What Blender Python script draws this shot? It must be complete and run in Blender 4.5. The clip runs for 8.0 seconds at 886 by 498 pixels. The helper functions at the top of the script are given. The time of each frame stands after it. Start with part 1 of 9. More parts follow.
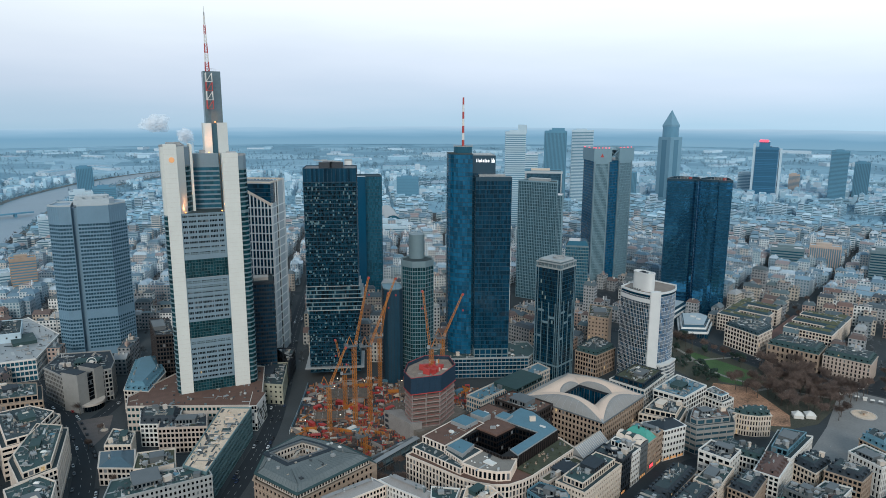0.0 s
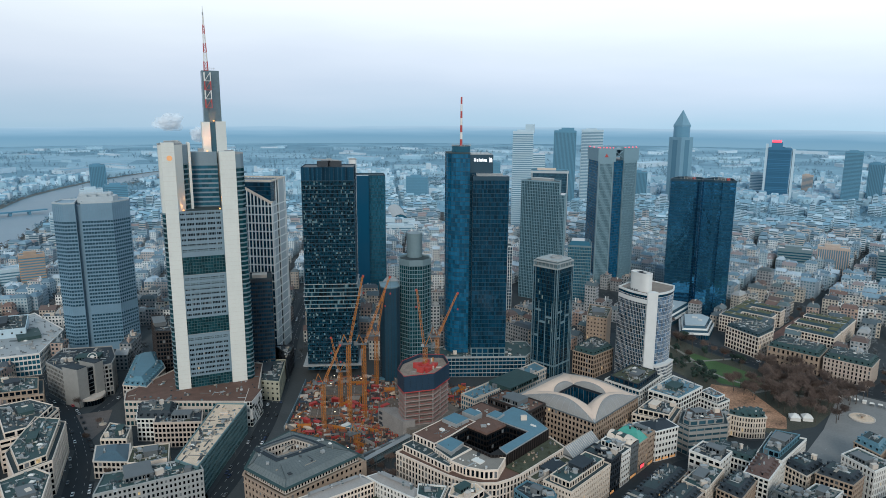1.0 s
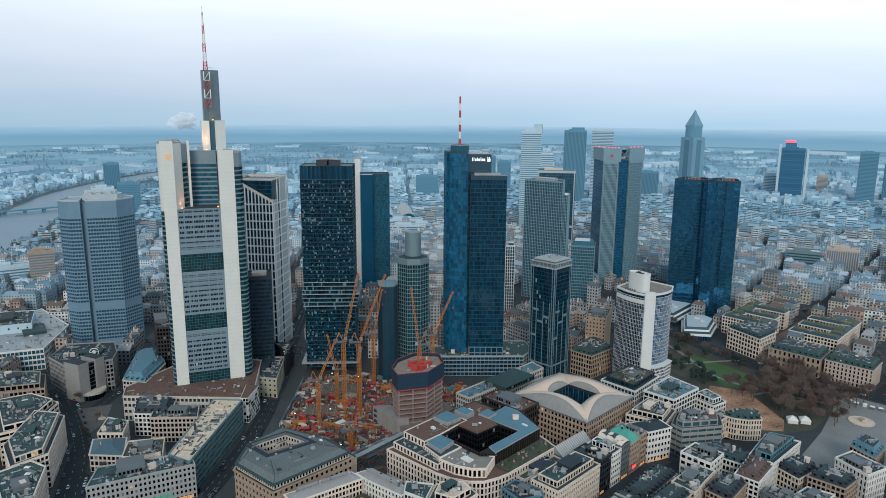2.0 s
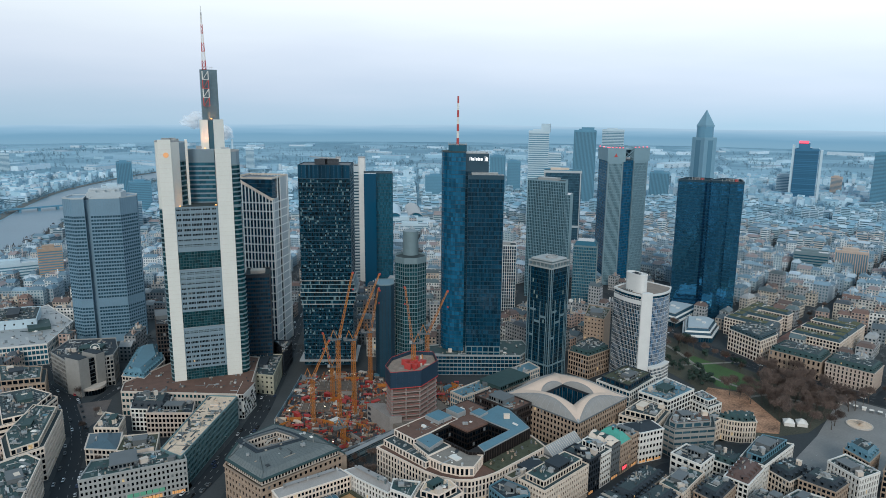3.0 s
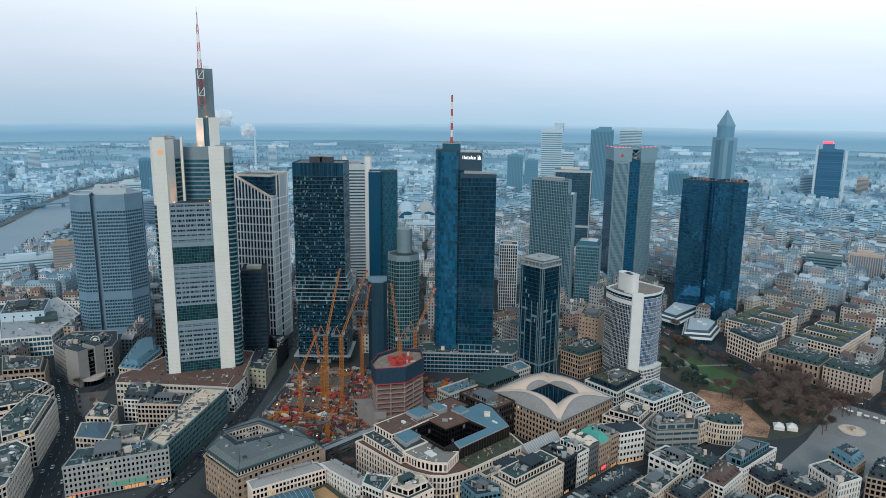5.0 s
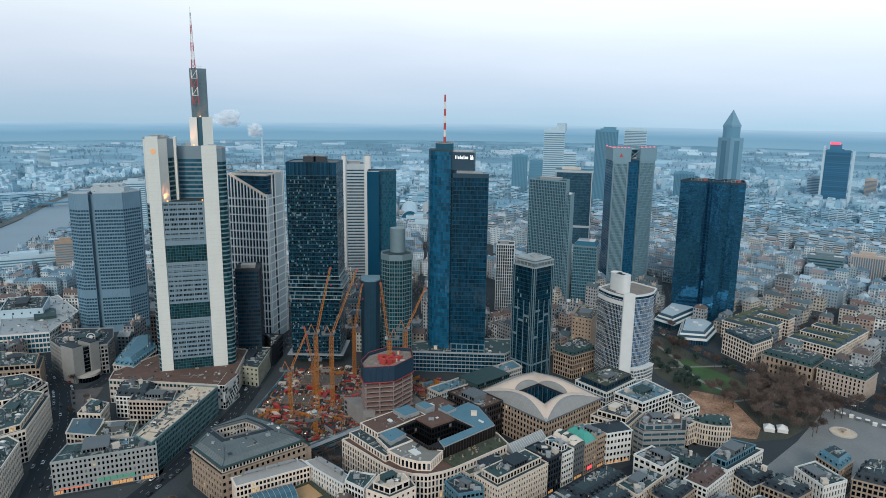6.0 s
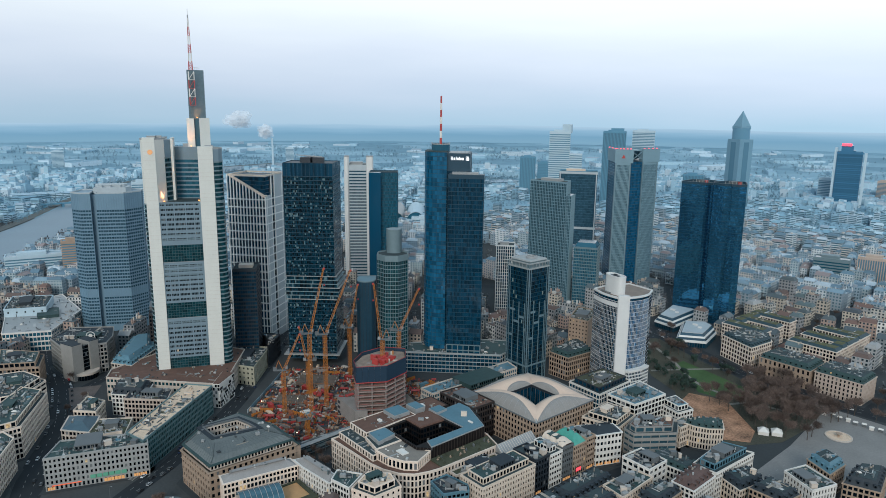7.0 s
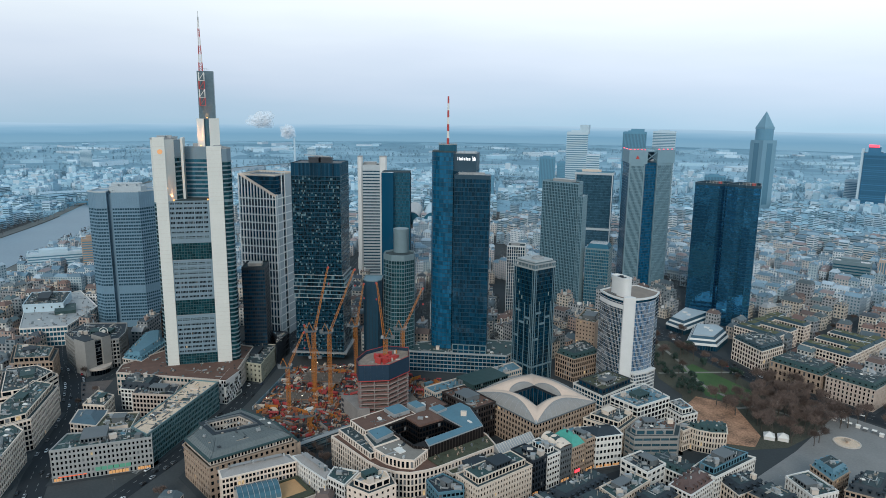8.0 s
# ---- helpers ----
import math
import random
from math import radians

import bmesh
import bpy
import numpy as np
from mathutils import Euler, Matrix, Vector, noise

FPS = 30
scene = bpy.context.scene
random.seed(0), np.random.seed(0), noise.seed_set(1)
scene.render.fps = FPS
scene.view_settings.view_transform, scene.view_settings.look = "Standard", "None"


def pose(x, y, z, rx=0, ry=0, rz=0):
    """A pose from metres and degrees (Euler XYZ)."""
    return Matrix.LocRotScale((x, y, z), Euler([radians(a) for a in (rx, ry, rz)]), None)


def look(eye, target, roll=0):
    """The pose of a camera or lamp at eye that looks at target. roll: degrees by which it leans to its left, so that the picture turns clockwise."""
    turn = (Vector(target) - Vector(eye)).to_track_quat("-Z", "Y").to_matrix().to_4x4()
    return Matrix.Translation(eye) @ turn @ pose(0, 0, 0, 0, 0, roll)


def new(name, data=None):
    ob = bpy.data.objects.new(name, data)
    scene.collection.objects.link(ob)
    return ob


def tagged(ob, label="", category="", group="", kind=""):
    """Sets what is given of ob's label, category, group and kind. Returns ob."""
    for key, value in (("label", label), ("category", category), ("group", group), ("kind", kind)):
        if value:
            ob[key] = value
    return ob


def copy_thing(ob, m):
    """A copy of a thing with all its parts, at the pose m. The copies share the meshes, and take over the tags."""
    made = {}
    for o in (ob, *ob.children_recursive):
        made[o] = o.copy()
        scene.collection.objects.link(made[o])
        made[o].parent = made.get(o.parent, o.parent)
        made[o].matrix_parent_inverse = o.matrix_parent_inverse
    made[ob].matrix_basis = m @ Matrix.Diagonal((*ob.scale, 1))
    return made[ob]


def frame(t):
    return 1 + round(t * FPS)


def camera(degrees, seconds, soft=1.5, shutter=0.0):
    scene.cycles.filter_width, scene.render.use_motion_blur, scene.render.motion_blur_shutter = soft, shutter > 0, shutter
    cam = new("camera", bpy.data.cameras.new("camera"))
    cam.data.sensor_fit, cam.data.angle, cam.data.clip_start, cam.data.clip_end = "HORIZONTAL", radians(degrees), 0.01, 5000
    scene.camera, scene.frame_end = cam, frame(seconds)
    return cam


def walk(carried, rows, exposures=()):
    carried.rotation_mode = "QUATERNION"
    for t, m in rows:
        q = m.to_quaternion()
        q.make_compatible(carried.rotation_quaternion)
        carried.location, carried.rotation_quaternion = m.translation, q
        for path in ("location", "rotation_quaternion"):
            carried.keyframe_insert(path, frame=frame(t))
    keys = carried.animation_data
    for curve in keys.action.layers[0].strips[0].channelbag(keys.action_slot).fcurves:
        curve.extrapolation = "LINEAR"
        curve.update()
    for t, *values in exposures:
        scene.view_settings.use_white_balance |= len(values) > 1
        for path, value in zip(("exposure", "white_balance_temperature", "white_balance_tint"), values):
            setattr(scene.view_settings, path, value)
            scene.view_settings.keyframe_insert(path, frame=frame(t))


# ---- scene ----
EXPOSURE = 0.25
cam = camera(66.1, 8.0, soft=0.9)
METRES, EYE, TILT, LEAN, TURN = 120.0, 229.0, 0.0, 0.0, 42.0
ROWS = [
    (0.0, 0.0, 0.0, 0.0, 0.04, -11.46, -0.18),
    (0.5, 0.0603, -0.0078, 0.0003, 0.62, -11.49, -0.25),
    (1.0, 0.1212, -0.0147, 0.0002, 1.3, -11.51, -0.29),
    (1.5, 0.1827, -0.02, -0.0, 1.97, -11.53, -0.33),
    (3.0, 0.3697, -0.0293, 0.0006, 3.91, -11.6, -0.47),
    (3.5, 0.4321, -0.0313, 0.0006, 4.52, -11.61, -0.5),
    (4.0, 0.4947, -0.0326, 0.0003, 5.14, -11.64, -0.53),
    (4.5, 0.5569, -0.0333, -0.0, 5.76, -11.66, -0.56),
    (6.0, 0.7438, -0.0308, 0.0017, 7.14, -11.71, -0.67),
    (6.5, 0.806, -0.0279, 0.0022, 7.61, -11.66, -0.66),
    (7.0, 0.8692, -0.0245, 0.0017, 8.26, -11.61, -0.65),
    (7.5, 0.9335, -0.0209, 0.0021, 9.22, -11.61, -0.66),
    (8.0, 0.9981, -0.0162, 0.0028, 10.33, -11.6, -0.66),
]
walk(cam, [(t, pose(0, 0, EYE, TILT, LEAN, TURN) @ pose(METRES * x, METRES * y, METRES * z, 90 + pitch, roll, yaw)) for t, x, y, z, yaw, pitch, roll in ROWS],
     [(0.0, EXPOSURE), (8.0, EXPOSURE)])


# ---- light: an overcast winter afternoon ----
world = bpy.data.worlds.new("overcast_sky")
scene.world = world
world.use_nodes = True
wn, wl = world.node_tree.nodes, world.node_tree.links
wn.clear()
w_out = wn.new("ShaderNodeOutputWorld")
w_bg = wn.new("ShaderNodeBackground")
w_co = wn.new("ShaderNodeTexCoord")
w_sep = wn.new("ShaderNodeSeparateXYZ")
w_ramp = wn.new("ShaderNodeValToRGB")
w_noise = wn.new("ShaderNodeTexNoise")
w_map = wn.new("ShaderNodeMapping")
w_mul = wn.new("ShaderNodeMath")
w_mix = wn.new("ShaderNodeMixRGB")
w_sky = wn.new("ShaderNodeTexSky")
w_sky.sky_type, w_sky.sun_disc = "NISHITA", False
w_sky.sun_elevation, w_sky.sun_rotation = radians(28), radians(205)
w_gain = wn.new("ShaderNodeMixRGB")
w_gain.blend_type = "MULTIPLY"
w_gain.inputs[0].default_value = 1.0
w_gain.inputs[2].default_value = (0.1, 0.1, 0.1, 1)
w_map.inputs["Scale"].default_value = (1.4, 1.4, 9.0)
w_noise.inputs["Scale"].default_value = 2.2
w_noise.inputs["Detail"].default_value = 5.0
wl.new(w_co.outputs["Generated"], w_sep.inputs[0])
wl.new(w_co.outputs["Generated"], w_map.inputs[0])
wl.new(w_map.outputs[0], w_noise.inputs["Vector"])
w_mul.operation = "MULTIPLY_ADD"
w_mul.inputs[1].default_value = 0.05
wl.new(w_noise.outputs[0], w_mul.inputs[0])
wl.new(w_sep.outputs[2], w_mul.inputs[2])
wl.new(w_mul.outputs[0], w_ramp.inputs[0])
cr = w_ramp.color_ramp
STOPS = [(0.0, (0.35, 0.53, 0.68)), (0.026, (0.42, 0.57, 0.72)), (0.06, (0.52, 0.63, 0.78)), (0.10, (0.64, 0.73, 0.86)), (0.16, (0.82, 0.90, 0.96)), (0.22, (0.94, 0.98, 1.0)), (0.42, (0.49, 0.66, 0.79)), (1.0, (0.24, 0.39, 0.53))]
while len(cr.elements) < len(STOPS):
    cr.elements.new(0.5)
for el, (at, c) in zip(cr.elements, STOPS):
    el.position, el.color = at, (*c, 1)
w_mix.inputs[0].default_value = 0.06
wl.new(w_sky.outputs[0], w_gain.inputs[1])
wl.new(w_ramp.outputs[0], w_mix.inputs[1])
wl.new(w_gain.outputs[0], w_mix.inputs[2])
# the cloud is a little thinner towards the north-east
w_dot, w_bright, w_scale = wn.new("ShaderNodeVectorMath"), wn.new("ShaderNodeMath"), wn.new("ShaderNodeMixRGB")
w_dot.operation, w_bright.operation, w_scale.blend_type = "DOT_PRODUCT", "MULTIPLY_ADD", "MULTIPLY"
w_dot.inputs[1].default_value = (0.68, 0.73, 0.0)
w_bright.inputs[1].default_value, w_bright.inputs[2].default_value = 0.17, 1.01
w_scale.inputs[0].default_value = 1.0
wl.new(w_co.outputs["Generated"], w_dot.inputs[0])
wl.new(w_dot.outputs["Value"], w_bright.inputs[0])
wl.new(w_mix.outputs[0], w_scale.inputs[1])
wl.new(w_bright.outputs[0], w_scale.inputs[2])
wl.new(w_scale.outputs[0], w_bg.inputs[0])
w_bg.inputs[1].default_value = 1.0
wl.new(w_bg.outputs[0], w_out.inputs[0])
sun = new("sun", bpy.data.lights.new("sun", "SUN"))
sun.data.energy, sun.data.angle, sun.data.color = 1.45, radians(20), (0.97, 0.96, 0.90)
sun.matrix_world = look((0, 0, 0), (-0.55, 0.62, -0.47))


# ---- materials ----
def material(name, colour, rough=0.7, metal=0.0, vary=0.15, scale=0.4, fine=6.0, bump=0.0, spread=0.0, spec=0.5):
    """Two scales of noise on a base colour; spread: tone differences from piece to piece."""
    m = bpy.data.materials.new(name)
    m.use_nodes = True
    n, l = m.node_tree.nodes, m.node_tree.links
    b = n["Principled BSDF"]
    b.inputs["Roughness"].default_value, b.inputs["Metallic"].default_value = rough, metal
    b.inputs["Specular IOR Level"].default_value = spec
    co = n.new("ShaderNodeNewGeometry")
    n1, n2 = n.new("ShaderNodeTexNoise"), n.new("ShaderNodeTexNoise")
    n1.inputs["Scale"].default_value, n1.inputs["Detail"].default_value = scale, 4
    n2.inputs["Scale"].default_value, n2.inputs["Detail"].default_value = fine, 3
    l.new(co.outputs["Position"], n1.inputs["Vector"])
    l.new(co.outputs["Position"], n2.inputs["Vector"])
    add = n.new("ShaderNodeMath")
    add.operation = "ADD"
    l.new(n1.outputs[0], add.inputs[0])
    l.new(n2.outputs[0], add.inputs[1])
    rng = n.new("ShaderNodeMapRange")
    rng.inputs[1].default_value, rng.inputs[2].default_value = 0.6, 1.4
    rng.inputs[3].default_value, rng.inputs[4].default_value = 1 - vary, 1 + vary
    l.new(add.outputs[0], rng.inputs[0])
    value = rng.outputs[0]
    if spread:
        info = n.new("ShaderNodeObjectInfo")
        mix = n.new("ShaderNodeMath")
        mix.operation = "ADD"
        l.new(info.outputs["Random"], mix.inputs[0])
        l.new(co.outputs["Random Per Island"], mix.inputs[1])
        fr = n.new("ShaderNodeMath")
        fr.operation = "FRACT"
        l.new(mix.outputs[0], fr.inputs[0])
        sp = n.new("ShaderNodeMapRange")
        sp.inputs[3].default_value, sp.inputs[4].default_value = 1 - spread, 1 + spread
        l.new(fr.outputs[0], sp.inputs[0])
        mul = n.new("ShaderNodeMath")
        mul.operation = "MULTIPLY"
        l.new(value, mul.inputs[0])
        l.new(sp.outputs[0], mul.inputs[1])
        value = mul.outputs[0]
    tint = n.new("ShaderNodeMixRGB")
    tint.blend_type = "MULTIPLY"
    tint.inputs[0].default_value = 1
    tint.inputs[1].default_value = (*colour, 1)
    l.new(value, tint.inputs[2])
    l.new(tint.outputs[0], b.inputs["Base Color"])
    if bump:
        bp = n.new("ShaderNodeBump")
        bp.inputs["Strength"].default_value, bp.inputs["Distance"].default_value = bump, 0.1
        l.new(n2.outputs[0], bp.inputs["Height"])
        l.new(bp.outputs[0], b.inputs["Normal"])
    return m


def palette(name, colours, rough=0.8, vary=0.12, scale=0.15, fine=2.0):
    """One of several colours for each piece, with grain over it."""
    m = material(name, (1, 1, 1), rough, vary=vary, scale=scale, fine=fine)
    n, l = m.node_tree.nodes, m.node_tree.links
    geo, info = n.new("ShaderNodeNewGeometry"), n.new("ShaderNodeObjectInfo")
    add, fr, ramp = n.new("ShaderNodeMath"), n.new("ShaderNodeMath"), n.new("ShaderNodeValToRGB")
    fr.operation, ramp.color_ramp.interpolation = "FRACT", "CONSTANT"
    l.new(geo.outputs["Random Per Island"], add.inputs[0])
    l.new(info.outputs["Random"], add.inputs[1])
    l.new(add.outputs[0], fr.inputs[0])
    l.new(fr.outputs[0], ramp.inputs[0])
    el = ramp.color_ramp.elements
    while len(el) < len(colours):
        el.new(0.5)
    for i, c in enumerate(colours):
        el[i].position, el[i].color = i / len(colours), (*c, 1)
    tint = next(k for k in n if k.type == "MIX_RGB")
    l.new(ramp.outputs[0], tint.inputs[1])
    return m


def glazing(name, colour, rough=0.08, metal=0.0, wave=0.0, lit=0.0, glow=(1.0, 0.72, 0.38), power=1.2, spread=0.6, spec=0.5, fine=0.0, blinds=0.0):
    """Dark reflecting panes; a share `lit` of them shows lamps inside, a share `blinds` has pale blinds drawn."""
    m = bpy.data.materials.new(name)
    m.use_nodes = True
    n, l = m.node_tree.nodes, m.node_tree.links
    b = n["Principled BSDF"]
    b.inputs["Roughness"].default_value, b.inputs["Specular IOR Level"].default_value = rough, spec
    b.inputs["Metallic"].default_value = metal
    geo, info = n.new("ShaderNodeNewGeometry"), n.new("ShaderNodeObjectInfo")
    if wave:
        ripple, bp = n.new("ShaderNodeTexNoise"), n.new("ShaderNodeBump")
        ripple.inputs["Scale"].default_value, ripple.inputs["Detail"].default_value = 0.12, 3
        l.new(geo.outputs["Position"], ripple.inputs["Vector"])
        l.new(ripple.outputs[0], bp.inputs["Height"])
        bp.inputs["Strength"].default_value, bp.inputs["Distance"].default_value = wave, 1.0
        l.new(bp.outputs[0], b.inputs["Normal"])
    add, fr = n.new("ShaderNodeMath"), n.new("ShaderNodeMath")
    fr.operation = "FRACT"
    l.new(geo.outputs["Random Per Island"], add.inputs[0])
    l.new(info.outputs["Random"], add.inputs[1])
    l.new(add.outputs[0], fr.inputs[0])
    ramp = n.new("ShaderNodeValToRGB")
    el = ramp.color_ramp.elements
    el[0].color = (*[c * (1 - spread) for c in colour], 1)
    el[1].position, el[1].color = 1.0 - blinds, (*[c * (1 + spread) for c in colour], 1)
    if blinds:
        ramp.color_ramp.interpolation = "LINEAR"
        e = el.new(min(0.999, 1.0 - blinds + 0.002))
        e.color = (*[min(0.6, 0.16 + 2 * c) for c in colour], 1)
    l.new(fr.outputs[0], ramp.inputs[0])
    l.new(ramp.outputs[0], b.inputs["Base Color"])
    if lit:
        mul, f2, less = n.new("ShaderNodeMath"), n.new("ShaderNodeMath"), n.new("ShaderNodeMath")
        mul.operation, f2.operation, less.operation = "MULTIPLY", "FRACT", "LESS_THAN"
        mul.inputs[1].default_value, less.inputs[1].default_value = 7.31, lit
        l.new(fr.outputs[0], mul.inputs[0])
        l.new(mul.outputs[0], f2.inputs[0])
        l.new(f2.outputs[0], less.inputs[0])
        pw, vary = n.new("ShaderNodeMath"), n.new("ShaderNodeTexNoise")
        pw.operation = "MULTIPLY"
        vary.inputs["Scale"].default_value = 0.8
        l.new(geo.outputs["Position"], vary.inputs["Vector"])
        sc = n.new("ShaderNodeMath")
        sc.operation = "MULTIPLY"
        sc.inputs[1].default_value = power
        l.new(vary.outputs[0], sc.inputs[0])
        l.new(less.outputs[0], pw.inputs[0])
        l.new(sc.outputs[0], pw.inputs[1])
        b.inputs["Emission Color"].default_value = (*glow, 1)
        l.new(pw.outputs[0], b.inputs["Emission Strength"])
    return m


ASPHALT = material("asphalt", (0.012, 0.017, 0.022), 0.85, vary=0.25, scale=0.05, fine=1.5)
PAVING = material("paving", (0.033, 0.039, 0.043), 0.85, vary=0.2, scale=0.08, fine=1.2)
GRASS = material("grass", (0.05, 0.10, 0.03), 0.95, vary=0.35, scale=0.06, fine=1.5, bump=0.3)
WATER = material("water", (0.15, 0.225, 0.28), 0.45, vary=0.1, scale=0.01, fine=0.2, bump=0.05)
STONE = material("sandstone", (0.35, 0.255, 0.19), 0.85, vary=0.16, scale=0.2, fine=2.5, bump=0.2)
CREAM = material("cream_render", (0.62, 0.515, 0.425), 0.8, vary=0.1, scale=0.2, fine=2.0)
WHITE = material("white_cladding", (0.68, 0.645, 0.60), 0.6, vary=0.08, scale=0.15, fine=1.5)
PALE = material("pale_stone", (0.52, 0.445, 0.385), 0.75, vary=0.1, scale=0.2, fine=2.0)
GREY = material("grey_cladding", (0.115, 0.125, 0.13), 0.6, vary=0.12, scale=0.15, fine=1.5)
DARK = material("dark_cladding", (0.02, 0.026, 0.034), 0.5, vary=0.2, scale=0.2, fine=2.0)
BROWN = material("brown_stone", (0.028, 0.020, 0.018), 0.6, vary=0.2, scale=0.2, fine=2.0)
PINK = material("pink_render", (0.47, 0.375, 0.315), 0.85, vary=0.1, scale=0.2, fine=2.0)
YELLOW = material("yellow_render", (0.36, 0.34, 0.26), 0.85, vary=0.1, scale=0.2, fine=2.0)
ROOF_GREY = material("grey_roof_felt", (0.031, 0.050, 0.055), 0.85, vary=0.25, scale=0.12, fine=1.0)
ROOF_DARK = material("slate_roof", (0.017, 0.026, 0.035), 0.7, vary=0.25, scale=0.3, fine=2.5)
ROOF_GREEN = material("patina_roof", (0.025, 0.058, 0.058), 0.7, vary=0.2, scale=0.2, fine=1.5)
ROOF_BROWN = material("brown_gravel_roof", (0.125, 0.066, 0.048), 0.9, vary=0.25, scale=0.2, fine=2.0)
ROOF_TAN = material("tan_terrace_roof", (0.64, 0.48, 0.355), 0.9, vary=0.22, scale=0.25, fine=1.5)
ROOF_BLUE = material("blue_grey_metal_roof", (0.085, 0.185, 0.235), 0.5, vary=0.12, scale=0.2, fine=1.5)
ROOF_RED = material("red_brown_tile_roof", (0.10, 0.062, 0.055), 0.85, vary=0.25, scale=0.3, fine=3.0)
MOSS = material("olive_moss_roof", (0.085, 0.085, 0.038), 0.95, vary=0.4, scale=0.15, fine=1.5, bump=0.3)
SLATE_TEAL = material("teal_slate_rim", (0.022, 0.05, 0.062), 0.6, vary=0.2, scale=0.2, fine=1.5)
ROOF_GARDEN = material("planted_roof", (0.055, 0.06, 0.036), 0.95, vary=0.4, scale=0.3, fine=2.0, bump=0.3)
COPPER = material("green_copper", (0.06, 0.30, 0.24), 0.6, vary=0.15, scale=0.4, fine=3.0)
METAL = material("light_metal", (0.32, 0.325, 0.325), 0.45, metal=0.2, vary=0.12, scale=0.4, fine=3.0)
CONCRETE = material("raw_concrete", (0.25, 0.225, 0.21), 0.9, vary=0.2, scale=0.15, fine=1.5, bump=0.2)
ORANGE = material("orange_crane_paint", (0.42, 0.15, 0.03), 0.5, vary=0.12, scale=0.5, fine=3.0)
RED = material("red_paint", (0.42, 0.05, 0.045), 0.5, vary=0.15, scale=0.5, fine=3.0)
NAVY = material("navy_formwork", (0.010, 0.032, 0.058), 0.5, vary=0.2, scale=0.4, fine=3.0)
WINDOW = glazing("window_glass", (0.002, 0.005, 0.008), 0.15, spec=0.10, lit=0.006, power=0.9, blinds=0.06)


CLUTTER_M = palette("roof_fittings", [(0.30, 0.31, 0.31), (0.44, 0.44, 0.43), (0.06, 0.07, 0.075), (0.10, 0.14, 0.145), (0.20, 0.20, 0.19), (0.33, 0.28, 0.23), (0.03, 0.035, 0.04), (0.14, 0.155, 0.16)], 0.75)
ZINC = material("pale_zinc_roof", (0.27, 0.255, 0.245), 0.6, vary=0.15, scale=0.2, fine=1.5)
WEDGE_STONE = material("grey_granite_panels", (0.26, 0.25, 0.235), 0.7, vary=0.12, scale=0.3, fine=2.0)
RUST = material("rusty_formwork", (0.30, 0.10, 0.045), 0.8, vary=0.35, scale=0.5, fine=3.0)
COURT_STONE = material("light_limestone", (0.68, 0.57, 0.485), 0.75, vary=0.1, scale=0.2, fine=2.0)
PEACH = material("pale_peach_render", (0.74, 0.605, 0.505), 0.8, vary=0.1, scale=0.2, fine=2.0)


# ---- building kit ----
def thing(name, label, category, at=(0, 0, 0), turn=0.0, group="", kind=""):
    ob = new(name)
    ob.empty_display_size = 0.5
    ob.matrix_basis = pose(*at, 0, 0, turn)
    return tagged(ob, label, category, group, kind)


def part(name, bm, mat, parent, label="", kind="", smooth=False):
    """Links a bmesh as one mesh object under its thing, in the thing's own coordinates."""
    me = bpy.data.meshes.new(name)
    bm.to_mesh(me)
    bm.free()
    return part_of(name, me, mat, parent, label, kind, smooth)


def part_of(name, me, mat, parent, label="", kind="", smooth=False, at=None):
    if mat is not None and not me.materials:
        me.materials.append(mat)
    if smooth:
        me.shade_smooth()
    ob = new(name, me)
    ob.parent = parent
    if at is not None:
        ob.matrix_basis = at
    return tagged(ob, label, "", "", kind)


def raw(name, verts, faces, mat, parent, label="", kind=""):
    me = bpy.data.meshes.new(name)
    me.from_pydata(verts, [], faces)
    return part_of(name, me, mat, parent, label, kind)


def box(bm, x0, y0, z0, x1, y1, z1):
    v = [bm.verts.new((x, y, z)) for z in (z0, z1) for x, y in ((x0, y0), (x1, y0), (x1, y1), (x0, y1))]
    for f in ((3, 2, 1, 0), (4, 5, 6, 7), (0, 1, 5, 4), (1, 2, 6, 5), (2, 3, 7, 6), (3, 0, 4, 7)):
        bm.faces.new([v[i] for i in f])


def bar(bm, p, q, w, d=None):
    """A square bar from p to q."""
    p, q = Vector(p), Vector(q)
    z = (q - p).normalized()
    x = z.cross(Vector((0, 0, 1)))
    x = x.normalized() if x.length > 1e-4 else Vector((1, 0, 0))
    y = z.cross(x)
    x, y = x * w / 2, y * (d or w) / 2
    v = [bm.verts.new(e + a * x + b * y) for e in (p, q) for a, b in ((-1, -1), (1, -1), (1, 1), (-1, 1))]
    for f in ((0, 1, 2, 3), (7, 6, 5, 4), (0, 4, 5, 1), (1, 5, 6, 2), (2, 6, 7, 3), (3, 7, 4, 0)):
        bm.faces.new([v[i] for i in f])


def prism(bm, pts, z0, z1, top=None):
    """An upright prism on a counter-clockwise outline; top: another outline for its upper end."""
    lo = [bm.verts.new((x, y, z0)) for x, y in pts]
    hi = [bm.verts.new((x, y, z1)) for x, y in (top or pts)]
    n = len(pts)
    for i in range(n):
        bm.faces.new((lo[i], lo[(i + 1) % n], hi[(i + 1) % n], hi[i]))
    bm.faces.new(hi)
    bm.faces.new(lo[::-1])


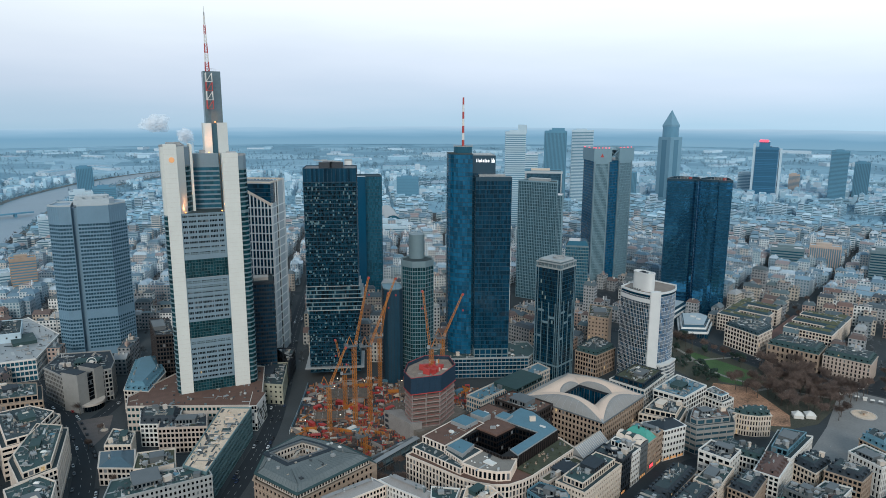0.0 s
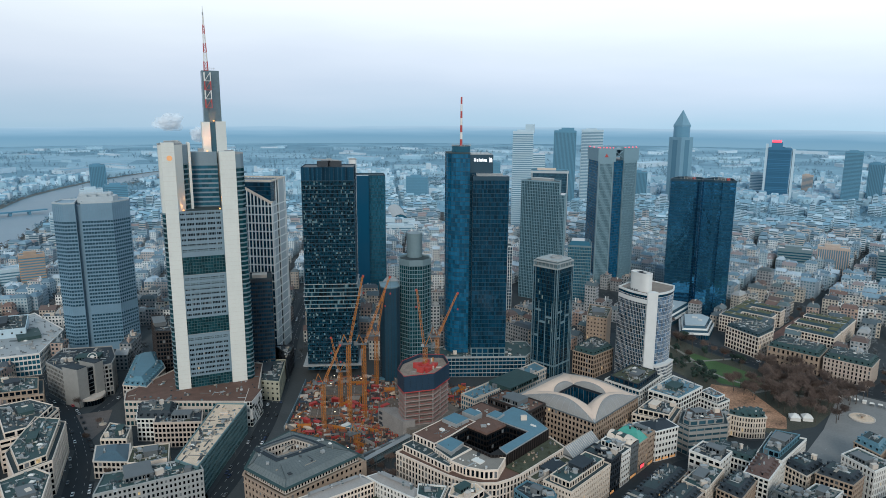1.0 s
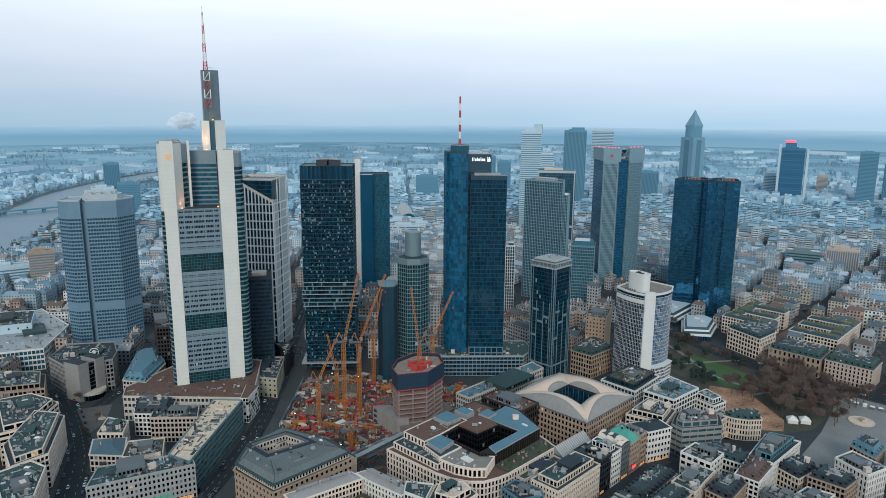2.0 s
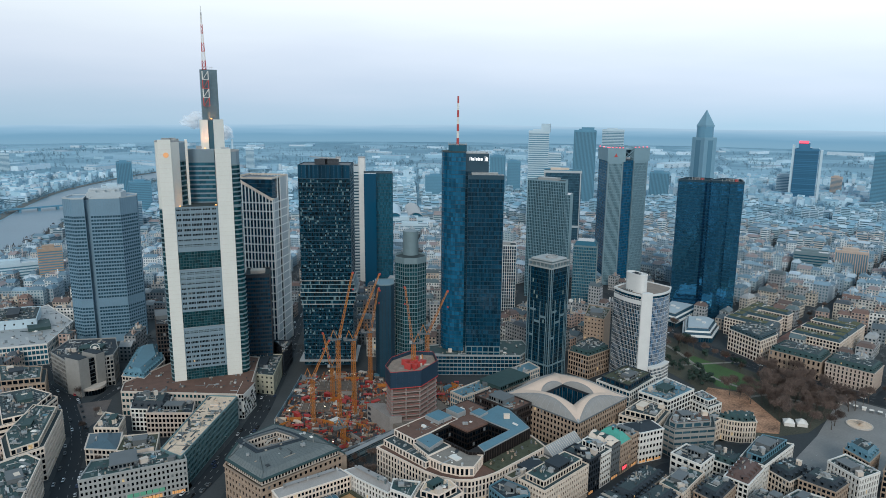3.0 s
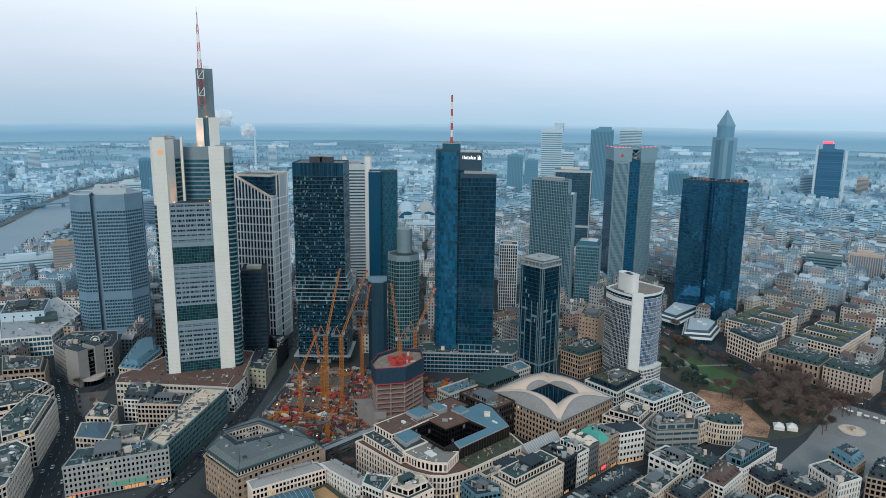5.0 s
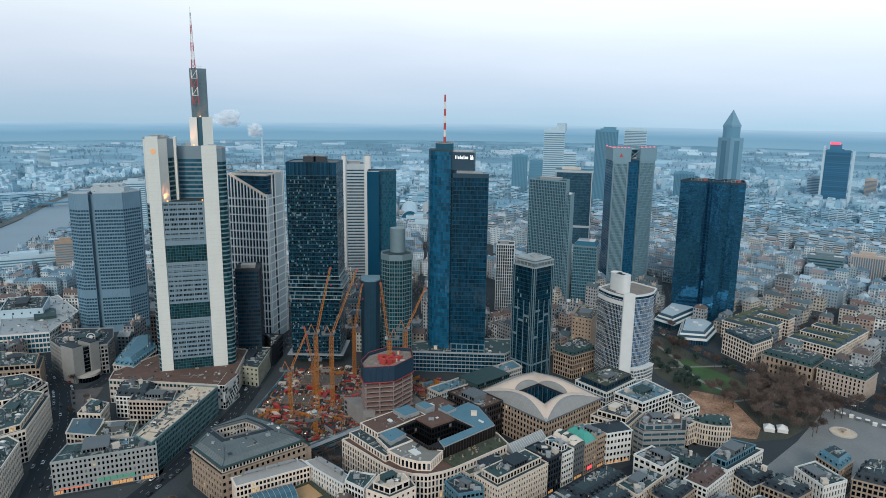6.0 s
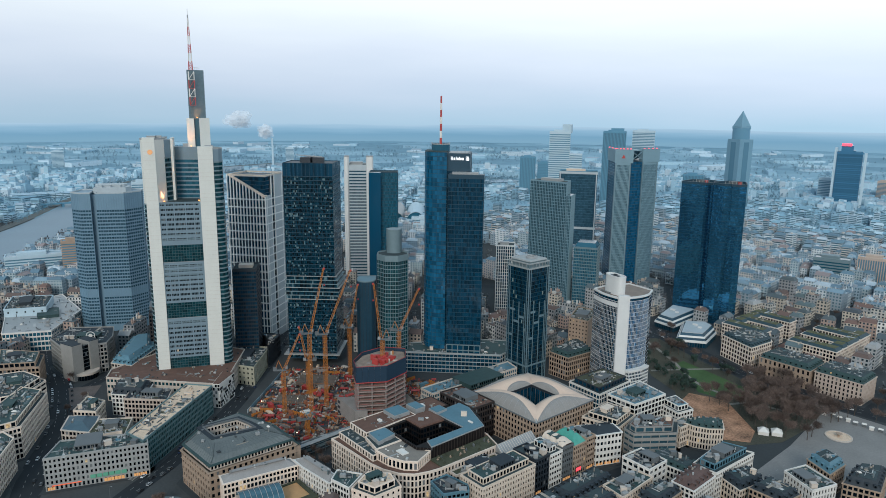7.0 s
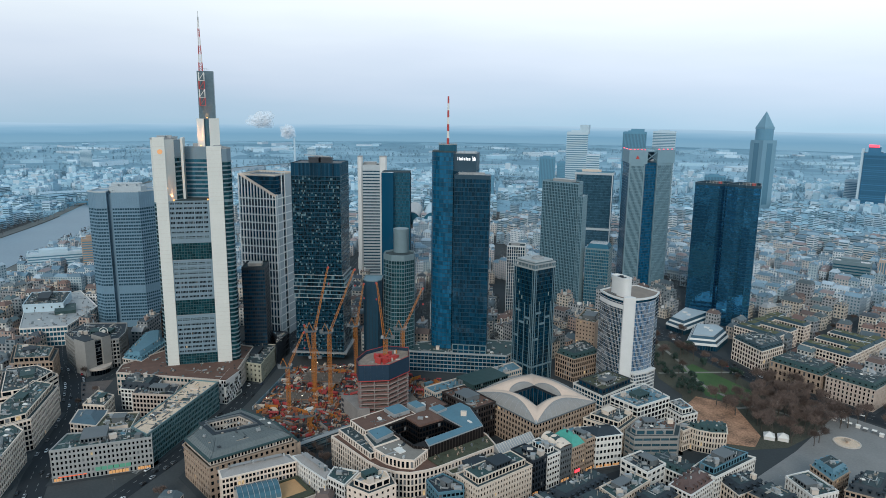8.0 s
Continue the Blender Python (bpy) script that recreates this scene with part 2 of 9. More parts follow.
def ring(bm, outer, inner, z0, z1):
    """A band between two outlines of the same number of corners."""
    n = len(outer)
    a, b = [bm.verts.new((x, y, z0)) for x, y in outer], [bm.verts.new((x, y, z1)) for x, y in outer]
    c, d = [bm.verts.new((x, y, z0)) for x, y in inner], [bm.verts.new((x, y, z1)) for x, y in inner]
    for i in range(n):
        j = (i + 1) % n
        bm.faces.new((a[i], a[j], b[j], b[i]))
        bm.faces.new((b[i], b[j], d[j], d[i]))
        bm.faces.new((d[i], d[j], c[j], c[i]))
        bm.faces.new((c[i], c[j], a[j], a[i]))


def ccw(pts):
    area = sum(pts[i][0] * pts[(i + 1) % len(pts)][1] - pts[(i + 1) % len(pts)][0] * pts[i][1] for i in range(len(pts)))
    return list(pts) if area > 0 else list(pts)[::-1]


def inset(pts, d):
    """The outline moved inwards by d (outwards where d is negative)."""
    n, out = len(pts), []
    for i in range(n):
        p, a, b = Vector(pts[i]), Vector(pts[i - 1]), Vector(pts[(i + 1) % n])
        u, v = (p - a).normalized(), (b - p).normalized()
        nu, nv = Vector((-u.y, u.x)), Vector((-v.y, v.x))
        k = (nu + nv) / max(0.25, 1 + nu.dot(nv))
        out.append((p.x + k.x * d, p.y + k.y * d))
    return out


def rect(w, d, cx=0.0, cy=0.0):
    return [(cx - w / 2, cy - d / 2), (cx + w / 2, cy - d / 2), (cx + w / 2, cy + d / 2), (cx - w / 2, cy + d / 2)]


def circle(r, n, cx=0.0, cy=0.0, ry=None):
    return [(cx + r * math.cos(2 * math.pi * i / n), cy + (ry or r) * math.sin(2 * math.pi * i / n)) for i in range(n)]


def edges(pts):
    for i in range(len(pts)):
        yield Vector(pts[i]), Vector(pts[(i + 1) % len(pts)])


def panes(pts, z0, z1, floors, bay, gap=0.0, low=0.0, high=1.0):
    """Quads for a curtain wall: one pane a bay and floor, on the outline."""
    verts, faces = [], []
    fh = (z1 - z0) / floors
    for p, q in edges(pts):
        length = (q - p).length
        n = max(1, round(length / bay))
        for i in range(n):
            a, b = p.lerp(q, (i + gap) / n), p.lerp(q, (i + 1 - gap) / n)
            for f in range(floors):
                lo, hi = z0 + (f + low) * fh, z0 + (f + high) * fh
                k = len(verts)
                verts += [(a.x, a.y, lo), (b.x, b.y, lo), (b.x, b.y, hi), (a.x, a.y, hi)]
                faces.append((k, k + 1, k + 2, k + 3))
    return verts, faces


def mullions(bm, pts, z0, z1, bay, w, d):
    """Upright fins on the outline, standing d proud of it."""
    for p, q in edges(pts):
        u = (q - p).normalized()
        nrm = Vector((u.y, -u.x))
        n = max(1, round((q - p).length / bay))
        for i in range(n + 1):
            c = p.lerp(q, i / n)
            a, b = c - u * w / 2, c + u * w / 2
            quad = [a + nrm * d, b + nrm * d, b - nrm * 0.2, a - nrm * 0.2]
            prism(bm, ccw([(v.x, v.y) for v in quad]), z0, z1)


def bands(parent, name, pts, z0, z1, floors, thick, proud, mat, label=""):
    """One ring a floor, all on the same mesh."""
    fh = (z1 - z0) / floors
    bm = bmesh.new()
    ring(bm, inset(pts, -proud), inset(pts, 0.4), 0, thick)
    me = bpy.data.meshes.new(name)
    bm.to_mesh(me)
    bm.free()
    for f in range(floors + 1):
        part_of(name, me, mat, parent, label, at=pose(0, 0, z0 + f * fh - thick * (f / floors)))


# ---- ground, water, roads, park, distance ----
def sheet(name, pts, z, mat, label, kind="structure", thick=0.0):
    bm = bmesh.new()
    if thick:
        prism(bm, ccw(pts), z - thick, z)
    else:
        bm.faces.new([bm.verts.new((x, y, z)) for x, y in ccw(pts)])
    me = bpy.data.meshes.new(name)
    bm.to_mesh(me)
    bm.free()
    me.materials.append(mat)
    return tagged(new(name, me), label, "", "", kind)


def strip(name, line, width, z, mat, label):
    """A road along a line of points, smoothed at its bends."""
    fine = []
    n = len(line)
    for i in range(n - 1):
        p0, p1, p2, p3 = (Vector(line[max(0, min(n - 1, j))]) for j in (i - 1, i, i + 1, i + 2))
        for k in range(6):
            s = k / 6
            fine.append(0.5 * ((2 * p1) + (p2 - p0) * s + (2 * p0 - 5 * p1 + 4 * p2 - p3) * s * s + (3 * p1 - p0 - 3 * p2 + p3) * s ** 3))
    fine.append(Vector(line[-1]))
    verts, faces = [], []
    for i, p in enumerate(fine):
        u = (fine[min(i + 1, len(fine) - 1)] - fine[max(i - 1, 0)]).normalized()
        nrm = Vector((-u.y, u.x)) * width / 2
        verts += [(p.x + nrm.x, p.y + nrm.y, z), (p.x - nrm.x, p.y - nrm.y, z)]
        if i:
            k = 2 * i
            faces.append((k - 2, k - 1, k + 1, k))
    me = bpy.data.meshes.new(name)
    me.from_pydata(verts, [], faces)
    me.materials.append(mat)
    tagged(new(name, me), label, "", "", "structure")
    return fine


def town_ground():
    """One sheet to the horizon: town paving, with parks, fields and woods in broad patches."""
    m = material("town_ground", (1, 1, 1), 0.9, vary=0.2, scale=0.05, fine=0.6)
    n, l = m.node_tree.nodes, m.node_tree.links
    geo, big, ramp = n.new("ShaderNodeNewGeometry"), n.new("ShaderNodeTexNoise"), n.new("ShaderNodeValToRGB")
    big.inputs["Scale"].default_value, big.inputs["Detail"].default_value = 0.0022, 7
    l.new(geo.outputs["Position"], big.inputs["Vector"])
    l.new(big.outputs[0], ramp.inputs[0])
    el = ramp.color_ramp.elements
    el[0].position, el[0].color = 0.34, (0.024, 0.03, 0.033, 1)
    el[1].position, el[1].color = 0.66, (0.055, 0.06, 0.062, 1)
    e = el.new(0.47)
    e.color = (0.034, 0.04, 0.043, 1)
    tint = next(k for k in n if k.type == "MIX_RGB")
    l.new(ramp.outputs[0], tint.inputs[1])
    verts, faces = [(0, 0, 0)], []
    radii, seg = [450, 900, 1800, 3000, 4000, 4960], 64
    for r in radii:
        verts += [(r * math.cos(2 * math.pi * i / seg), r * math.sin(2 * math.pi * i / seg), 0) for i in range(seg)]
    for i in range(seg):
        faces.append((0, 1 + i, 1 + (i + 1) % seg))
    for k in range(len(radii) - 1):
        for i in range(seg):
            a, b = 1 + k * seg, 1 + (k + 1) * seg
            faces.append((a + i, b + i, b + (i + 1) % seg, a + (i + 1) % seg))
    me = bpy.data.meshes.new("ground")
    me.from_pydata(verts, [], faces)
    me.materials.append(m)
    tagged(new("ground", me), "grey town ground with patches of green", "ground", "", "structure")


def far_hills():
    """Wooded country at the edge of sight, with the distance mist painted as a glow."""
    m = bpy.data.materials.new("far_country")
    m.use_nodes = True
    n, l = m.node_tree.nodes, m.node_tree.links
    n.remove(n["Principled BSDF"])
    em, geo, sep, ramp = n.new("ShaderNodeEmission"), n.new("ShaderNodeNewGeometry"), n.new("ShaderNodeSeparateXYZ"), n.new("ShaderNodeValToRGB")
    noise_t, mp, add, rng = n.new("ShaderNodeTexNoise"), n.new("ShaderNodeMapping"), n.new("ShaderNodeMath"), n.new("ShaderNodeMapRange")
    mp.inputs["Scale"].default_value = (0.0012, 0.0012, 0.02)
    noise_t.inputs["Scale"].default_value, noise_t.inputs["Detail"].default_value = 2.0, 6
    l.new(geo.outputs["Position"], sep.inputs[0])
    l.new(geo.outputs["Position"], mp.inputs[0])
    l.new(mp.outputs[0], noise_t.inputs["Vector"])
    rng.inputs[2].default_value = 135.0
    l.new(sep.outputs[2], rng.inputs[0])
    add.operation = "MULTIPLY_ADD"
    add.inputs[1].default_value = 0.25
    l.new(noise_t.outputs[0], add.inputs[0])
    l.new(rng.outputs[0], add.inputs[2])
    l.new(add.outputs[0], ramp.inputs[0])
    # emission ramp: mist blue low down, running into the sky colour on top
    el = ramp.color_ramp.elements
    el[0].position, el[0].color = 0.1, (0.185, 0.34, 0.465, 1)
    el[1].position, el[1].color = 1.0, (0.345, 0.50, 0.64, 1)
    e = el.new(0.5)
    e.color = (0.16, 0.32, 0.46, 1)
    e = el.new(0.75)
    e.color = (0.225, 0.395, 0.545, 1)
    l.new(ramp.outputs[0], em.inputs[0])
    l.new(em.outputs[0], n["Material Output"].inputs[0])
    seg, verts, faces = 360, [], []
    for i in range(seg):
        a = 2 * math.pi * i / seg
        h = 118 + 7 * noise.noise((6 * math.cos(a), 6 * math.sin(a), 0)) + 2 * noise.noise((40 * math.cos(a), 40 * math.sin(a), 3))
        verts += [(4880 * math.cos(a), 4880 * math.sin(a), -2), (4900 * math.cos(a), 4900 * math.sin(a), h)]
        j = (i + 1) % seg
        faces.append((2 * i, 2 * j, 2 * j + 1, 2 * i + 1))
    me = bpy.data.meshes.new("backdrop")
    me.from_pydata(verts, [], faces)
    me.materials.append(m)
    tagged(new("backdrop", me), "far wooded country with painted blue mist", "", "", "structure")


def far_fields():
    """Fields, woods and yards of the outskirts, a ring on the ground with haze in its colour."""
    m = material("hazed_fields", (1, 1, 1), 0.95, vary=0.2, scale=0.02, fine=0.2)
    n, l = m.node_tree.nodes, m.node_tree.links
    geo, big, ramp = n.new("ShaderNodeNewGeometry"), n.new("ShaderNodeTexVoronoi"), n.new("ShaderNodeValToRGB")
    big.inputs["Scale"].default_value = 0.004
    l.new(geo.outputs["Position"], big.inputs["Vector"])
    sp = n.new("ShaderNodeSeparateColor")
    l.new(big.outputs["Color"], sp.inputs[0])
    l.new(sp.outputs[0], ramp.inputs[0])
    # fields paled and blued: distance haze put into the base colour
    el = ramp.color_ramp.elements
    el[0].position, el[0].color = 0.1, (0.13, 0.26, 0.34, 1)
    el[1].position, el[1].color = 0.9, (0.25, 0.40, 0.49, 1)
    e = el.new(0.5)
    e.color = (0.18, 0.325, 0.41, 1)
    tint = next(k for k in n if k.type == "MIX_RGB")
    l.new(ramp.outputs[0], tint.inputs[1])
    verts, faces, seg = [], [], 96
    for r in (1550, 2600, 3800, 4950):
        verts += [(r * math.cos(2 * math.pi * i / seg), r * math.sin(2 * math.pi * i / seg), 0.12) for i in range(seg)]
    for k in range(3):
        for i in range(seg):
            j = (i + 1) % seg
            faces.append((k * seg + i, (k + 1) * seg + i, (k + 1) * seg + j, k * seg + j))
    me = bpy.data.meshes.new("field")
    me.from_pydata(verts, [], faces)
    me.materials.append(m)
    tagged(new("field", me), "winter fields and yards paled with painted haze", "ground", "", "structure")


town_ground()
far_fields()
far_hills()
ROADS = {
    "avenue": ([(-300, 95), (-385, 121), (-440, 145), (-509, 162), (-549, 167), (-610, 172), (-700, 190), (-820, 225)], 17),
    "branch": ([(-505, 163), (-520, 188), (-550, 220), (-600, 262), (-660, 310)], 11),
    "bank_street": ([(-290, 110), (-328, 165), (-352, 200), (-396, 252), (-440, 293), (-487, 333), (-568, 398), (-690, 505), (-820, 620)], 13),
    "cross_street": ([(-405, 262), (-375, 240), (-325, 262)], 8),
    "shop_street": ([(-158, 250), (-157, 330), (-157, 400), (-150, 428), (-120, 440), (-96, 470), (-92, 520)], 9),
    "park_road": ([(-420, 770), (-355, 715), (-300, 682), (-240, 660), (-170, 640), (-105, 640), (-30, 650), (120, 680)], 20),
    "park_road_south": ([(-370, 600), (-330, 640), (-300, 678), (-330, 760), (-395, 860)], 16),
    "court_street": ([(-190, 690), (-192, 760), (-200, 850), (-205, 950)], 10),
    "north_street": ([(-90, 640), (-80, 760), (-110, 900), (-150, 1100)], 12),
    "ring": ([(-830, 225), (-760, 380), (-700, 500), (-600, 640), (-480, 700), (-370, 700)], 14),
}
ROAD_LINES = []
for nm, (line, wd) in ROADS.items():
    ROAD_LINES.append((strip("road", line, wd, 0.03 + 0.012 * len(ROAD_LINES), ASPHALT, "dark asphalt street"), wd))
LINE_PAINT = material("road_marking_paint", (0.30, 0.30, 0.29), 0.8, vary=0.15, scale=0.3, fine=3.0)
for line, wd in ROAD_LINES[:7]:
    verts, faces = [], []
    for a, b in zip(line, line[1:]):
        u = (b - a).normalized()
        nn = Vector((-u.y, u.x))
        for k in range(int((b - a).length / 6)):
            p = a + u * (6 * k)
            q = p + u * 3
            for off in ((0.0,) if wd < 12 else (-wd / 6, wd / 6)):
                i = len(verts)
                for e, s in ((p, -0.12), (q, -0.12), (q, 0.12), (p, 0.12)):
                    v = e + nn * (off + s)
                    verts.append((v.x, v.y, 0.16))
                faces.append((i, i + 1, i + 2, i + 3))
    me = bpy.data.meshes.new("lane_marking")
    me.from_pydata(verts, [], faces)
    me.materials.append(LINE_PAINT)
    tagged(new("lane_marking", me), "dashed white lane marking on asphalt", "", "", "structure")
PARK = [(-312, 662), (-262, 600), (-238, 575), (-205, 560), (-176, 520), (-128, 505), (-108, 540), (-104, 600), (-112, 626), (-170, 626), (-235, 645), (-290, 668)]
sheet("lawn", PARK, 0.10, material("winter_lawn", (0.062, 0.060, 0.042), 0.95, vary=0.5, scale=0.03, fine=0.8, bump=0.3), "worn winter lawn of the park", thick=0.1)
GREEN = [(-240, 630), (-205, 622), (-172, 614), (-162, 592), (-172, 579), (-192, 574), (-215, 596), (-240, 612)]
sheet("lawn", GREEN, 0.14, GRASS, "bright green patch of lawn")
sheet("earthwork", [(-196, 566), (-170, 577), (-128, 541), (-122, 522), (-140, 508), (-172, 524), (-190, 540)], 0.35, material("dug_reddish_earth", (0.33, 0.175, 0.105), 0.95, vary=0.75, scale=0.09, fine=0.7, bump=0.5), "bare reddish building ground beside the park", thick=0.3)
sheet("plaza", [(-112, 628), (-102, 540), (-100, 470), (-70, 455), (-20, 520), (-20, 628)], 0.12, material("plaza_paving", (0.21, 0.20, 0.19), 0.85, vary=0.15, scale=0.06, fine=0.7), "grey paved opera square", thick=0.12)
for k in range(3):
    strip("path", [[(-300, 655), (-250, 625), (-200, 590), (-150, 590), (-112, 600)], [(-245, 585), (-225, 615), (-200, 650)], [(-170, 560), (-150, 600), (-140, 625)]][k], 3.2, 0.17, material("gravel_path", (0.22, 0.20, 0.17), 0.95, vary=0.2), "pale gravel park path")
river = [(-900, 20), (-1180, 180), (-1400, 315), (-1555, 395), (-1750, 490), (-1975, 625), (-2230, 860), (-2420, 1120), (-2500, 1400)]
strip("river", river, 120, 0.4, WATER, "grey river water")
for off, wd in ((74, 22), (-74, 22)):
    side = []
    for i, p in enumerate(river):
        a, b = Vector(river[max(0, i - 1)]), Vector(river[min(len(river) - 1, i + 1)])
        u = (b - a).normalized()
        side.append((p[0] - u.y * off, p[1] + u.x * off))
    strip("embankment", side, wd, 0.8, material("quay", (0.12, 0.13, 0.125), 0.9, vary=0.3, scale=0.03), "riverside quay with trees")


# ---- towers ----
GLASS_NAVY = glazing("navy_curtain_wall", (0.004, 0.034, 0.062), 0.05, spread=0.5, spec=0.4, wave=0.15)
GLASS_BLUE = glazing("blue_curtain_wall", (0.008, 0.085, 0.16), 0.06, spread=0.4, spec=0.5, wave=0.15)
GLASS_OFFICE = glazing("office_curtain_wall", (0.003, 0.022, 0.036), 0.06, spec=0.3, lit=0.075, glow=(0.55, 0.85, 0.9), power=0.26, spread=0.9)
GLASS_GREEN = glazing("green_glass", (0.008, 0.042, 0.052), 0.1, spread=0.5)
GLASS_GREY = glazing("grey_glass", (0.03, 0.075, 0.10), 0.12, spread=0.3)
GLASS_TEAL = glazing("teal_glass", (0.018, 0.09, 0.135), 0.1, spread=0.3)
GLASS_SLATE = glazing("slate_blue_glass", (0.028, 0.072, 0.105), 0.12, spread=0.2)
GLASS_VAULT = glazing("blue_grey_vault_glass", (0.05, 0.12, 0.155), 0.25, spread=0.2, spec=0.3)
# far-tower glass, lightened and blued to carry the haze of distance
GLASS_HOTEL = glazing("hazed_hotel_glass", (0.045, 0.15, 0.25), 0.15, spread=0.2)
GLASS_PALE = glazing("hazed_pale_glass", (0.10, 0.22, 0.30), 0.2, spread=0.15)
CB_WHITE = material("ivory_enamel_panels", (0.62, 0.61, 0.56), 0.45, vary=0.05, scale=0.08, fine=0.8)
CB_GREY = material("blue_grey_spandrel", (0.16, 0.225, 0.265), 0.5, vary=0.08, scale=0.1, fine=1.0)
FRAME_DARK = material("dark_window_frame", (0.009, 0.042, 0.068), 0.4, vary=0.15, scale=0.2, fine=2.0)
FRAME_PALE = material("pale_window_frame", (0.60, 0.61, 0.60), 0.5, vary=0.08, scale=0.2, fine=2.0)
FRAME_WHITE = material("white_stone_frame", (0.78, 0.78, 0.76), 0.5, vary=0.06, scale=0.2, fine=2.0)
FRAME_GREY = material("grey_window_frame", (0.14, 0.20, 0.22), 0.5, vary=0.1, scale=0.2, fine=2.0)
GARDEN_FRAME = material("sea_green_garden_frame", (0.035, 0.085, 0.095), 0.5, vary=0.1, scale=0.2, fine=2.0)
FRAME_TEAL = material("dark_teal_frame", (0.007, 0.038, 0.054), 0.4, vary=0.15, scale=0.2, fine=2.0)
STRIP_PALE = material("pale_grey_green_strip", (0.135, 0.205, 0.235), 0.5, vary=0.08, scale=0.2, fine=2.0)
TOWER_WHITE = material("white_tower_panels", (0.62, 0.61, 0.59), 0.55, vary=0.07, scale=0.15, fine=1.5)
# silver panels, with the blue cast of haze put into the colour
SILVER = material("haze_blue_silver_panels", (0.148, 0.248, 0.325), 0.45, vary=0.1, scale=0.1, fine=1.0)
CROWN_GREY = material("grey_crown_panels", (0.30, 0.32, 0.32), 0.55, vary=0.1, scale=0.2, fine=2.0)
FLANK_GREY = material("pale_grey_flank_panels", (0.40, 0.44, 0.46), 0.55, vary=0.08, scale=0.1, fine=1.0)
FRAME_HAZEL = material("grey_green_fins", (0.165, 0.27, 0.32), 0.6, vary=0.08, scale=0.2, fine=2.0)
ALU_BLUE = material("blue_grey_aluminium", (0.14, 0.23, 0.30), 0.5, vary=0.08, scale=0.1, fine=1.0)
# cladding of the far towers, aerial haze mixed into each base colour
FAR_WHITE = material("hazed_pale_cladding", (0.43, 0.54, 0.60), 0.7, vary=0.06, scale=0.05, fine=0.5)
FAR_GREY = material("hazed_grey_cladding", (0.09, 0.24, 0.34), 0.7, vary=0.08, scale=0.05, fine=0.5)
HAZED_STONE = material("grey_granite", (0.15, 0.28, 0.36), 0.7, vary=0.06, scale=0.05, fine=0.5)


def lamp_material(name, colour, power):
    m = bpy.data.materials.new(name)
    m.use_nodes = True
    b = m.node_tree.nodes["Principled BSDF"]
    b.inputs["Base Color"].default_value = (*[0.5 * c for c in colour], 1)
    b.inputs["Emission Color"].default_value, b.inputs["Emission Strength"].default_value = (*colour, 1), power
    return m


LAMP_WARM = lamp_material("warm_lamp", (1.0, 0.42, 0.12), 2.2)
LAMP_RED = lamp_material("red_beacon", (1.0, 0.06, 0.10), 2.0)
LAMP_WHITE = lamp_material("white_sign_light", (0.95, 0.97, 1.0), 0.9)
LAMP_SITE = lamp_material("site_floodlight", (1.0, 0.85, 0.6), 1.6)
SHOP_WARM = lamp_material("lit_shop_window", (1.0, 0.50, 0.20), 0.32)
SHOP_RED = lamp_material("red_shop_sign", (1.0, 0.06, 0.08), 1.6)


def curtain(t, pts, z0, z1, floors, bay, glass, frame, band=0.5, proud=0.12, fin=0.18, fin_out=0.15, fin_every=1, solid=True, split=1):
    """Panes, a ring for each storey and upright fins on one outline."""
    v, f = panes(pts, z0, z1, floors * split, bay)
    raw("curtain_wall", v, f, glass, t, "", "stuff")
    if solid:
        bm = bmesh.new()
        prism(bm, inset(pts, 0.25), z0, z1 - 0.05)
        part("core", bm, FRAME_DARK, t)
    if band:
        bands(t, "floor_band", pts, z0, z1, floors, band, proud, frame)
    if fin:
        fins(t, "mullion", pts, z0, z1, bay * fin_every, fin, fin_out, frame)


def fins(t, name, pts, z0, z1, bay, w, d, mat):
    """Upright fins, each one an object on the same mesh."""
    bm = bmesh.new()
    box(bm, -w / 2, -d, z0, w / 2, 0.2, z1)
    me = bpy.data.meshes.new(name)
    bm.to_mesh(me)
    bm.free()
    for p, q in edges(pts):
        n = max(1, round((q - p).length / bay))
        a = math.degrees(math.atan2(q.y - p.y, q.x - p.x))
        for i in range(n):
            c = p.lerp(q, (i + (0.02 if i == 0 else 0)) / n)
            part_of(name, me, mat, t, at=pose(c.x, c.y, 0, 0, 0, a))


def roof_deck(t, pts, z, mat=None, wall=None, rise=1.2):
    bm = bmesh.new()
    prism(bm, inset(pts, 0.3), z - 0.4, z)
    part("roof", bm, mat or ROOF_GREY, t)
    bm = bmesh.new()
    ring(bm, inset(pts, -0.1), inset(pts, 0.35), z - 0.3, z + rise)
    part("parapet", bm, wall or FRAME_GREY, t)


def plant_room(t, cx, cy, w, d, z, h, mat, turn=0.0):
    bm = bmesh.new()
    box(bm, -w / 2, -d / 2, 0, w / 2, d / 2, h)
    box(bm, -w / 2 - 0.2, -d / 2 - 0.2, h, w / 2 + 0.2, d / 2 + 0.2, h + 0.25)
    for i in range(int(w / 1.2)):
        x = -w / 2 + 0.6 + i * 1.2
        box(bm, x - 0.3, -d / 2 - 0.08, h * 0.35, x + 0.3, -d / 2, h * 0.85)
    ob = part("plant_room", bm, mat, t)
    ob.matrix_basis = pose(cx, cy, z, 0, 0, turn)
    return ob


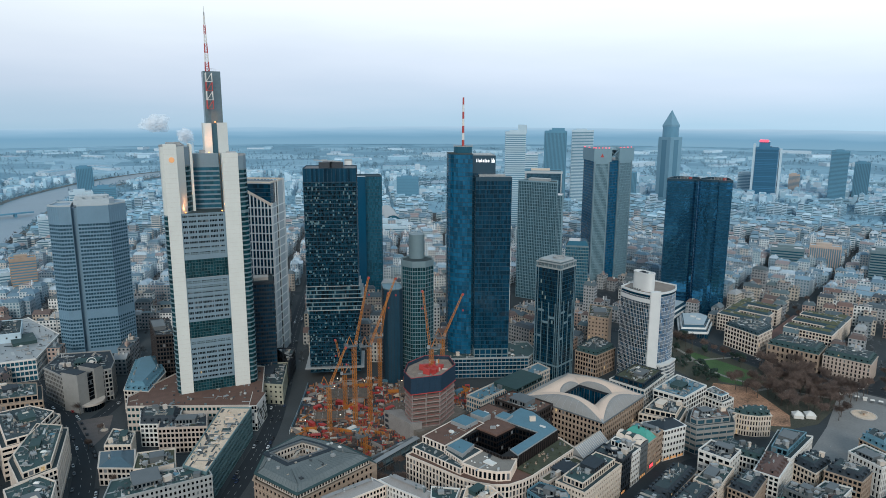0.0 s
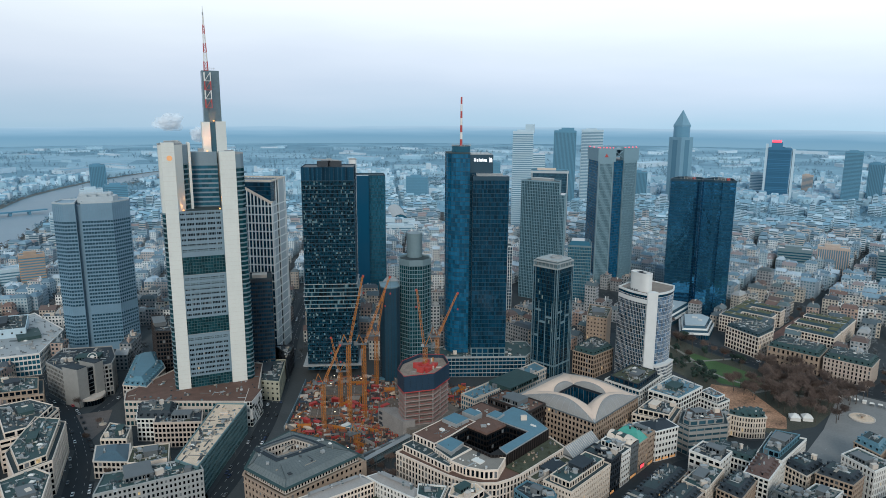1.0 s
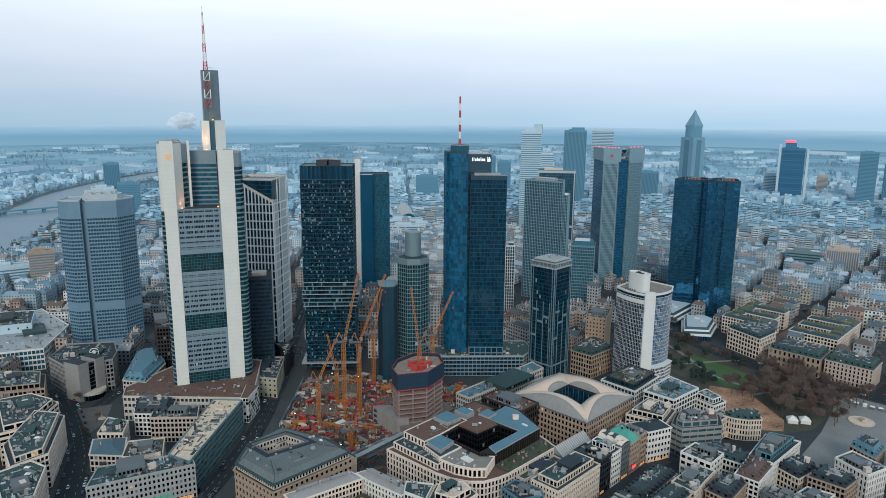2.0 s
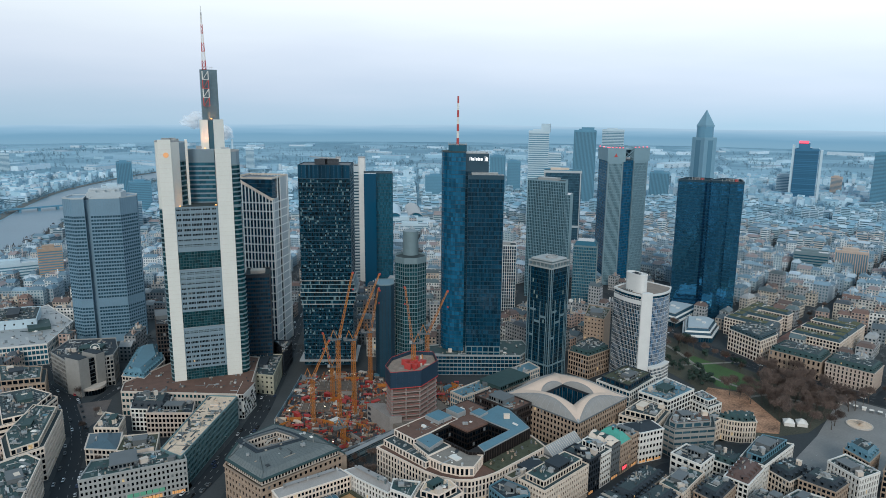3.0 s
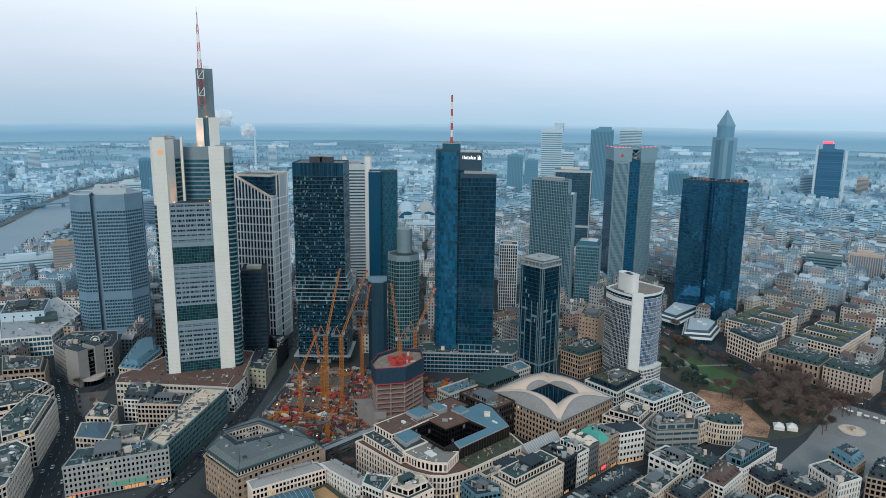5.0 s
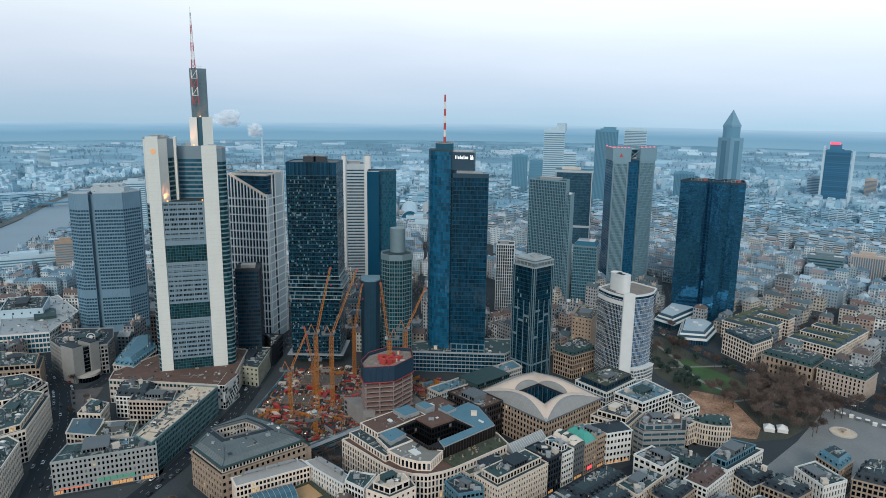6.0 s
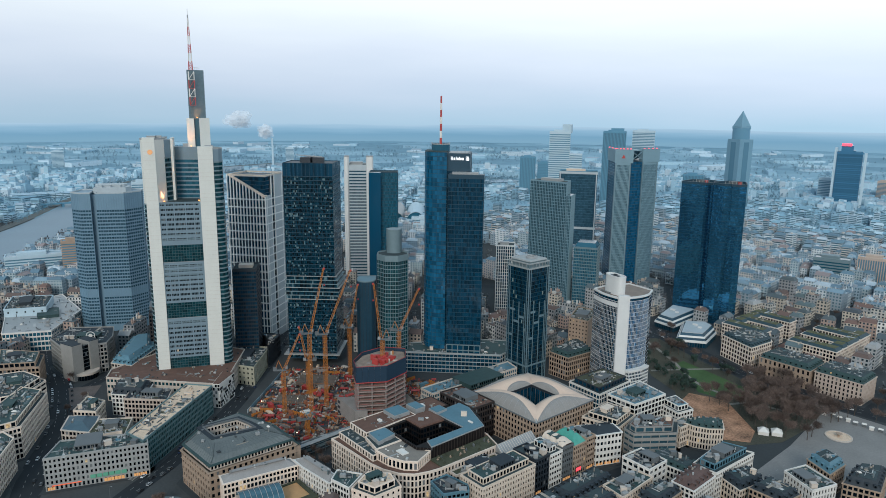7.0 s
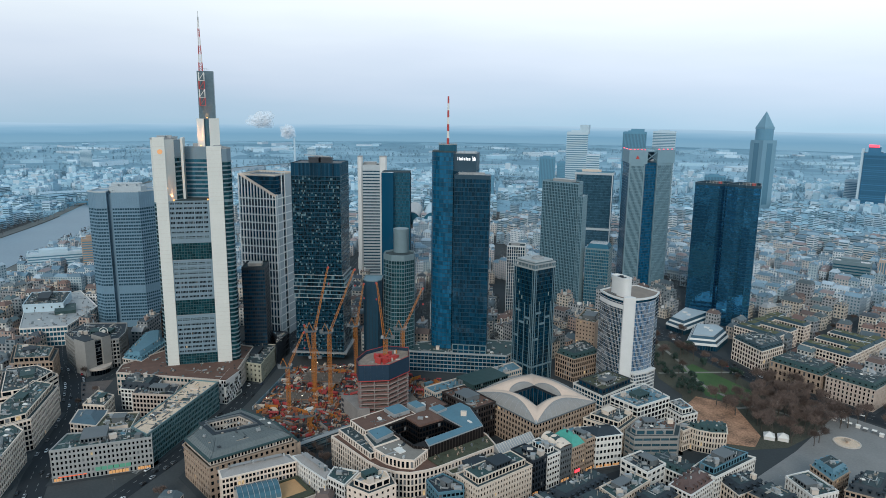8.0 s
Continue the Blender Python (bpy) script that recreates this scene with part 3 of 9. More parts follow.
def lattice_mast(bm, x, y, z0, z1, w0, w1, step, bar_w):
    n = max(1, round((z1 - z0) / step))
    def at(i, k):
        f = i / n
        w = (w0 + (w1 - w0) * f) / 2
        sx, sy = ((-1, -1), (1, -1), (1, 1), (-1, 1))[k % 4]
        return (x + sx * w, y + sy * w, z0 + (z1 - z0) * f)
    for i in range(n):
        for k in range(4):
            bar(bm, at(i, k), at(i + 1, k), bar_w)
            bar(bm, at(i, k), at(i + 1, k + 1), bar_w * 0.7)
            bar(bm, at(i, k), at(i, k + 1), bar_w * 0.7)


def bank_tower():
    """The tallest tower: ivory corner pylons, grey storeys with sky gardens between, a core and a mast on top."""
    t = thing("skyscraper", "tall ivory and green glass triangular tower with a red-and-white mast", "skyscraper", (-480, 261, 0), 66.9)
    body = [(-28, -23.6), (26, -23.6), (29, -21), (30, -17), (12, 22), (6, 27), (-4, 27), (-10, 22), (-29.8, -17), (-29.5, -21)]
    top = 155.0
    # curved glass corners below the recess
    v, f = panes(body, 14, top, 39, 2.4)
    raw("corner_glazing", v, f, GLASS_GREEN, t, "green glass corner with ribbon windows", "stuff")
    bm = bmesh.new()
    prism(bm, inset(body, 0.4), 0, top - 0.2)
    part("core", bm, CB_GREY, t)
    bands(t, "floor_band", body, 14, top, 39, 1.1, 0.25, FRAME_GREY)
    # front wall between the pylons, storey by storey
    x0, x1, y = -18.7, 11.9, -24.3
    rows = [154.0, 150.0, 146.1, 142.1, 138.2, 134.2, 130.2, 126.2, 104.6, 100.7, 96.9, 93.0, 89.0, 85.2, 81.1, 77.0, 57.8, 53.4, 49.4, 45.5, 41.7, 37.9, 34.1, 30.3]
    gardens = [(107.8, 121.4), (61.6, 74.2), (14.8, 27.9)]
    cuts = sorted({14.8, 155.5, *[z - 1.15 for z in rows], *[z + 0.75 for z in rows], *[g for pair in gardens for g in pair]})
    for lo, hi in zip(cuts, cuts[1:]):
        mid = (lo + hi) / 2
        if any(a <= mid <= b for a, b in gardens):
            continue
        if any(abs(mid - (z - 0.2)) < 0.5 for z in rows):
            bm = bmesh.new()
            x = x0
            for group in (3, 5, 7, 5, 3):
                box(bm, x, y, lo, x + 0.85, y + 1.4, hi)
                x += 0.85
                for i in range(group):
                    box(bm, x + 0.86, y + 0.1, lo, x + 1.08, y + 1.4, hi)
                    x += 1.08
            box(bm, x, y, lo, x1, y + 1.4, hi)
            part("pier_row", bm, CB_GREY, t)
            vv, ff = panes([(x0, y + 0.5), (x1, y + 0.5), (x1, y + 0.52), (x0, y + 0.52)], lo, hi, 1, 1.15)
            raw("glazing", vv[:len(vv) // 2], ff[:len(ff) // 2], WINDOW, t)
        else:
            bm = bmesh.new()
            box(bm, x0, y, lo, x1, y + 1.4, hi)
            if hi - lo > 5:
                for k in range(1, 5):
                    z = lo + (hi - lo) * k / 5
                    box(bm, x0, y - 0.06, z - 0.06, x1, y, z + 0.06)
            part("spandrel", bm, CB_GREY, t)
    for lo, hi in gardens:
        vv, ff = panes([(x0 + 0.4, y + 0.30), (x1 - 0.3, y + 0.30), (x1 - 0.3, y + 0.32), (x0 + 0.4, y + 0.32)], lo, hi, 6, 2.1)
        g = raw("sky_garden", vv[:len(vv) // 2], ff[:len(ff) // 2], GLASS_GREEN, t, "tall green glazed sky garden")
        bm = bmesh.new()
        for i in range(15):
            xx = x0 + 1.2 + (x1 - x0 - 1.5) * i / 14
            box(bm, xx - 0.1, y + 0.05, lo, xx + 0.1, y + 0.35, hi)
        for k in range(7):
            z = lo + (hi - lo) * k / 6
            box(bm, x0, y + 0.08, z - 0.12, x1, y + 0.35, z + 0.12)
        part("garden_grid", bm, GARDEN_FRAME, g)
        bm = bmesh.new()
        box(bm, x0, y - 0.1, lo - 0.35, x1, y + 0.4, lo)
        part("garden_sill", bm, METAL, g)
    # ivory pylons
    for a, b, z in ((-27.5, -18.7, 205.4), (11.9, 23.1, 198.5)):
        bm = bmesh.new()
        box(bm, a, -25.2, 0, b, -19, z)
        py = part("pylon", bm, CB_WHITE, t, "full-height ivory enamel pylon")
        bm = bmesh.new()
        for k in range(1, 60):
            zz = z * k / 60
            box(bm, a - 0.02, -25.23, zz - 0.05, b + 0.02, -25.19, zz + 0.03)
        part("panel_joints", bm, PALE, py)
    # upper wings beside the recess
    for nm, pts, z, lab in (("wing", [(-29.8, -18), (-29.3, -22), (-27.5, -24.4), (-18.7, -24.4), (-13.0, -16), (-13.0, 12), (-24, 0)], 204.0, "ivory upper wing"),
                            ("wing", [(12.4, -24.4), (23.1, -24.4), (27, -22.8), (29.5, -19), (29.8, -15), (17, 12), (14.5, 12)], 196.5, "glazed upper wing")):
        bm = bmesh.new()
        prism(bm, pts, top, z)
        w = part(nm, bm, CB_WHITE if lab[0] == "i" else CB_GREY, t, lab)
        bm = bmesh.new()
        ring(bm, inset(pts, -0.15), inset(pts, 0.3), z - 0.2, z + 0.9)
        part("coping", bm, METAL, w)
    right = [(23.2, -24.5), (27.1, -22.9), (29.6, -19), (29.9, -15), (23, 0), (22, -10)]
    v, f = panes(right, top, 187, 9, 2.2)
    raw("wing_glazing", v, f, GLASS_GREEN, t, "green ribbon windows", "stuff")
    bands(t, "floor_band", right, top, 187, 9, 1.1, 0.2, FRAME_GREY)
    left = [(-12.9, -15.6), (-9.0, -9.5), (-9.0, 10), (-12.9, 10)]
    bm = bmesh.new()
    prism(bm, left, top, 203)
    part("wing_core", bm, CB_GREY, t)
    v, f = panes(inset(left, -0.1), top, 190, 9, 2.4)
    raw("wing_glazing", v, f, GLASS_GREEN, t, "dark green ribbon windows", "stuff")
    bands(t, "floor_band", inset(left, -0.1), top, 190, 9, 1.2, 0.15, FRAME_GREY)
    bm = bmesh.new()
    box(bm, -8.8, -9.6, top, -7.0, 8, 204.5)
    part("wing_fin", bm, CB_WHITE, t, "ivory upright fin")
    # recessed atrium wall with dark ribbons
    back = [(-7, 2), (12.4, -2), (14, 12), (-7, 14)]
    bm = bmesh.new()
    prism(bm, inset(back, 0.2), top, 197)
    part("atrium_wall", bm, CB_GREY, t)
    v, f = panes(back, top, 188, 9, 2.4)
    raw("atrium_glazing", v, f, GLASS_TEAL, t, "recessed glazing of the atrium", "stuff")
    bands(t, "floor_band", back, top, 188, 9, 1.2, 0.2, CB_GREY)
    bm = bmesh.new()
    box(bm, -18.7, -24, top - 0.1, 11.9, 2, top + 0.35)
    part("terrace", bm, ROOF_GREY, t)
    for x, yy, z in ((-15.0, -19.5, 156.4), (10.6, -19, 156.4), (6.0, 2.0, 198.2), (12.0, 3.0, 220.9)):
        bm = bmesh.new()
        box(bm, x - 0.5, yy - 0.5, z - 0.9, x + 0.5, yy + 0.5, z - 0.2)
        part("uplight", bm, LAMP_WARM, t, "warm orange facade uplight")
        li = bpy.data.lights.new("uplight_beam", "SPOT")
        li.energy, li.color, li.spot_size, li.spot_blend, li.shadow_soft_size = 5000 if z > 215 else 6000, (1.0, 0.36, 0.12), radians(130 if z > 215 else 95), 0.8, 0.8
        lo = new("uplight_beam", li)
        lo.parent = t
        lo.matrix_basis = pose(x, yy - 0.4, z - 0.3, 158, 0, 0) if z > 215 else pose(x, yy - 2.5, z + 0.5, 168, 0, 0)
    # core and mast
    bm = bmesh.new()
    prism(bm, [(3.4, 4.5), (9.2, 3.2), (9.2, 16), (3.4, 16)], top, 219.5)
    part("crown_shaft", bm, CB_WHITE, t)
    bm = bmesh.new()
    prism(bm, [(13.2, 2.6), (21.0, 5.5), (20.0, 16), (13.2, 16)], top, 219.8)
    part("crown_shaft", bm, CB_WHITE, t)
    bm = bmesh.new()
    prism(bm, [(9.0, 5.2), (13.4, 4.2), (13.4, 15), (9.0, 15)], top, 219.0)
    part("crown_glazing", bm, GLASS_GREY, t)
    bm = bmesh.new()
    prism(bm, [(5.6, 6), (9.5, 4.4), (18.3, 6.8), (18.3, 16), (5.6, 16)], 219, 257.6)
    crown = part("crown_tower", bm, material("polished_grey_panels", (0.12, 0.17, 0.19), 0.25, metal=0.35, vary=0.25, scale=0.08, fine=0.6), t, "dark grey tapered top of the core")
    for i in range(4):
        bm = bmesh.new()
        zb = 230 + i * 6.6
        lattice_mast(bm, 9.3, 3.3, zb, zb + 6.4, 4.2, 4.2, 6.4, 0.55)
        part("mast_section", bm, RED if i % 2 == 0 else WHITE, crown, "red and white lattice section")
    cols = [RED, WHITE, RED, WHITE, RED, WHITE]
    for i in range(6):
        bm = bmesh.new()
        z0, z1 = 257.6 + i * 6.6, 257.6 + (i + 1) * 6.6
        lattice_mast(bm, 9.0, 5.6, z0, z1, 2.8 - i * 0.36, 2.44 - i * 0.36, 3.3, 0.42 - 0.03 * i)
        part("mast_section", bm, cols[i], t, "red or white lattice mast section")
    bm = bmesh.new()
    prism(bm, circle(0.5, 8, 9.0, 5.6), 297.2, 299.5)
    bar(bm, (9.0, 5.6, 299), (9.0, 5.6, 304), 0.25)
    part("mast_tip", bm, METAL, t)
    bm = bmesh.new()
    for k in range(5):
        bar(bm, (9 + k * 1.4, 6, 257.5), (9 + k * 1.4, 6, 259.8), 0.15)
    bar(bm, (7, 6, 259.8), (15.4, 6, 259.2), 0.15)
    part("railing", bm, METAL, t)
    bm = bmesh.new()
    prism(bm, circle(1.9, 24), 0, 0.35)
    # the emblem is no lamp; a faint glow is added to brighten it
    ob = part("emblem", bm, lamp_material("glow_gold_emblem", (0.85, 0.42, 0.18), 0.42), t, "round golden emblem with added glow")
    ob.matrix_basis = pose(-22.3, -25.2, 194.5, 90, 0, 0)
    for x, yy, w, d, z in ((-22, -14, 6, 5, 204), (-17, -10, 4, 4, 204), (20, -14, 6, 5, 196.5), (2, 6, 5, 3, 197)):
        plant_room(t, x, yy, w, d, z, 2.2, METAL)
    return t


def twin_slab_tower():
    t = thing("office_tower", "silver-grey ribbed tower of two chamfered slabs", "skyscraper", (-668, 247, 0), 66)
    right = [(-9, -14), (17, -15.5), (31, -1), (31, 12), (22, 20), (-9, 20)]
    left = [(-33, -4), (-24, -13), (-14, -14), (-14, 19), (-28, 19)]
    for pts in (right, left):
        for z0, z1, fl in ((6, 38, 9), (44, 128, 24)):
            v, f = panes(pts, z0, z1, fl, 1.6)
            raw("ribbon_glazing", v, f, GLASS_SLATE, t, "", "stuff")
            bands(t, "spandrel", pts, z0, z1, fl, 1.5, 0.2, SILVER)
        bm = bmesh.new()
        prism(bm, inset(pts, 0.3), 0, 142)
        for a, b in ((0, 6.2), (38, 44.2), (128, 143)):
            prism(bm, inset(pts, -0.15), a, b)
        part("wall", bm, SILVER, t)
        fins(t, "rib", pts, 0, 143, 2.4, 0.3, 0.32, SILVER)
        bm = bmesh.new()
        ring(bm, inset(pts, -0.3), inset(pts, 0.6), 142.8, 144.2)
        part("parapet", bm, FLANK_GREY, t)
    bm = bmesh.new()
    prism(bm, [(-14.5, -9), (-8.5, -10), (-8.5, 20), (-14.5, 20)], 0, 141)
    part("joint_shaft", bm, ALU_BLUE, t)
    bm = bmesh.new()
    prism(bm, [(-12, -6), (18, -6), (22, 3), (18, 14), (-12, 14)], 143, 148)
    part("plant_storey", bm, FLANK_GREY, t)
    bm = bmesh.new()
    prism(bm, [(-11, 0), (16, 0), (18, 5), (16, 12), (-11, 12)], 148, 150.5)
    part("roof_house", bm, FLANK_GREY, t)
    for x, y in ((-6, -3), (2, -3), (11, -2)):
        plant_room(t, x, y, 4, 3, 148, 2.0, FLANK_GREY)
    bm = bmesh.new()
    for k in range(9):
        bar(bm, (-10 + k * 3.1, 1, 150.5), (-10 + k * 3.1, 1, 152 + (k % 3) * 0.7), 0.3)
    part("roof_posts", bm, FLANK_GREY, t)
    return t


def lattice_tower():
    """White stone lattice with a slanting cut across its top."""
    t = thing("office_tower", "blue glass tower behind a white stone lattice with slanted top", "skyscraper", (-553.5, 354.7, 0), 37.5)
    w, d, h = 39.5, 38.6, 166.0
    body = rect(w, d)
    curtain(t, inset(body, 0.7), 0, h - 2, 43, 2.0, GLASS_NAVY, FRAME_DARK, band=0.5, fin=0)
    # lattice: cut along a slope at the front, grey panelled flanks with a glazed slot
    for face in range(4):
        p, q = list(edges(body))[face]
        a = math.degrees(math.atan2(q.y - p.y, q.x - p.x))
        length = (q - p).length
        m = 12
        for i in range(m + 1):
            s = i / m
            if face == 1 and i not in (0, 1, 4, 6, 11, 12):
                continue
            top = h - 21 * max(0.0, (s - 0.1) / 0.9) if face == 0 else (h - 21 * (1 - s) ** 0.7 if face == 1 and s < 0.12 else h)
            bm = bmesh.new()
            box(bm, -0.5, -0.35, 0, 0.5, 0.5, top)
            c = p.lerp(q, s)
            ob = part("stone_fin", bm, FRAME_WHITE, t)
            ob.matrix_basis = pose(c.x, c.y, 0, 0, 0, a)
        if face == 1:
            for s0, s1, top in ((0.01, 0.32, h - 20), (0.52, 0.99, h - 0.5)):
                bm = bmesh.new()
                box(bm, s0 * length, -0.1, 0, s1 * length, 0.6, top)
                ob = part("flank_panel", bm, FLANK_GREY, t, "grey panelled flank")
                ob.matrix_basis = pose(p.x, p.y, 0, 0, 0, a)
    for k in range(1, 19):
        z = k * 7.9
        if z < 146:
            bm = bmesh.new()
            ring(bm, inset(body, -0.3), inset(body, 0.4), z - 0.5, z + 0.5)
            part("stone_band", bm, FRAME_WHITE, t)
    bm = bmesh.new()
    bar(bm, (-w / 2 + 2, -d / 2 + 1.4, h - 0.6), (w / 2, -d / 2 + 1.4, h - 21), 4.2, 2.2)
    part("sloping_coping", bm, PEACH, t, "warm white sloping roof edge")
    bm = bmesh.new()
    ring(bm, inset(body, -0.3), inset(body, 0.9), h - 1.4, h)
    part("coping", bm, CREAM, t)
    return t


def dark_slab():
    t = thing("office_tower", "dark brown-black slab tower with ribbed storeys", "skyscraper", (-491, 314, 0), 58)
    pts = rect(20, 26)
    curtain(t, pts, 0, 88, 25, 2.0, GLASS_NAVY, DARK, band=1.3, proud=0.25, fin=0.25, fin_out=0.1)
    roof_deck(t, pts, 88.4, ROOF_GREY, DARK)
    plant_room(t, 0, 0, 12, 9, 88.4, 2.5, PALE)
    return t


def shifted_tower():
    """Glass tower whose middle storeys step out sideways."""
    t = thing("office_tower", "dark glass tower with lit offices and shifted middle storeys", "skyscraper", (-453, 362, 0), 48)
    w, d = 43.0, 34.0
    lower, upper = rect(w, d, 0.5, 0), rect(w, d, 0, 0)
    curtain(t, upper, 84, 172, 25, 1.1, GLASS_OFFICE, FRAME_DARK, band=0.55, proud=0.25, fin=0.14, fin_out=0.12, fin_every=3, split=2)
    for i, dx in enumerate((1.0, 2.3, 3.2, 3.8, 3.2, 2.0, 1.0)):
        z = 60 + i * 3.5
        step = rect(w, d, 0, 0)
        step = [(x + (dx if x > 0 else -dx * 0.35), y) for x, y in step]
        v, f = panes(inset(step, 0.5), z, z + 3.5, 1, 1.1)
        raw("curtain_wall", v, f, GLASS_OFFICE, t, "", "stuff")
        bm = bmesh.new()
        prism(bm, inset(step, -0.4), z + 2.9, z + 3.5)
        part("terrace_slab", bm, FRAME_GREY if i % 3 else METAL, t, "thin projecting terrace slab")
    curtain(t, lower, 8, 60, 15, 1.1, GLASS_OFFICE, FRAME_DARK, band=0.55, proud=0.25, fin=0.14, fin_out=0.12, fin_every=3, split=2)
    bm = bmesh.new()
    prism(bm, rect(50, 40), 12, 13)
    part("canopy", bm, METAL, t)
    v, f = panes(upper, 172, 183, 1, 1.7)
    raw("crown_screen", v, f, GLASS_NAVY, t, "tall dark glass screen round the roof", "stuff")
    bm = bmesh.new()
    prism(bm, inset(upper, 0.3), 172, 182.4)
    part("plant_storey", bm, DARK, t)
    fins(t, "mullion", upper, 172, 183.2, 3.4, 0.16, 0.12, FRAME_DARK)
    for cx, cy, ww in ((-5, 0, 9), (6, 0, 9), (0, 7, 14)):
        plant_room(t, cx, cy, ww, 7, 182.4, 4.2, DARK)
    bm = bmesh.new()
    bar(bm, (-14, 1, 188.6), (9, -1, 187.4), 1.1, 0.7)
    bar(bm, (2, 0, 186), (2, 0, 188.4), 1.0)
    part("facade_crane", bm, METAL, t, "roof gantry for facade cleaning")
    return t


def plain_tower(label, at, turn, w, d, h, floors, bay, glass, frame, band=0.5, fin=0.2, fin_out=0.15, roof=ROOF_GREY, plant=METAL, crown=0.0, outline=None, name="office_tower"):
    t = thing(name, label, "skyscraper", at, turn)
    pts = outline or rect(w, d)
    curtain(t, pts, 0, h - crown, floors, bay, glass, frame, band=band, fin=fin, fin_out=fin_out)
    if crown:
        bm = bmesh.new()
        ring(bm, inset(pts, -0.25), inset(pts, 0.8), h - crown, h)
        part("crown_band", bm, frame, t)
    roof_deck(t, pts, h - 0.5 if crown else h, roof, frame)
    if plant:
        plant_room(t, -w * 0.08, d * 0.06, w * 0.5, d * 0.4, h - 0.4, 3.2, plant)
    return t


def sign_tower():
    """Round-and-square blue glass tower with a lit sign and a striped mast, and the lower slab before it."""
    t = thing("skyscraper", "dark blue glass tower with round flank, roof mast and lit sign", "skyscraper", (-371, 456, 0), 44.5)
    sq = [(-6, -12), (14, -12), (14, 18), (-6, 18)]
    rnd = [(-9.5 - 16.4, 12)] + [(-9.5 - 16.4 * math.cos(radians(k)), -1 - 13.5 * math.sin(radians(k))) for k in (0, 15, 30, 45, 60, 75, 90)] + [(-5.5, -14.5), (-5.5, 12)]
    curtain(t, rnd, 0, 193.5, 53, 1.8, GLASS_BLUE, FRAME_DARK, band=0.4, proud=0.06, fin=0.14, fin_out=0.06, fin_every=2)
    curtain(t, sq, 0, 178, 48, 2.2, GLASS_NAVY, FRAME_DARK, band=0.4, proud=0.06, fin=0.14, fin_out=0.08, fin_every=2)
    bm = bmesh.new()
    prism(bm, inset(sq, -0.1), 178, 192.5)
    part("sign_wall", bm, FRAME_DARK, t, "blank dark wall behind the sign")
    bm = bmesh.new()
    prism(bm, inset(rnd, 0.2), 193.4, 194.2)
    part("roof", bm, ROOF_GREY, t)
    deck = circle(8, 20, -12.5, 2)
    bm = bmesh.new()
    ring(bm, deck, inset(deck, 0.8), 193.5, 199.5)
    part("lookout", bm, GLASS_TEAL, t, "round glazed lookout on the roof")
    bm = bmesh.new()
    ring(bm, inset(deck, -0.3), inset(deck, 0.2), 199.3, 199.8)
    for i in range(20):
        bar(bm, (*deck[i], 199.6), (*deck[i], 201.2), 0.15)
    part("lookout_rail", bm, METAL, t)
    for i in range(7):
        bm = bmesh.new()
        prism(bm, circle(1.15 - i * 0.06, 10, -12.5, 2), 199 + i * 5.9, 199 + (i + 1) * 5.9, circle(1.09 - i * 0.06, 10, -12.5, 2))
        part("mast_section", bm, RED if i % 2 == 0 else WHITE, t, "red or white section of the round mast")
    bm = bmesh.new()
    for k in range(6):
        bar(bm, (-3 + k * 3.2, -10, 192.5), (-3 + k * 3.2, -10, 194.3 + (k % 3) * 0.6), 0.3)
    box(bm, -4, -9, 192.4, 12, 16, 193.0)
    part("roof_posts", bm, METAL, t)
    for x, w, h in ((-2.2, 0.5, 2.9), (-1.0, 0.5, 2.9), (0.1, 1.3, 2.0), (2.0, 0.5, 2.9), (3.1, 1.3, 2.0), (4.9, 0.5, 2.9), (5.8, 1.0, 2.0), (7.3, 1.4, 2.0)):
        bm = bmesh.new()
        box(bm, x, -12.4, 186.9, x + w, -12.2, 186.9 + h)
        part("sign_bar", bm, LAMP_WHITE, t, "white lit sign bar")
    bm = bmesh.new()
    box(bm, 10.6, -12.4, 186.3, 10.9, -12.2, 190.4)
    for x in (11.2, 12.3):
        box(bm, x, -12.4, 186.5, x + 0.9, -12.2, 188.9)
    box(bm, 11.6, -12.4, 189.0, 12.7, -12.2, 190.0)
    part("sign_mark", bm, LAMP_WHITE, t)
    s2 = thing("office_tower", "dark glass slab beside the taller round tower", "skyscraper", (-350.7, 452, 0), 44.5)
    slab = rect(30, 11.2)
    curtain(s2, slab, 26, 172.5, 40, 1.5, GLASS_NAVY, FRAME_DARK, band=0.45, proud=0.08, fin=0.12, fin_out=0.1, fin_every=2)
    curtain(s2, inset(slab, 0.4), 0, 26, 5, 5.0, GLASS_NAVY, FRAME_GREY, band=0.8, proud=0.5, fin=0.6, fin_out=0.6)
    bm = bmesh.new()
    prism(bm, inset(slab, -0.15), 172.5, 175.5)
    part("roof_edge", bm, FRAME_DARK, s2)
    plant_room(s2, -1, 1, 22, 6, 175.5, 1.4, METAL)
    bm = bmesh.new()
    for k in range(5):
        bar(bm, (-11 + k * 2.6, -4, 175.5), (-11 + k * 2.6, -4, 178.2), 0.35)
    part("roof_posts", bm, METAL, s2)
    return t


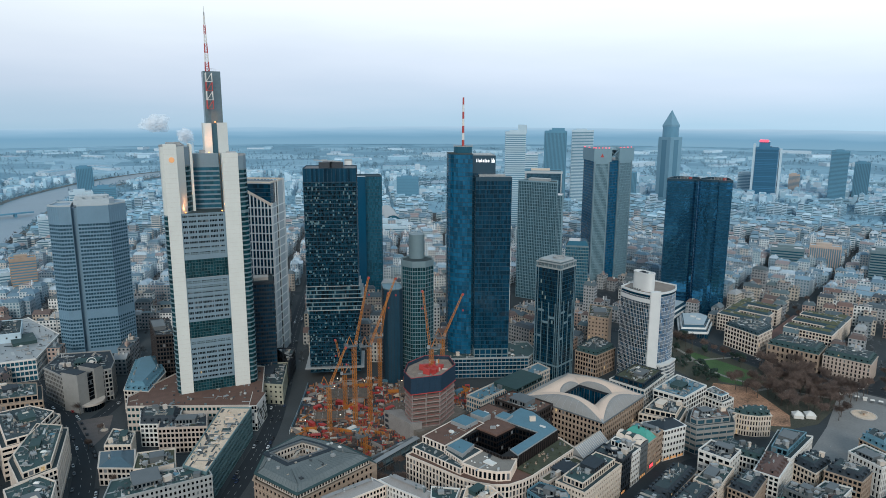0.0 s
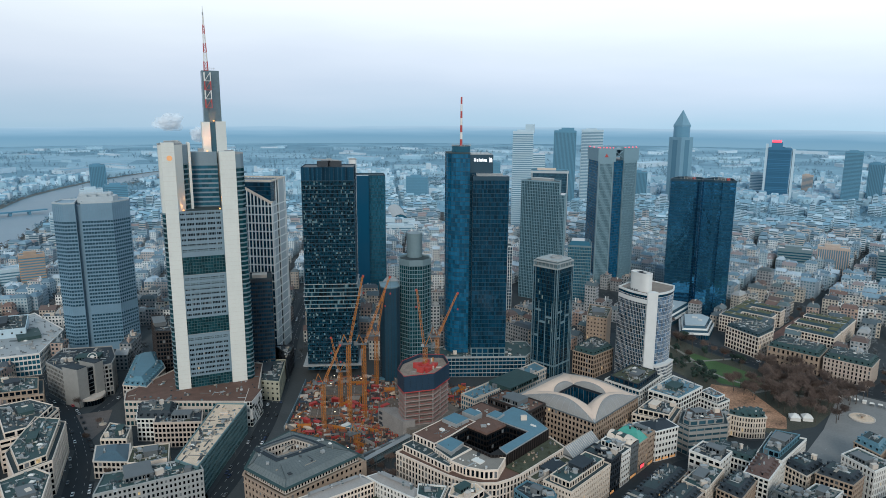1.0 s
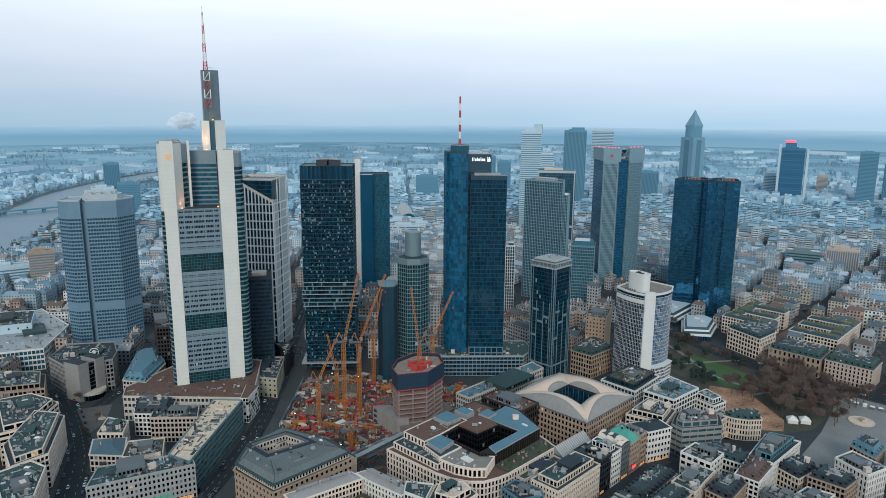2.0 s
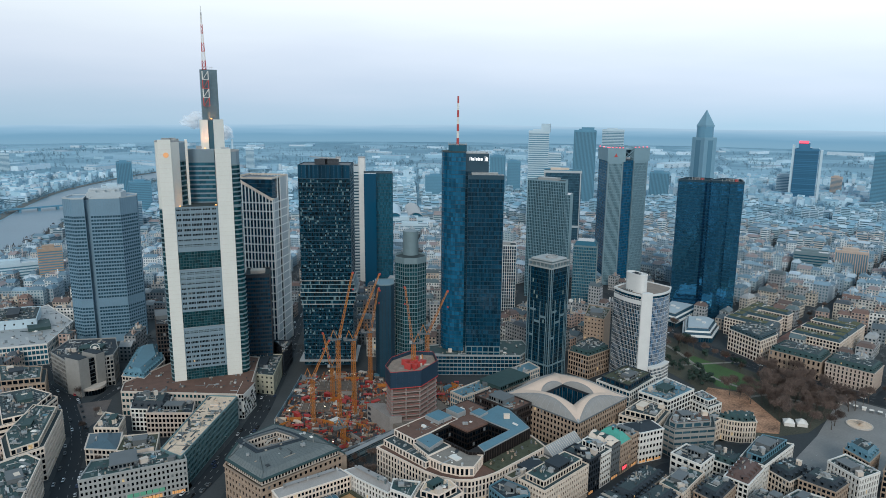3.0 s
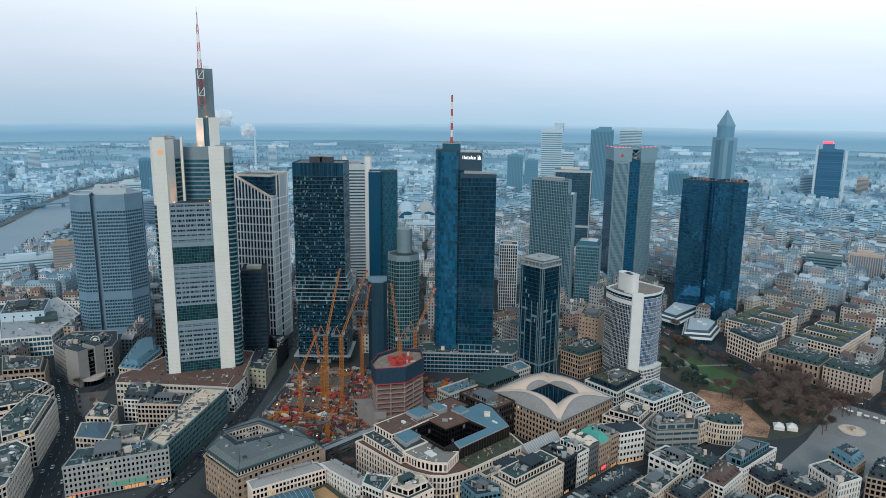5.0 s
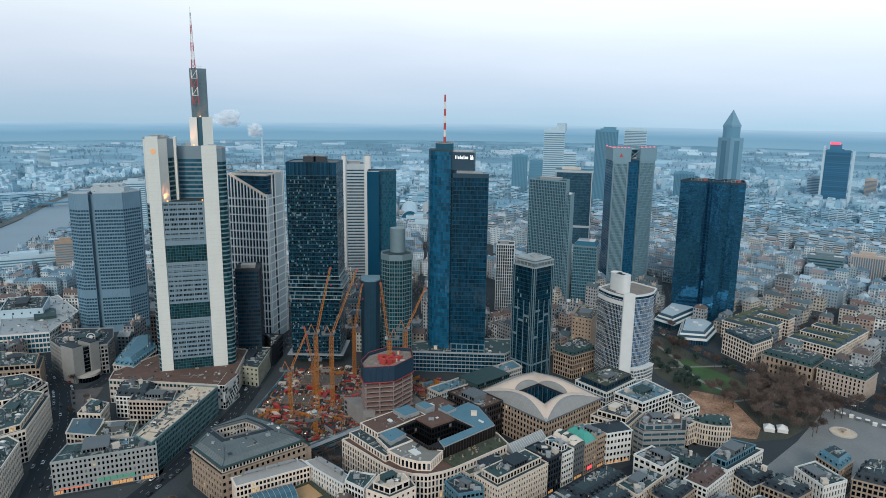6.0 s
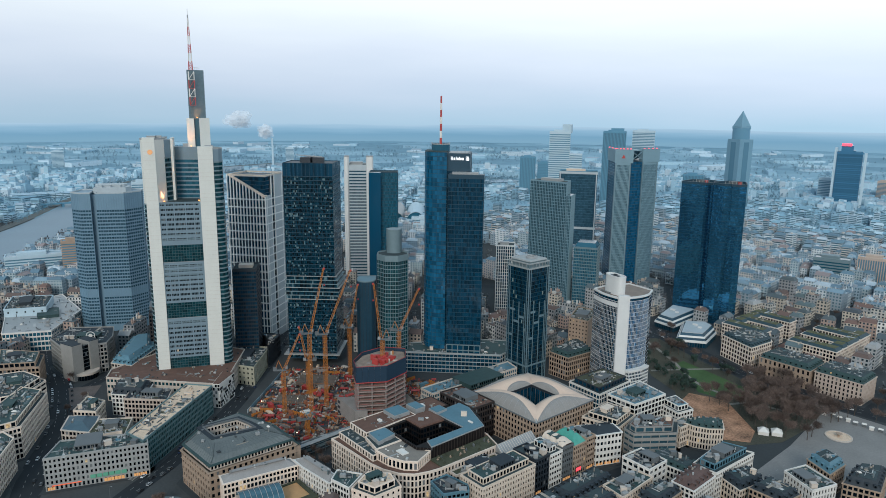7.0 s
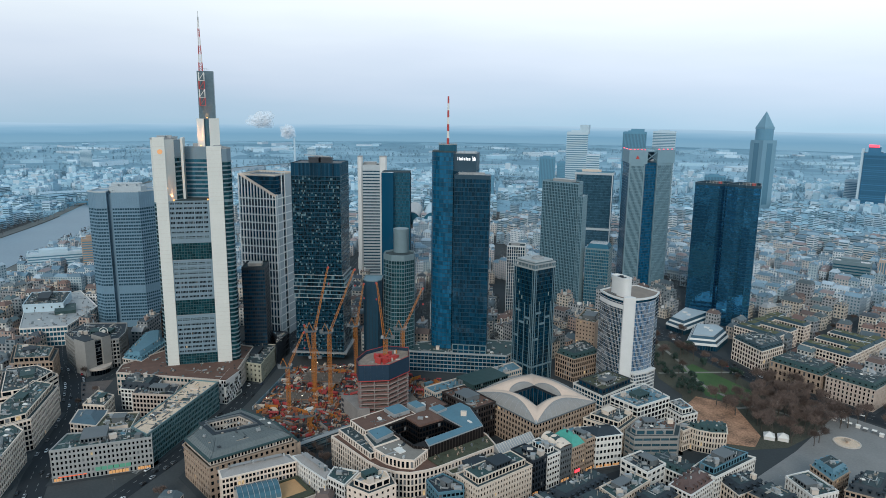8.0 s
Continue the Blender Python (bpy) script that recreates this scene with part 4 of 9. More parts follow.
def square_glass_tower():
    t = thing("office_tower", "dark teal glass square tower with pale strips and open roof frame", "skyscraper", (-308, 487, 0), 0)
    pts = rect(24, 24)
    curtain(t, pts, 0, 99.5, 29, 1.5, glazing("teal_office_glass", (0.002, 0.022, 0.042), 0.07, spread=0.7, spec=0.4, lit=0.01, glow=(0.7, 0.9, 0.85), power=0.35, wave=0.1), FRAME_TEAL, band=0.55, proud=0.1, fin=0.14, fin_out=0.12)
    for x, y in pts:
        sx, sy = (1 if x > 0 else -1), (1 if y > 0 else -1)
        bm = bmesh.new()
        box(bm, x - 0.35, y - 0.35, 0, x + 0.35, y + 0.35, 104.5)
        box(bm, min(x - sx * 2.4, x - sx * 1.9), y - 0.3, 0, max(x - sx * 2.4, x - sx * 1.9), y + 0.3, 104.5)
        box(bm, x - 0.3, min(y - sy * 2.4, y - sy * 1.9), 0, x + 0.3, max(y - sy * 2.4, y - sy * 1.9), 104.5)
        part("corner_post", bm, STRIP_PALE, t, "pale double corner post")
    # two upright strips a face, up to two thirds of the height
    for a in range(4):
        for u in (-5.4, 1.6, 8.0):
            bm = bmesh.new()
            box(bm, u - 0.28, -12.4, 0, u + 0.28, -11.9, 70)
            ob = part("upright_strip", bm, STRIP_PALE, t)
            ob.matrix_basis = pose(0, 0, 0, 0, 0, 90 * a)
        for u, z in ((-8, 38), (-1.5, 51), (4.5, 56), (-6, 61)):
            bm = bmesh.new()
            box(bm, u - 2.8, -12.3, z, u + 2.8, -11.9, z + 1.9)
            ob = part("spandrel_panel", bm, STRIP_PALE, t)
            ob.matrix_basis = pose(0, 0, 0, 0, 0, 90 * a)
    for z, h in ((14, 1.4), (99.3, 1.2), (103.6, 1.0)):
        bm = bmesh.new()
        ring(bm, inset(pts, -0.42), inset(pts, 0.5), z, z + h)
        part("crown_rail" if z > 50 else "belt_band", bm, CROWN_GREY if z > 50 else STRIP_PALE, t, "pale frame round the roof" if z > 50 else "")
    fins(t, "crown_post", inset(pts, 0.2), 99.5, 104, 4.0, 0.35, 0.3, CROWN_GREY)
    top = inset(pts, 2.2)
    bm = bmesh.new()
    prism(bm, top, 99, 105.5)
    part("plant_storey", bm, FRAME_GREY, t)
    bm = bmesh.new()
    prism(bm, inset(pts, 1.2), 105.4, 106.6, inset(pts, 1.6))
    part("roof", bm, CROWN_GREY, t, "flat pale roof plate")
    bm = bmesh.new()
    ring(bm, circle(5.2, 20, 2, 1), circle(4.2, 20, 2, 1), 106.5, 108.0)
    for k in range(4):
        box(bm, -0.6 + (k % 2) * 3.4, -1.2 + (k // 2) * 3.0, 106.5, 1.2 + (k % 2) * 3.4, 0.4 + (k // 2) * 3.0, 107.6)
    part("roof_fan", bm, METAL, t, "round fan enclosure on the roof")
    return t


def bowed_white_tower():
    """White tower with two bowed gridded fronts, a blank white end wall between and a rounded lift house."""
    t = thing("office_tower", "white office tower with bowed gridded fronts and a rounded lift house", "skyscraper", (-249, 542, 0), 0)
    n = 10
    left = [(-14 + 30.4 * i / n, -22.5 - 7.6 * i / n - 2.4 * math.sin(math.pi * i / n)) for i in range(n + 1)]
    right = [(20.8 + 3.2 * i / n + 2.0 * math.sin(math.pi * i / n), -22.8 + 23.3 * i / n) for i in range(n + 1)]
    back = [(19, 12), (-6, 15), (-14.5, -6)]
    pts = left + right + back
    glass = glazing("white_tower_glass", (0.010, 0.035, 0.06), 0.12, spread=0.7, spec=0.12, blinds=0.03)
    # right front: the sky's reflection is put in as a bluer glass colour
    blue = glazing("sky_tinted_tower_glass", (0.014, 0.075, 0.15), 0.12, spread=0.6, spec=0.2, blinds=0.03)
    for wall, mat in ((left, glass), (right, blue), ([right[-1]] + back + [left[0]], glass)):
        for p, q in zip(wall, wall[1:]):
            v, f = panes([p, q], 0, 80, 25, 1.5)
            raw("curtain_wall", v[:len(v) // 2], f[:len(f) // 2], mat, t, "", "stuff")
    bands(t, "floor_band", pts, 0, 80, 25, 0.24, 0.03, TOWER_WHITE)
    fins(t, "mullion", left + right, 0, 80, 1.5, 0.17, 0.08, TOWER_WHITE)
    bm = bmesh.new()
    prism(bm, inset(pts, 0.3), 0, 82)
    part("core", bm, FRAME_GREY, t)
    bm = bmesh.new()
    prism(bm, [(16.0, -30.9), (17.0, -31.2), (21.6, -23.0), (21.4, -22.2), (17, -22), (14.5, -27)], 0, 84.8)
    part("end_wall", bm, TOWER_WHITE, t, "tall blank white end wall")
    bm = bmesh.new()
    prism(bm, [(x, y - 0.35) for x, y in left] + [(x, y + 0.6) for x, y in left[::-1]], 75.2, 78.6)
    part("belt_band", bm, TOWER_WHITE, t, "broad white band below the top storey")
    bm = bmesh.new()
    ring(bm, inset(pts, -0.45), inset(pts, 0.5), 82.2, 83.8)
    part("parapet", bm, TOWER_WHITE, t)
    v, f = panes(inset(pts, 0.1), 79.6, 82.3, 1, 2.0)
    raw("top_glazing", v, f, GLASS_NAVY, t, "", "stuff")
    bm = bmesh.new()
    prism(bm, inset(pts, 0.6), 81.8, 82.9)
    part("roof", bm, material("tan_gravel_roof", (0.22, 0.175, 0.145), 0.9, vary=0.2, scale=0.2, fine=1.5), t)
    house = [(10 * math.cos(a) * (abs(math.cos(a)) ** -0.35 if abs(math.cos(a)) > 0.05 else 1) * 0.96, 4.6 * math.sin(a) * (abs(math.sin(a)) ** -0.35 if abs(math.sin(a)) > 0.05 else 1)) for a in [2 * math.pi * (i + 0.5) / 28 for i in range(28)]]
    c, w = math.cos(radians(-13)), math.sin(radians(-13))
    house = [(4.2 + x * c - y * w, -19.0 + x * w + y * c) for x, y in house]
    bm = bmesh.new()
    prism(bm, house, 82.5, 97.4)
    d = part("lift_house", bm, TOWER_WHITE, t, "white rounded lift house on the roof")
    bm = bmesh.new()
    ring(bm, inset(house, -0.2), inset(house, 0.6), 97.3, 98.3)
    part("rim", bm, TOWER_WHITE, d)
    bm = bmesh.new()
    box(bm, 0, -20.5, 97.2, 7.5, -17.5, 97.9)
    box(bm, 2, -19.5, 97.9, 5.0, -18.0, 98.8)
    part("roof_vent", bm, DARK, d)
    for i in range(5):
        bm = bmesh.new()
        prism(bm, circle(0.7, 8, -5.5 + 2.4 * i, -23.4 - 0.6 * i), 82.8, 84.6)
        part("roof_fan", bm, GREY, t)
    low = [(21.9, -22.6), (24.6, -22.2), (27.6, -10), (27.2, 1.5), (24.2, 1.5)]
    curtain(t, low, 0, 21, 7, 1.6, glass, TOWER_WHITE, band=1.0, proud=0.12, fin=0.3, fin_out=0.15)
    bm = bmesh.new()
    prism(bm, inset(low, -0.5), 21, 22.2)
    part("ledge", bm, TOWER_WHITE, t, "white ledge over the lower storeys")
    return t


def faceted_tower(label, at, turn, h, outline):
    t = thing("skyscraper", label, "skyscraper", at, turn, group="mirror glass twin towers")
    curtain(t, outline, 0, h, 40, 1.9, GLASS_NAVY2, FRAME_DARK, band=0.3, proud=0.04, fin=0.0)
    bm = bmesh.new()
    ring(bm, inset(outline, -0.1), inset(outline, 0.8), h - 0.4, h + 2.2)
    part("parapet", bm, FRAME_DARK, t)
    bm = bmesh.new()
    prism(bm, inset(outline, 0.6), h - 0.5, h)
    part("roof", bm, ROOF_GREY, t)
    plant_room(t, 0, 0, 10, 8, h, 3.0, GREY)
    plant_room(t, 6, -4, 2.5, 2.5, h, 3.4, RED)
    bm = bmesh.new()
    for k in range(5):
        bar(bm, (-8 + k * 4, -8, h), (-8 + k * 4, -8, h + 3.2 + (k % 2)), 0.5)
    part("roof_posts", bm, METAL, t)
    return t


def pylon_tower():
    t = thing("skyscraper", "triangular blue glass tower with pale grey corner pylons", "skyscraper", (-460, 840, 0), 0)
    body = [(-27, -10), (8, -41), (22, -30), (25, -7), (30, 15), (14, 42), (-16, 36)]
    curtain(t, body, 0, 166, 45, 2.0, glazing("deep_blue_glass", (0.008, 0.075, 0.145), 0.1, spread=0.35, spec=0.2), FRAME_DARK, band=0.4, proud=0.04, fin=0.12, fin_out=0.05)
    # corner pylons: face from p to q, standing proud and reaching back
    for p, q, lights in (((7.4, -42), (22.8, -30), 5), ((24.6, -9), (30.6, 15.6), 4)):
        p, q = Vector(p), Vector(q)
        u = (q - p).normalized()
        o = Vector((u.y, -u.x))
        face = [p + o * 1.2, q + o * 1.2, q - o * 4, p - o * 4]
        bm = bmesh.new()
        prism(bm, [(a.x, a.y) for a in face], 0, 166)
        py = part("pylon", bm, FRAME_HAZEL, t, "pale grey stone corner pylon")
        cap = [p + o * 1.9 - u * 0.8, q + o * 1.9 + u * 2.4, q - o * 5 + u * 2.4, p - o * 5 - u * 0.8]
        bm = bmesh.new()
        prism(bm, [(a.x, a.y) for a in cap], 164.5, 182)
        part("cap", bm, FRAME_HAZEL, py, "pale grey block on top of the pylon")
        a, b = p + u * 1.7 + o * 1.28, q - u * 1.7 + o * 1.28
        v, f = panes([(a.x, a.y), (b.x, b.y)], 4, 162, 45, 1.5, 0.27, 0.06, 0.96)
        raw("window_column", v[:len(v) // 2], f[:len(f) // 2], GLASS_GREY, py, "", "stuff")
        for e in (p, q - u * 1.3):
            bm = bmesh.new()
            prism(bm, [(z.x, z.y) for z in (e + o * 1.1, e + u * 1.3 + o * 1.1, e + u * 1.3 + o * 1.75, e + o * 1.75)][::-1], 0, 166)
            part("pylon_edge", bm, STRIP_PALE, py)
        for i in range(lights):
            c = p.lerp(q, (i + 0.3) / (lights - 0.4)) + o * 0.6
            bm = bmesh.new()
            box(bm, c.x - 0.6, c.y - 0.6, 182, c.x + 0.6, c.y + 0.6, 182.9)
            part("beacon", bm, LAMP_RED, py, "red roof light")
    # clad upper wall over the flank
    p, q = Vector((-27.6, -10.4)), Vector((7.6, -41.6))
    u = (q - p).normalized()
    o = Vector((u.y, -u.x))
    bm = bmesh.new()
    prism(bm, [(z.x, z.y) for z in (p + o * 0.9, q + o * 0.9, q - o * 3, p - o * 3)], 165, 181.6)
    part("crown_wall", bm, FRAME_HAZEL, t, "pale grey clad top of the flank")
    for i in range(3):
        c = p.lerp(q, 0.1 + 0.4 * i)
        bm = bmesh.new()
        box(bm, c.x - 0.6, c.y - 0.6, 181.6, c.x + 0.6, c.y + 0.6, 182.5)
        part("beacon", bm, LAMP_RED, t, "red roof light")
    bm = bmesh.new()
    ring(bm, inset(body, 0.4), inset(body, 1.6), 179.5, 181)
    for a, b in (((22, -30), (25, -7)), ((25, -7), (22, -30))):
        bar(bm, (*a, 167), (*b, 180), 0.8)
    part("crown_beam", bm, FRAME_HAZEL, t, "open slanting roof beams")
    bm = bmesh.new()
    prism(bm, [(x * 0.15, y * 0.15) for x, y in body], 166, 179, inset(body, 6))
    part("inverted_pyramid", bm, GLASS_PALE, t, "glass inverted pyramid on the roof")
    bm = bmesh.new()
    v = [bm.verts.new(p) for p in ((-2.4, 0, 0), (2.4, 0, 0), (0, 0, 4.8))]
    bm.faces.new(v)
    e = bmesh.ops.extrude_face_region(bm, geom=bm.faces[:])
    bmesh.ops.translate(bm, verts=[k for k in e["geom"] if isinstance(k, bmesh.types.BMVert)], vec=(0, -0.4, 0))
    ob = part("emblem", bm, RED, t, "red triangular emblem")
    ob.matrix_basis = pose(16.3, -37.6, 170.5, 0, 0, 38)
    return t


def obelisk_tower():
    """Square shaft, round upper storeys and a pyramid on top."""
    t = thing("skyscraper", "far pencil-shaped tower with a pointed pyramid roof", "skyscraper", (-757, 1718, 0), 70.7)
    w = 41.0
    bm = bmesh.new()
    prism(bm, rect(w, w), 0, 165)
    part("shaft", bm, HAZED_STONE, t)
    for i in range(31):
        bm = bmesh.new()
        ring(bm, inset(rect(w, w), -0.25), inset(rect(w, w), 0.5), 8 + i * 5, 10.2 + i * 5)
        part("floor_band", bm, HAZED_STONE, t)
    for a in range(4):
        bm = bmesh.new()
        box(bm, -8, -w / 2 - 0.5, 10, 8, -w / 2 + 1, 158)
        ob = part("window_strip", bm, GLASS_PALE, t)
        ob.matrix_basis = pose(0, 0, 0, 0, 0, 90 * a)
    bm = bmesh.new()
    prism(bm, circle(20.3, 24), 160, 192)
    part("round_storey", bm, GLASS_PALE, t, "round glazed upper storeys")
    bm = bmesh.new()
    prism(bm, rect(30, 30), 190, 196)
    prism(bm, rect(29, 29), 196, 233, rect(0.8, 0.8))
    part("pyramid", bm, HAZED_STONE, t, "pointed granite pyramid roof")
    return t


def far_tower(label, at, turn, w, d, h, mat, glass=None, ribs="h", n=30, top=None):
    """A tower far behind the centre: ribbed body and roof storey."""
    t = thing("office_tower", label, "skyscraper", at, turn)
    pts = rect(w, d)
    bm = bmesh.new()
    prism(bm, inset(pts, 0.6), 0, h)
    part("body", bm, glass or GLASS_PALE, t)
    bm = bmesh.new()
    if ribs == "h":
        for k in range(n):
            ring(bm, inset(pts, -0.1), inset(pts, 0.5), h / n * k, h / n * (k + 0.5))
    else:
        mullions(bm, pts, 0, h, w / n, w / n * 0.4, 0.5)
    part("cladding_ribs", bm, mat, t, "", "stuff")
    bm = bmesh.new()
    ring(bm, inset(pts, -0.3), inset(pts, 1.2), h - 3, h + 1)
    part("roof_edge", bm, mat, t)
    bm = bmesh.new()
    box(bm, -w * 0.3, -d * 0.3, h - 0.5, w * 0.2, d * 0.3, h + 4)
    part("plant_room", bm, top or mat, t)
    return t


GLASS_NAVY2 = glazing("mirror_glass", (0.055, 0.25, 0.43), 0.03, metal=0.85, wave=0.3, spread=0.14)
bank_tower()
twin_slab_tower()
lattice_tower()
dark_slab()
shifted_tower()
sign_tower()
square_glass_tower()
bowed_white_tower()
pylon_tower()
obelisk_tower()
faceted_tower("dark mirror-glass faceted twin tower with flat roof", (-322, 784, 0), 0, 151,
              [(-14, -20.5), (10.6, -12.6), (13.6, -12), (15, -9.5), (17.5, -8.4), (14, 12), (4, 20), (-14, 18), (-20, 8), (-16.5, -17)])
faceted_tower("dark mirror-glass faceted twin tower above the podium", (-281, 779, 0), 0, 153,
              [(-20, -8.5), (-19, -13.5), (-15, -18.6), (-2.5, -19.6), (0.6, -16.4), (4.0, -15.6), (5.6, -18.2), (12.6, -15.8), (17.3, -10), (6.5, 11), (2, 18), (-14, 20), (-19, 12)])
t = plain_tower("blue-green glass tower of two offset slabs", (-645, 572, 0), 52.4, 36, 26, 149, 38, 1.8, GLASS_TEAL, FRAME_DARK, band=0.35, fin=0.12, plant=None)
bm = bmesh.new()
prism(bm, rect(15, 10, -10.6, -17), 0, 150)
part("front_slab", bm, GLASS_BLUE, t, "forward glass slab")
t = plain_tower("silver banded tower with tall rounded white end walls", (-705, 572, 0), 54.5, 34, 36, 155, 36, 2.2, GLASS_SLATE, FLANK_GREY, band=2.3, fin=0.0, crown=5, plant=METAL)
for x, y, w, z in ((15.5, -13.5, 9.5, 166), (-15, -15, 6.5, 166)):
    outline = [(x - w / 2, y + 8), (x - w / 2, y - 4), (x - w / 2 + 1.6, y - 6.2), (x + w / 2 - 1.6, y - 6.2), (x + w / 2, y - 4), (x + w / 2, y + 8)]
    bm = bmesh.new()
    prism(bm, outline, 0, z)
    part("end_wall", bm, TOWER_WHITE, t, "tall rounded white stair wall")
    bm = bmesh.new()
    ring(bm, inset(outline, -0.15), inset(outline, 0.6), z - 0.2, z + 1.0)
    part("end_wall_coping", bm, METAL, t)
octo = [(14.4 * math.cos(radians(22.5 + 45 * i)), 14.4 * math.sin(radians(22.5 + 45 * i))) for i in range(8)]
t = plain_tower("green-grey glass octagonal tower with a round lift tower", (-398, 409, 0), 50, 28, 28, 104.5, 28, 2.2, GLASS_GREEN, FRAME_GREY, band=0.6, fin=0.3, crown=4, outline=octo, plant=None)
bm = bmesh.new()
prism(bm, circle(6.8, 24, 0.5, 9.0), 103, 125)
part("lift_tower", bm, FRAME_GREY, t, "round windowless lift tower")
t = thing("stair_tower", "dark grey blank tower with rounded end", "tower", (-404, 385, 0), 52.6)
pts = [(-8, -4), (-5, -8.5), (0, -10), (5, -8.5), (8, -4), (8, 12), (-8, 12)]
bm = bmesh.new()
prism(bm, pts, 0, 83)
part("wall", bm, FRAME_DARK, t)
fins(t, "rib", pts, 0, 83, 2.1, 0.3, 0.1, DARK)
roof_deck(t, pts, 83.4, ROOF_BLUE, FRAME_GREY, 0.6)
t = plain_tower("grey-green office tower with pale upright fins", (-464, 695, 0), 8, 51, 26, 146, 39, 2.2, GLASS_GREY, FRAME_HAZEL, band=0.5, fin=0.4, fin_out=0.3, plant=METAL, outline=[(-25.5, -13), (25.5, -13), (16, 11), (-25, 13)])
bm = bmesh.new()
wing = [(25.6, -12.6), (29.5, -14.6), (33, -14), (26, 6), (18, 6)]
prism(bm, wing, 0, 132)
part("side_wing", bm, GLASS_GREY, t)
fins(t, "wing_fin", wing, 0, 132.5, 2.0, 0.45, 0.3, FRAME_HAZEL)
bands(t, "wing_band", wing, 0, 132, 35, 0.5, 0.1, FRAME_HAZEL)
t = plain_tower("dark blue-grey slab tower with a pale roof edge", (-628, 943, 0), 36.5, 60, 26, 134, 31, 2.4, GLASS_SLATE, FAR_GREY, band=0.12, fin=0.0, crown=4, plant=CREAM)
for z in (41, 130):
    bm = bmesh.new()
    ring(bm, inset(rect(60, 26), -0.4), inset(rect(60, 26), 0.6), z, z + 3.6)
    part("pale_band", bm, FLANK_GREY, t, "pale stone band")
bm = bmesh.new()
for x in (-29.4, 27.8):
    box(bm, x, -13.5, 0, x + 1.6, -12.6, 134)
part("edge_strip", bm, FLANK_GREY, t)
t = plain_tower("teal glass mid-rise block with a hipped top", (-418, 706, 0), 30, 27, 27, 72, 19, 1.9, GLASS_TEAL, FRAME_GREY, band=0.9, fin=0.25, plant=None)
bm = bmesh.new()
prism(bm, rect(27, 27), 72, 78, rect(20, 20))
part("hipped_top", bm, GLASS_TEAL, t)
plain_tower("narrow mid-rise with white lattice front", (-466, 618, 0), 41, 20, 20, 77, 20, 2.6, GLASS_NAVY, FRAME_PALE, band=0.5, fin=0.7, fin_out=0.4, plant=METAL)
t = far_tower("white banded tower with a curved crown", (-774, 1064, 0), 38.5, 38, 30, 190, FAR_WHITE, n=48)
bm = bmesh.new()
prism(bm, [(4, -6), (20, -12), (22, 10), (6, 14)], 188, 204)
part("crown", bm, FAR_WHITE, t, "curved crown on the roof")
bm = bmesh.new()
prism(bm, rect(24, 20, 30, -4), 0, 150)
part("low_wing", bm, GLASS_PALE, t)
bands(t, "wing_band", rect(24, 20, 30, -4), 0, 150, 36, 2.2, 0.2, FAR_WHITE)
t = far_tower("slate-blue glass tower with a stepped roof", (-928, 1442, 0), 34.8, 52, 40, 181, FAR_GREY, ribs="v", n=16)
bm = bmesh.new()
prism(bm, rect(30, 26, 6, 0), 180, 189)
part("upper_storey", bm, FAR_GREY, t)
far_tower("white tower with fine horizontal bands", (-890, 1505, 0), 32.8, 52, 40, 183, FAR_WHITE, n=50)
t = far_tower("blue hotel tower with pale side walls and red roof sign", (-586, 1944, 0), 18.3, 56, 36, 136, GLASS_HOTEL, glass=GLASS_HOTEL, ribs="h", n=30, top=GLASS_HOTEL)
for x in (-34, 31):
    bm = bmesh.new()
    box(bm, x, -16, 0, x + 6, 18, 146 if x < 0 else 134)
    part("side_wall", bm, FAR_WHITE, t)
bm = bmesh.new()
box(bm, -20, -17, 137, 6, 14, 152)
part("roof_box", bm, GLASS_HOTEL, t)
bm = bmesh.new()
box(bm, -20, -19, 151, 2, -16, 157)
part("roof_sign", bm, LAMP_RED, t, "glowing red roof sign")


# ---- low buildings of the centre ----
FOOTPRINTS = []
WINDOW_MESHES = {}


def window_mesh(w, h):
    """Pane with frame and a crossbar, set in a recess."""
    key = (round(w, 1), round(h, 1))
    if key not in WINDOW_MESHES:
        verts = [(-w / 2, 0, 0), (w / 2, 0, 0), (w / 2, 0, h), (-w / 2, 0, h)]
        me = bpy.data.meshes.new("window")
        me.from_pydata(verts, [], [(0, 1, 2, 3)])
        me.materials.append(WINDOW)
        WINDOW_MESHES[key] = me
    return WINDOW_MESHES[key]


CL_V, CL_F = [], []


def fitting(cx, cy, z, w, d, h, a):
    """One small box among the roof fittings."""
    c, s = math.cos(a), math.sin(a)
    k = len(CL_V)
    CL_V.extend((cx + u * c - v * s, cy + u * s + v * c, zz) for zz in (z, z + h) for u, v in ((-w, -d), (w, -d), (w, d), (-w, d)))
    CL_F.extend(tuple(k + i for i in f) for f in ((4, 5, 6, 7), (0, 1, 5, 4), (1, 2, 6, 5), (2, 3, 7, 6), (3, 0, 4, 7)))


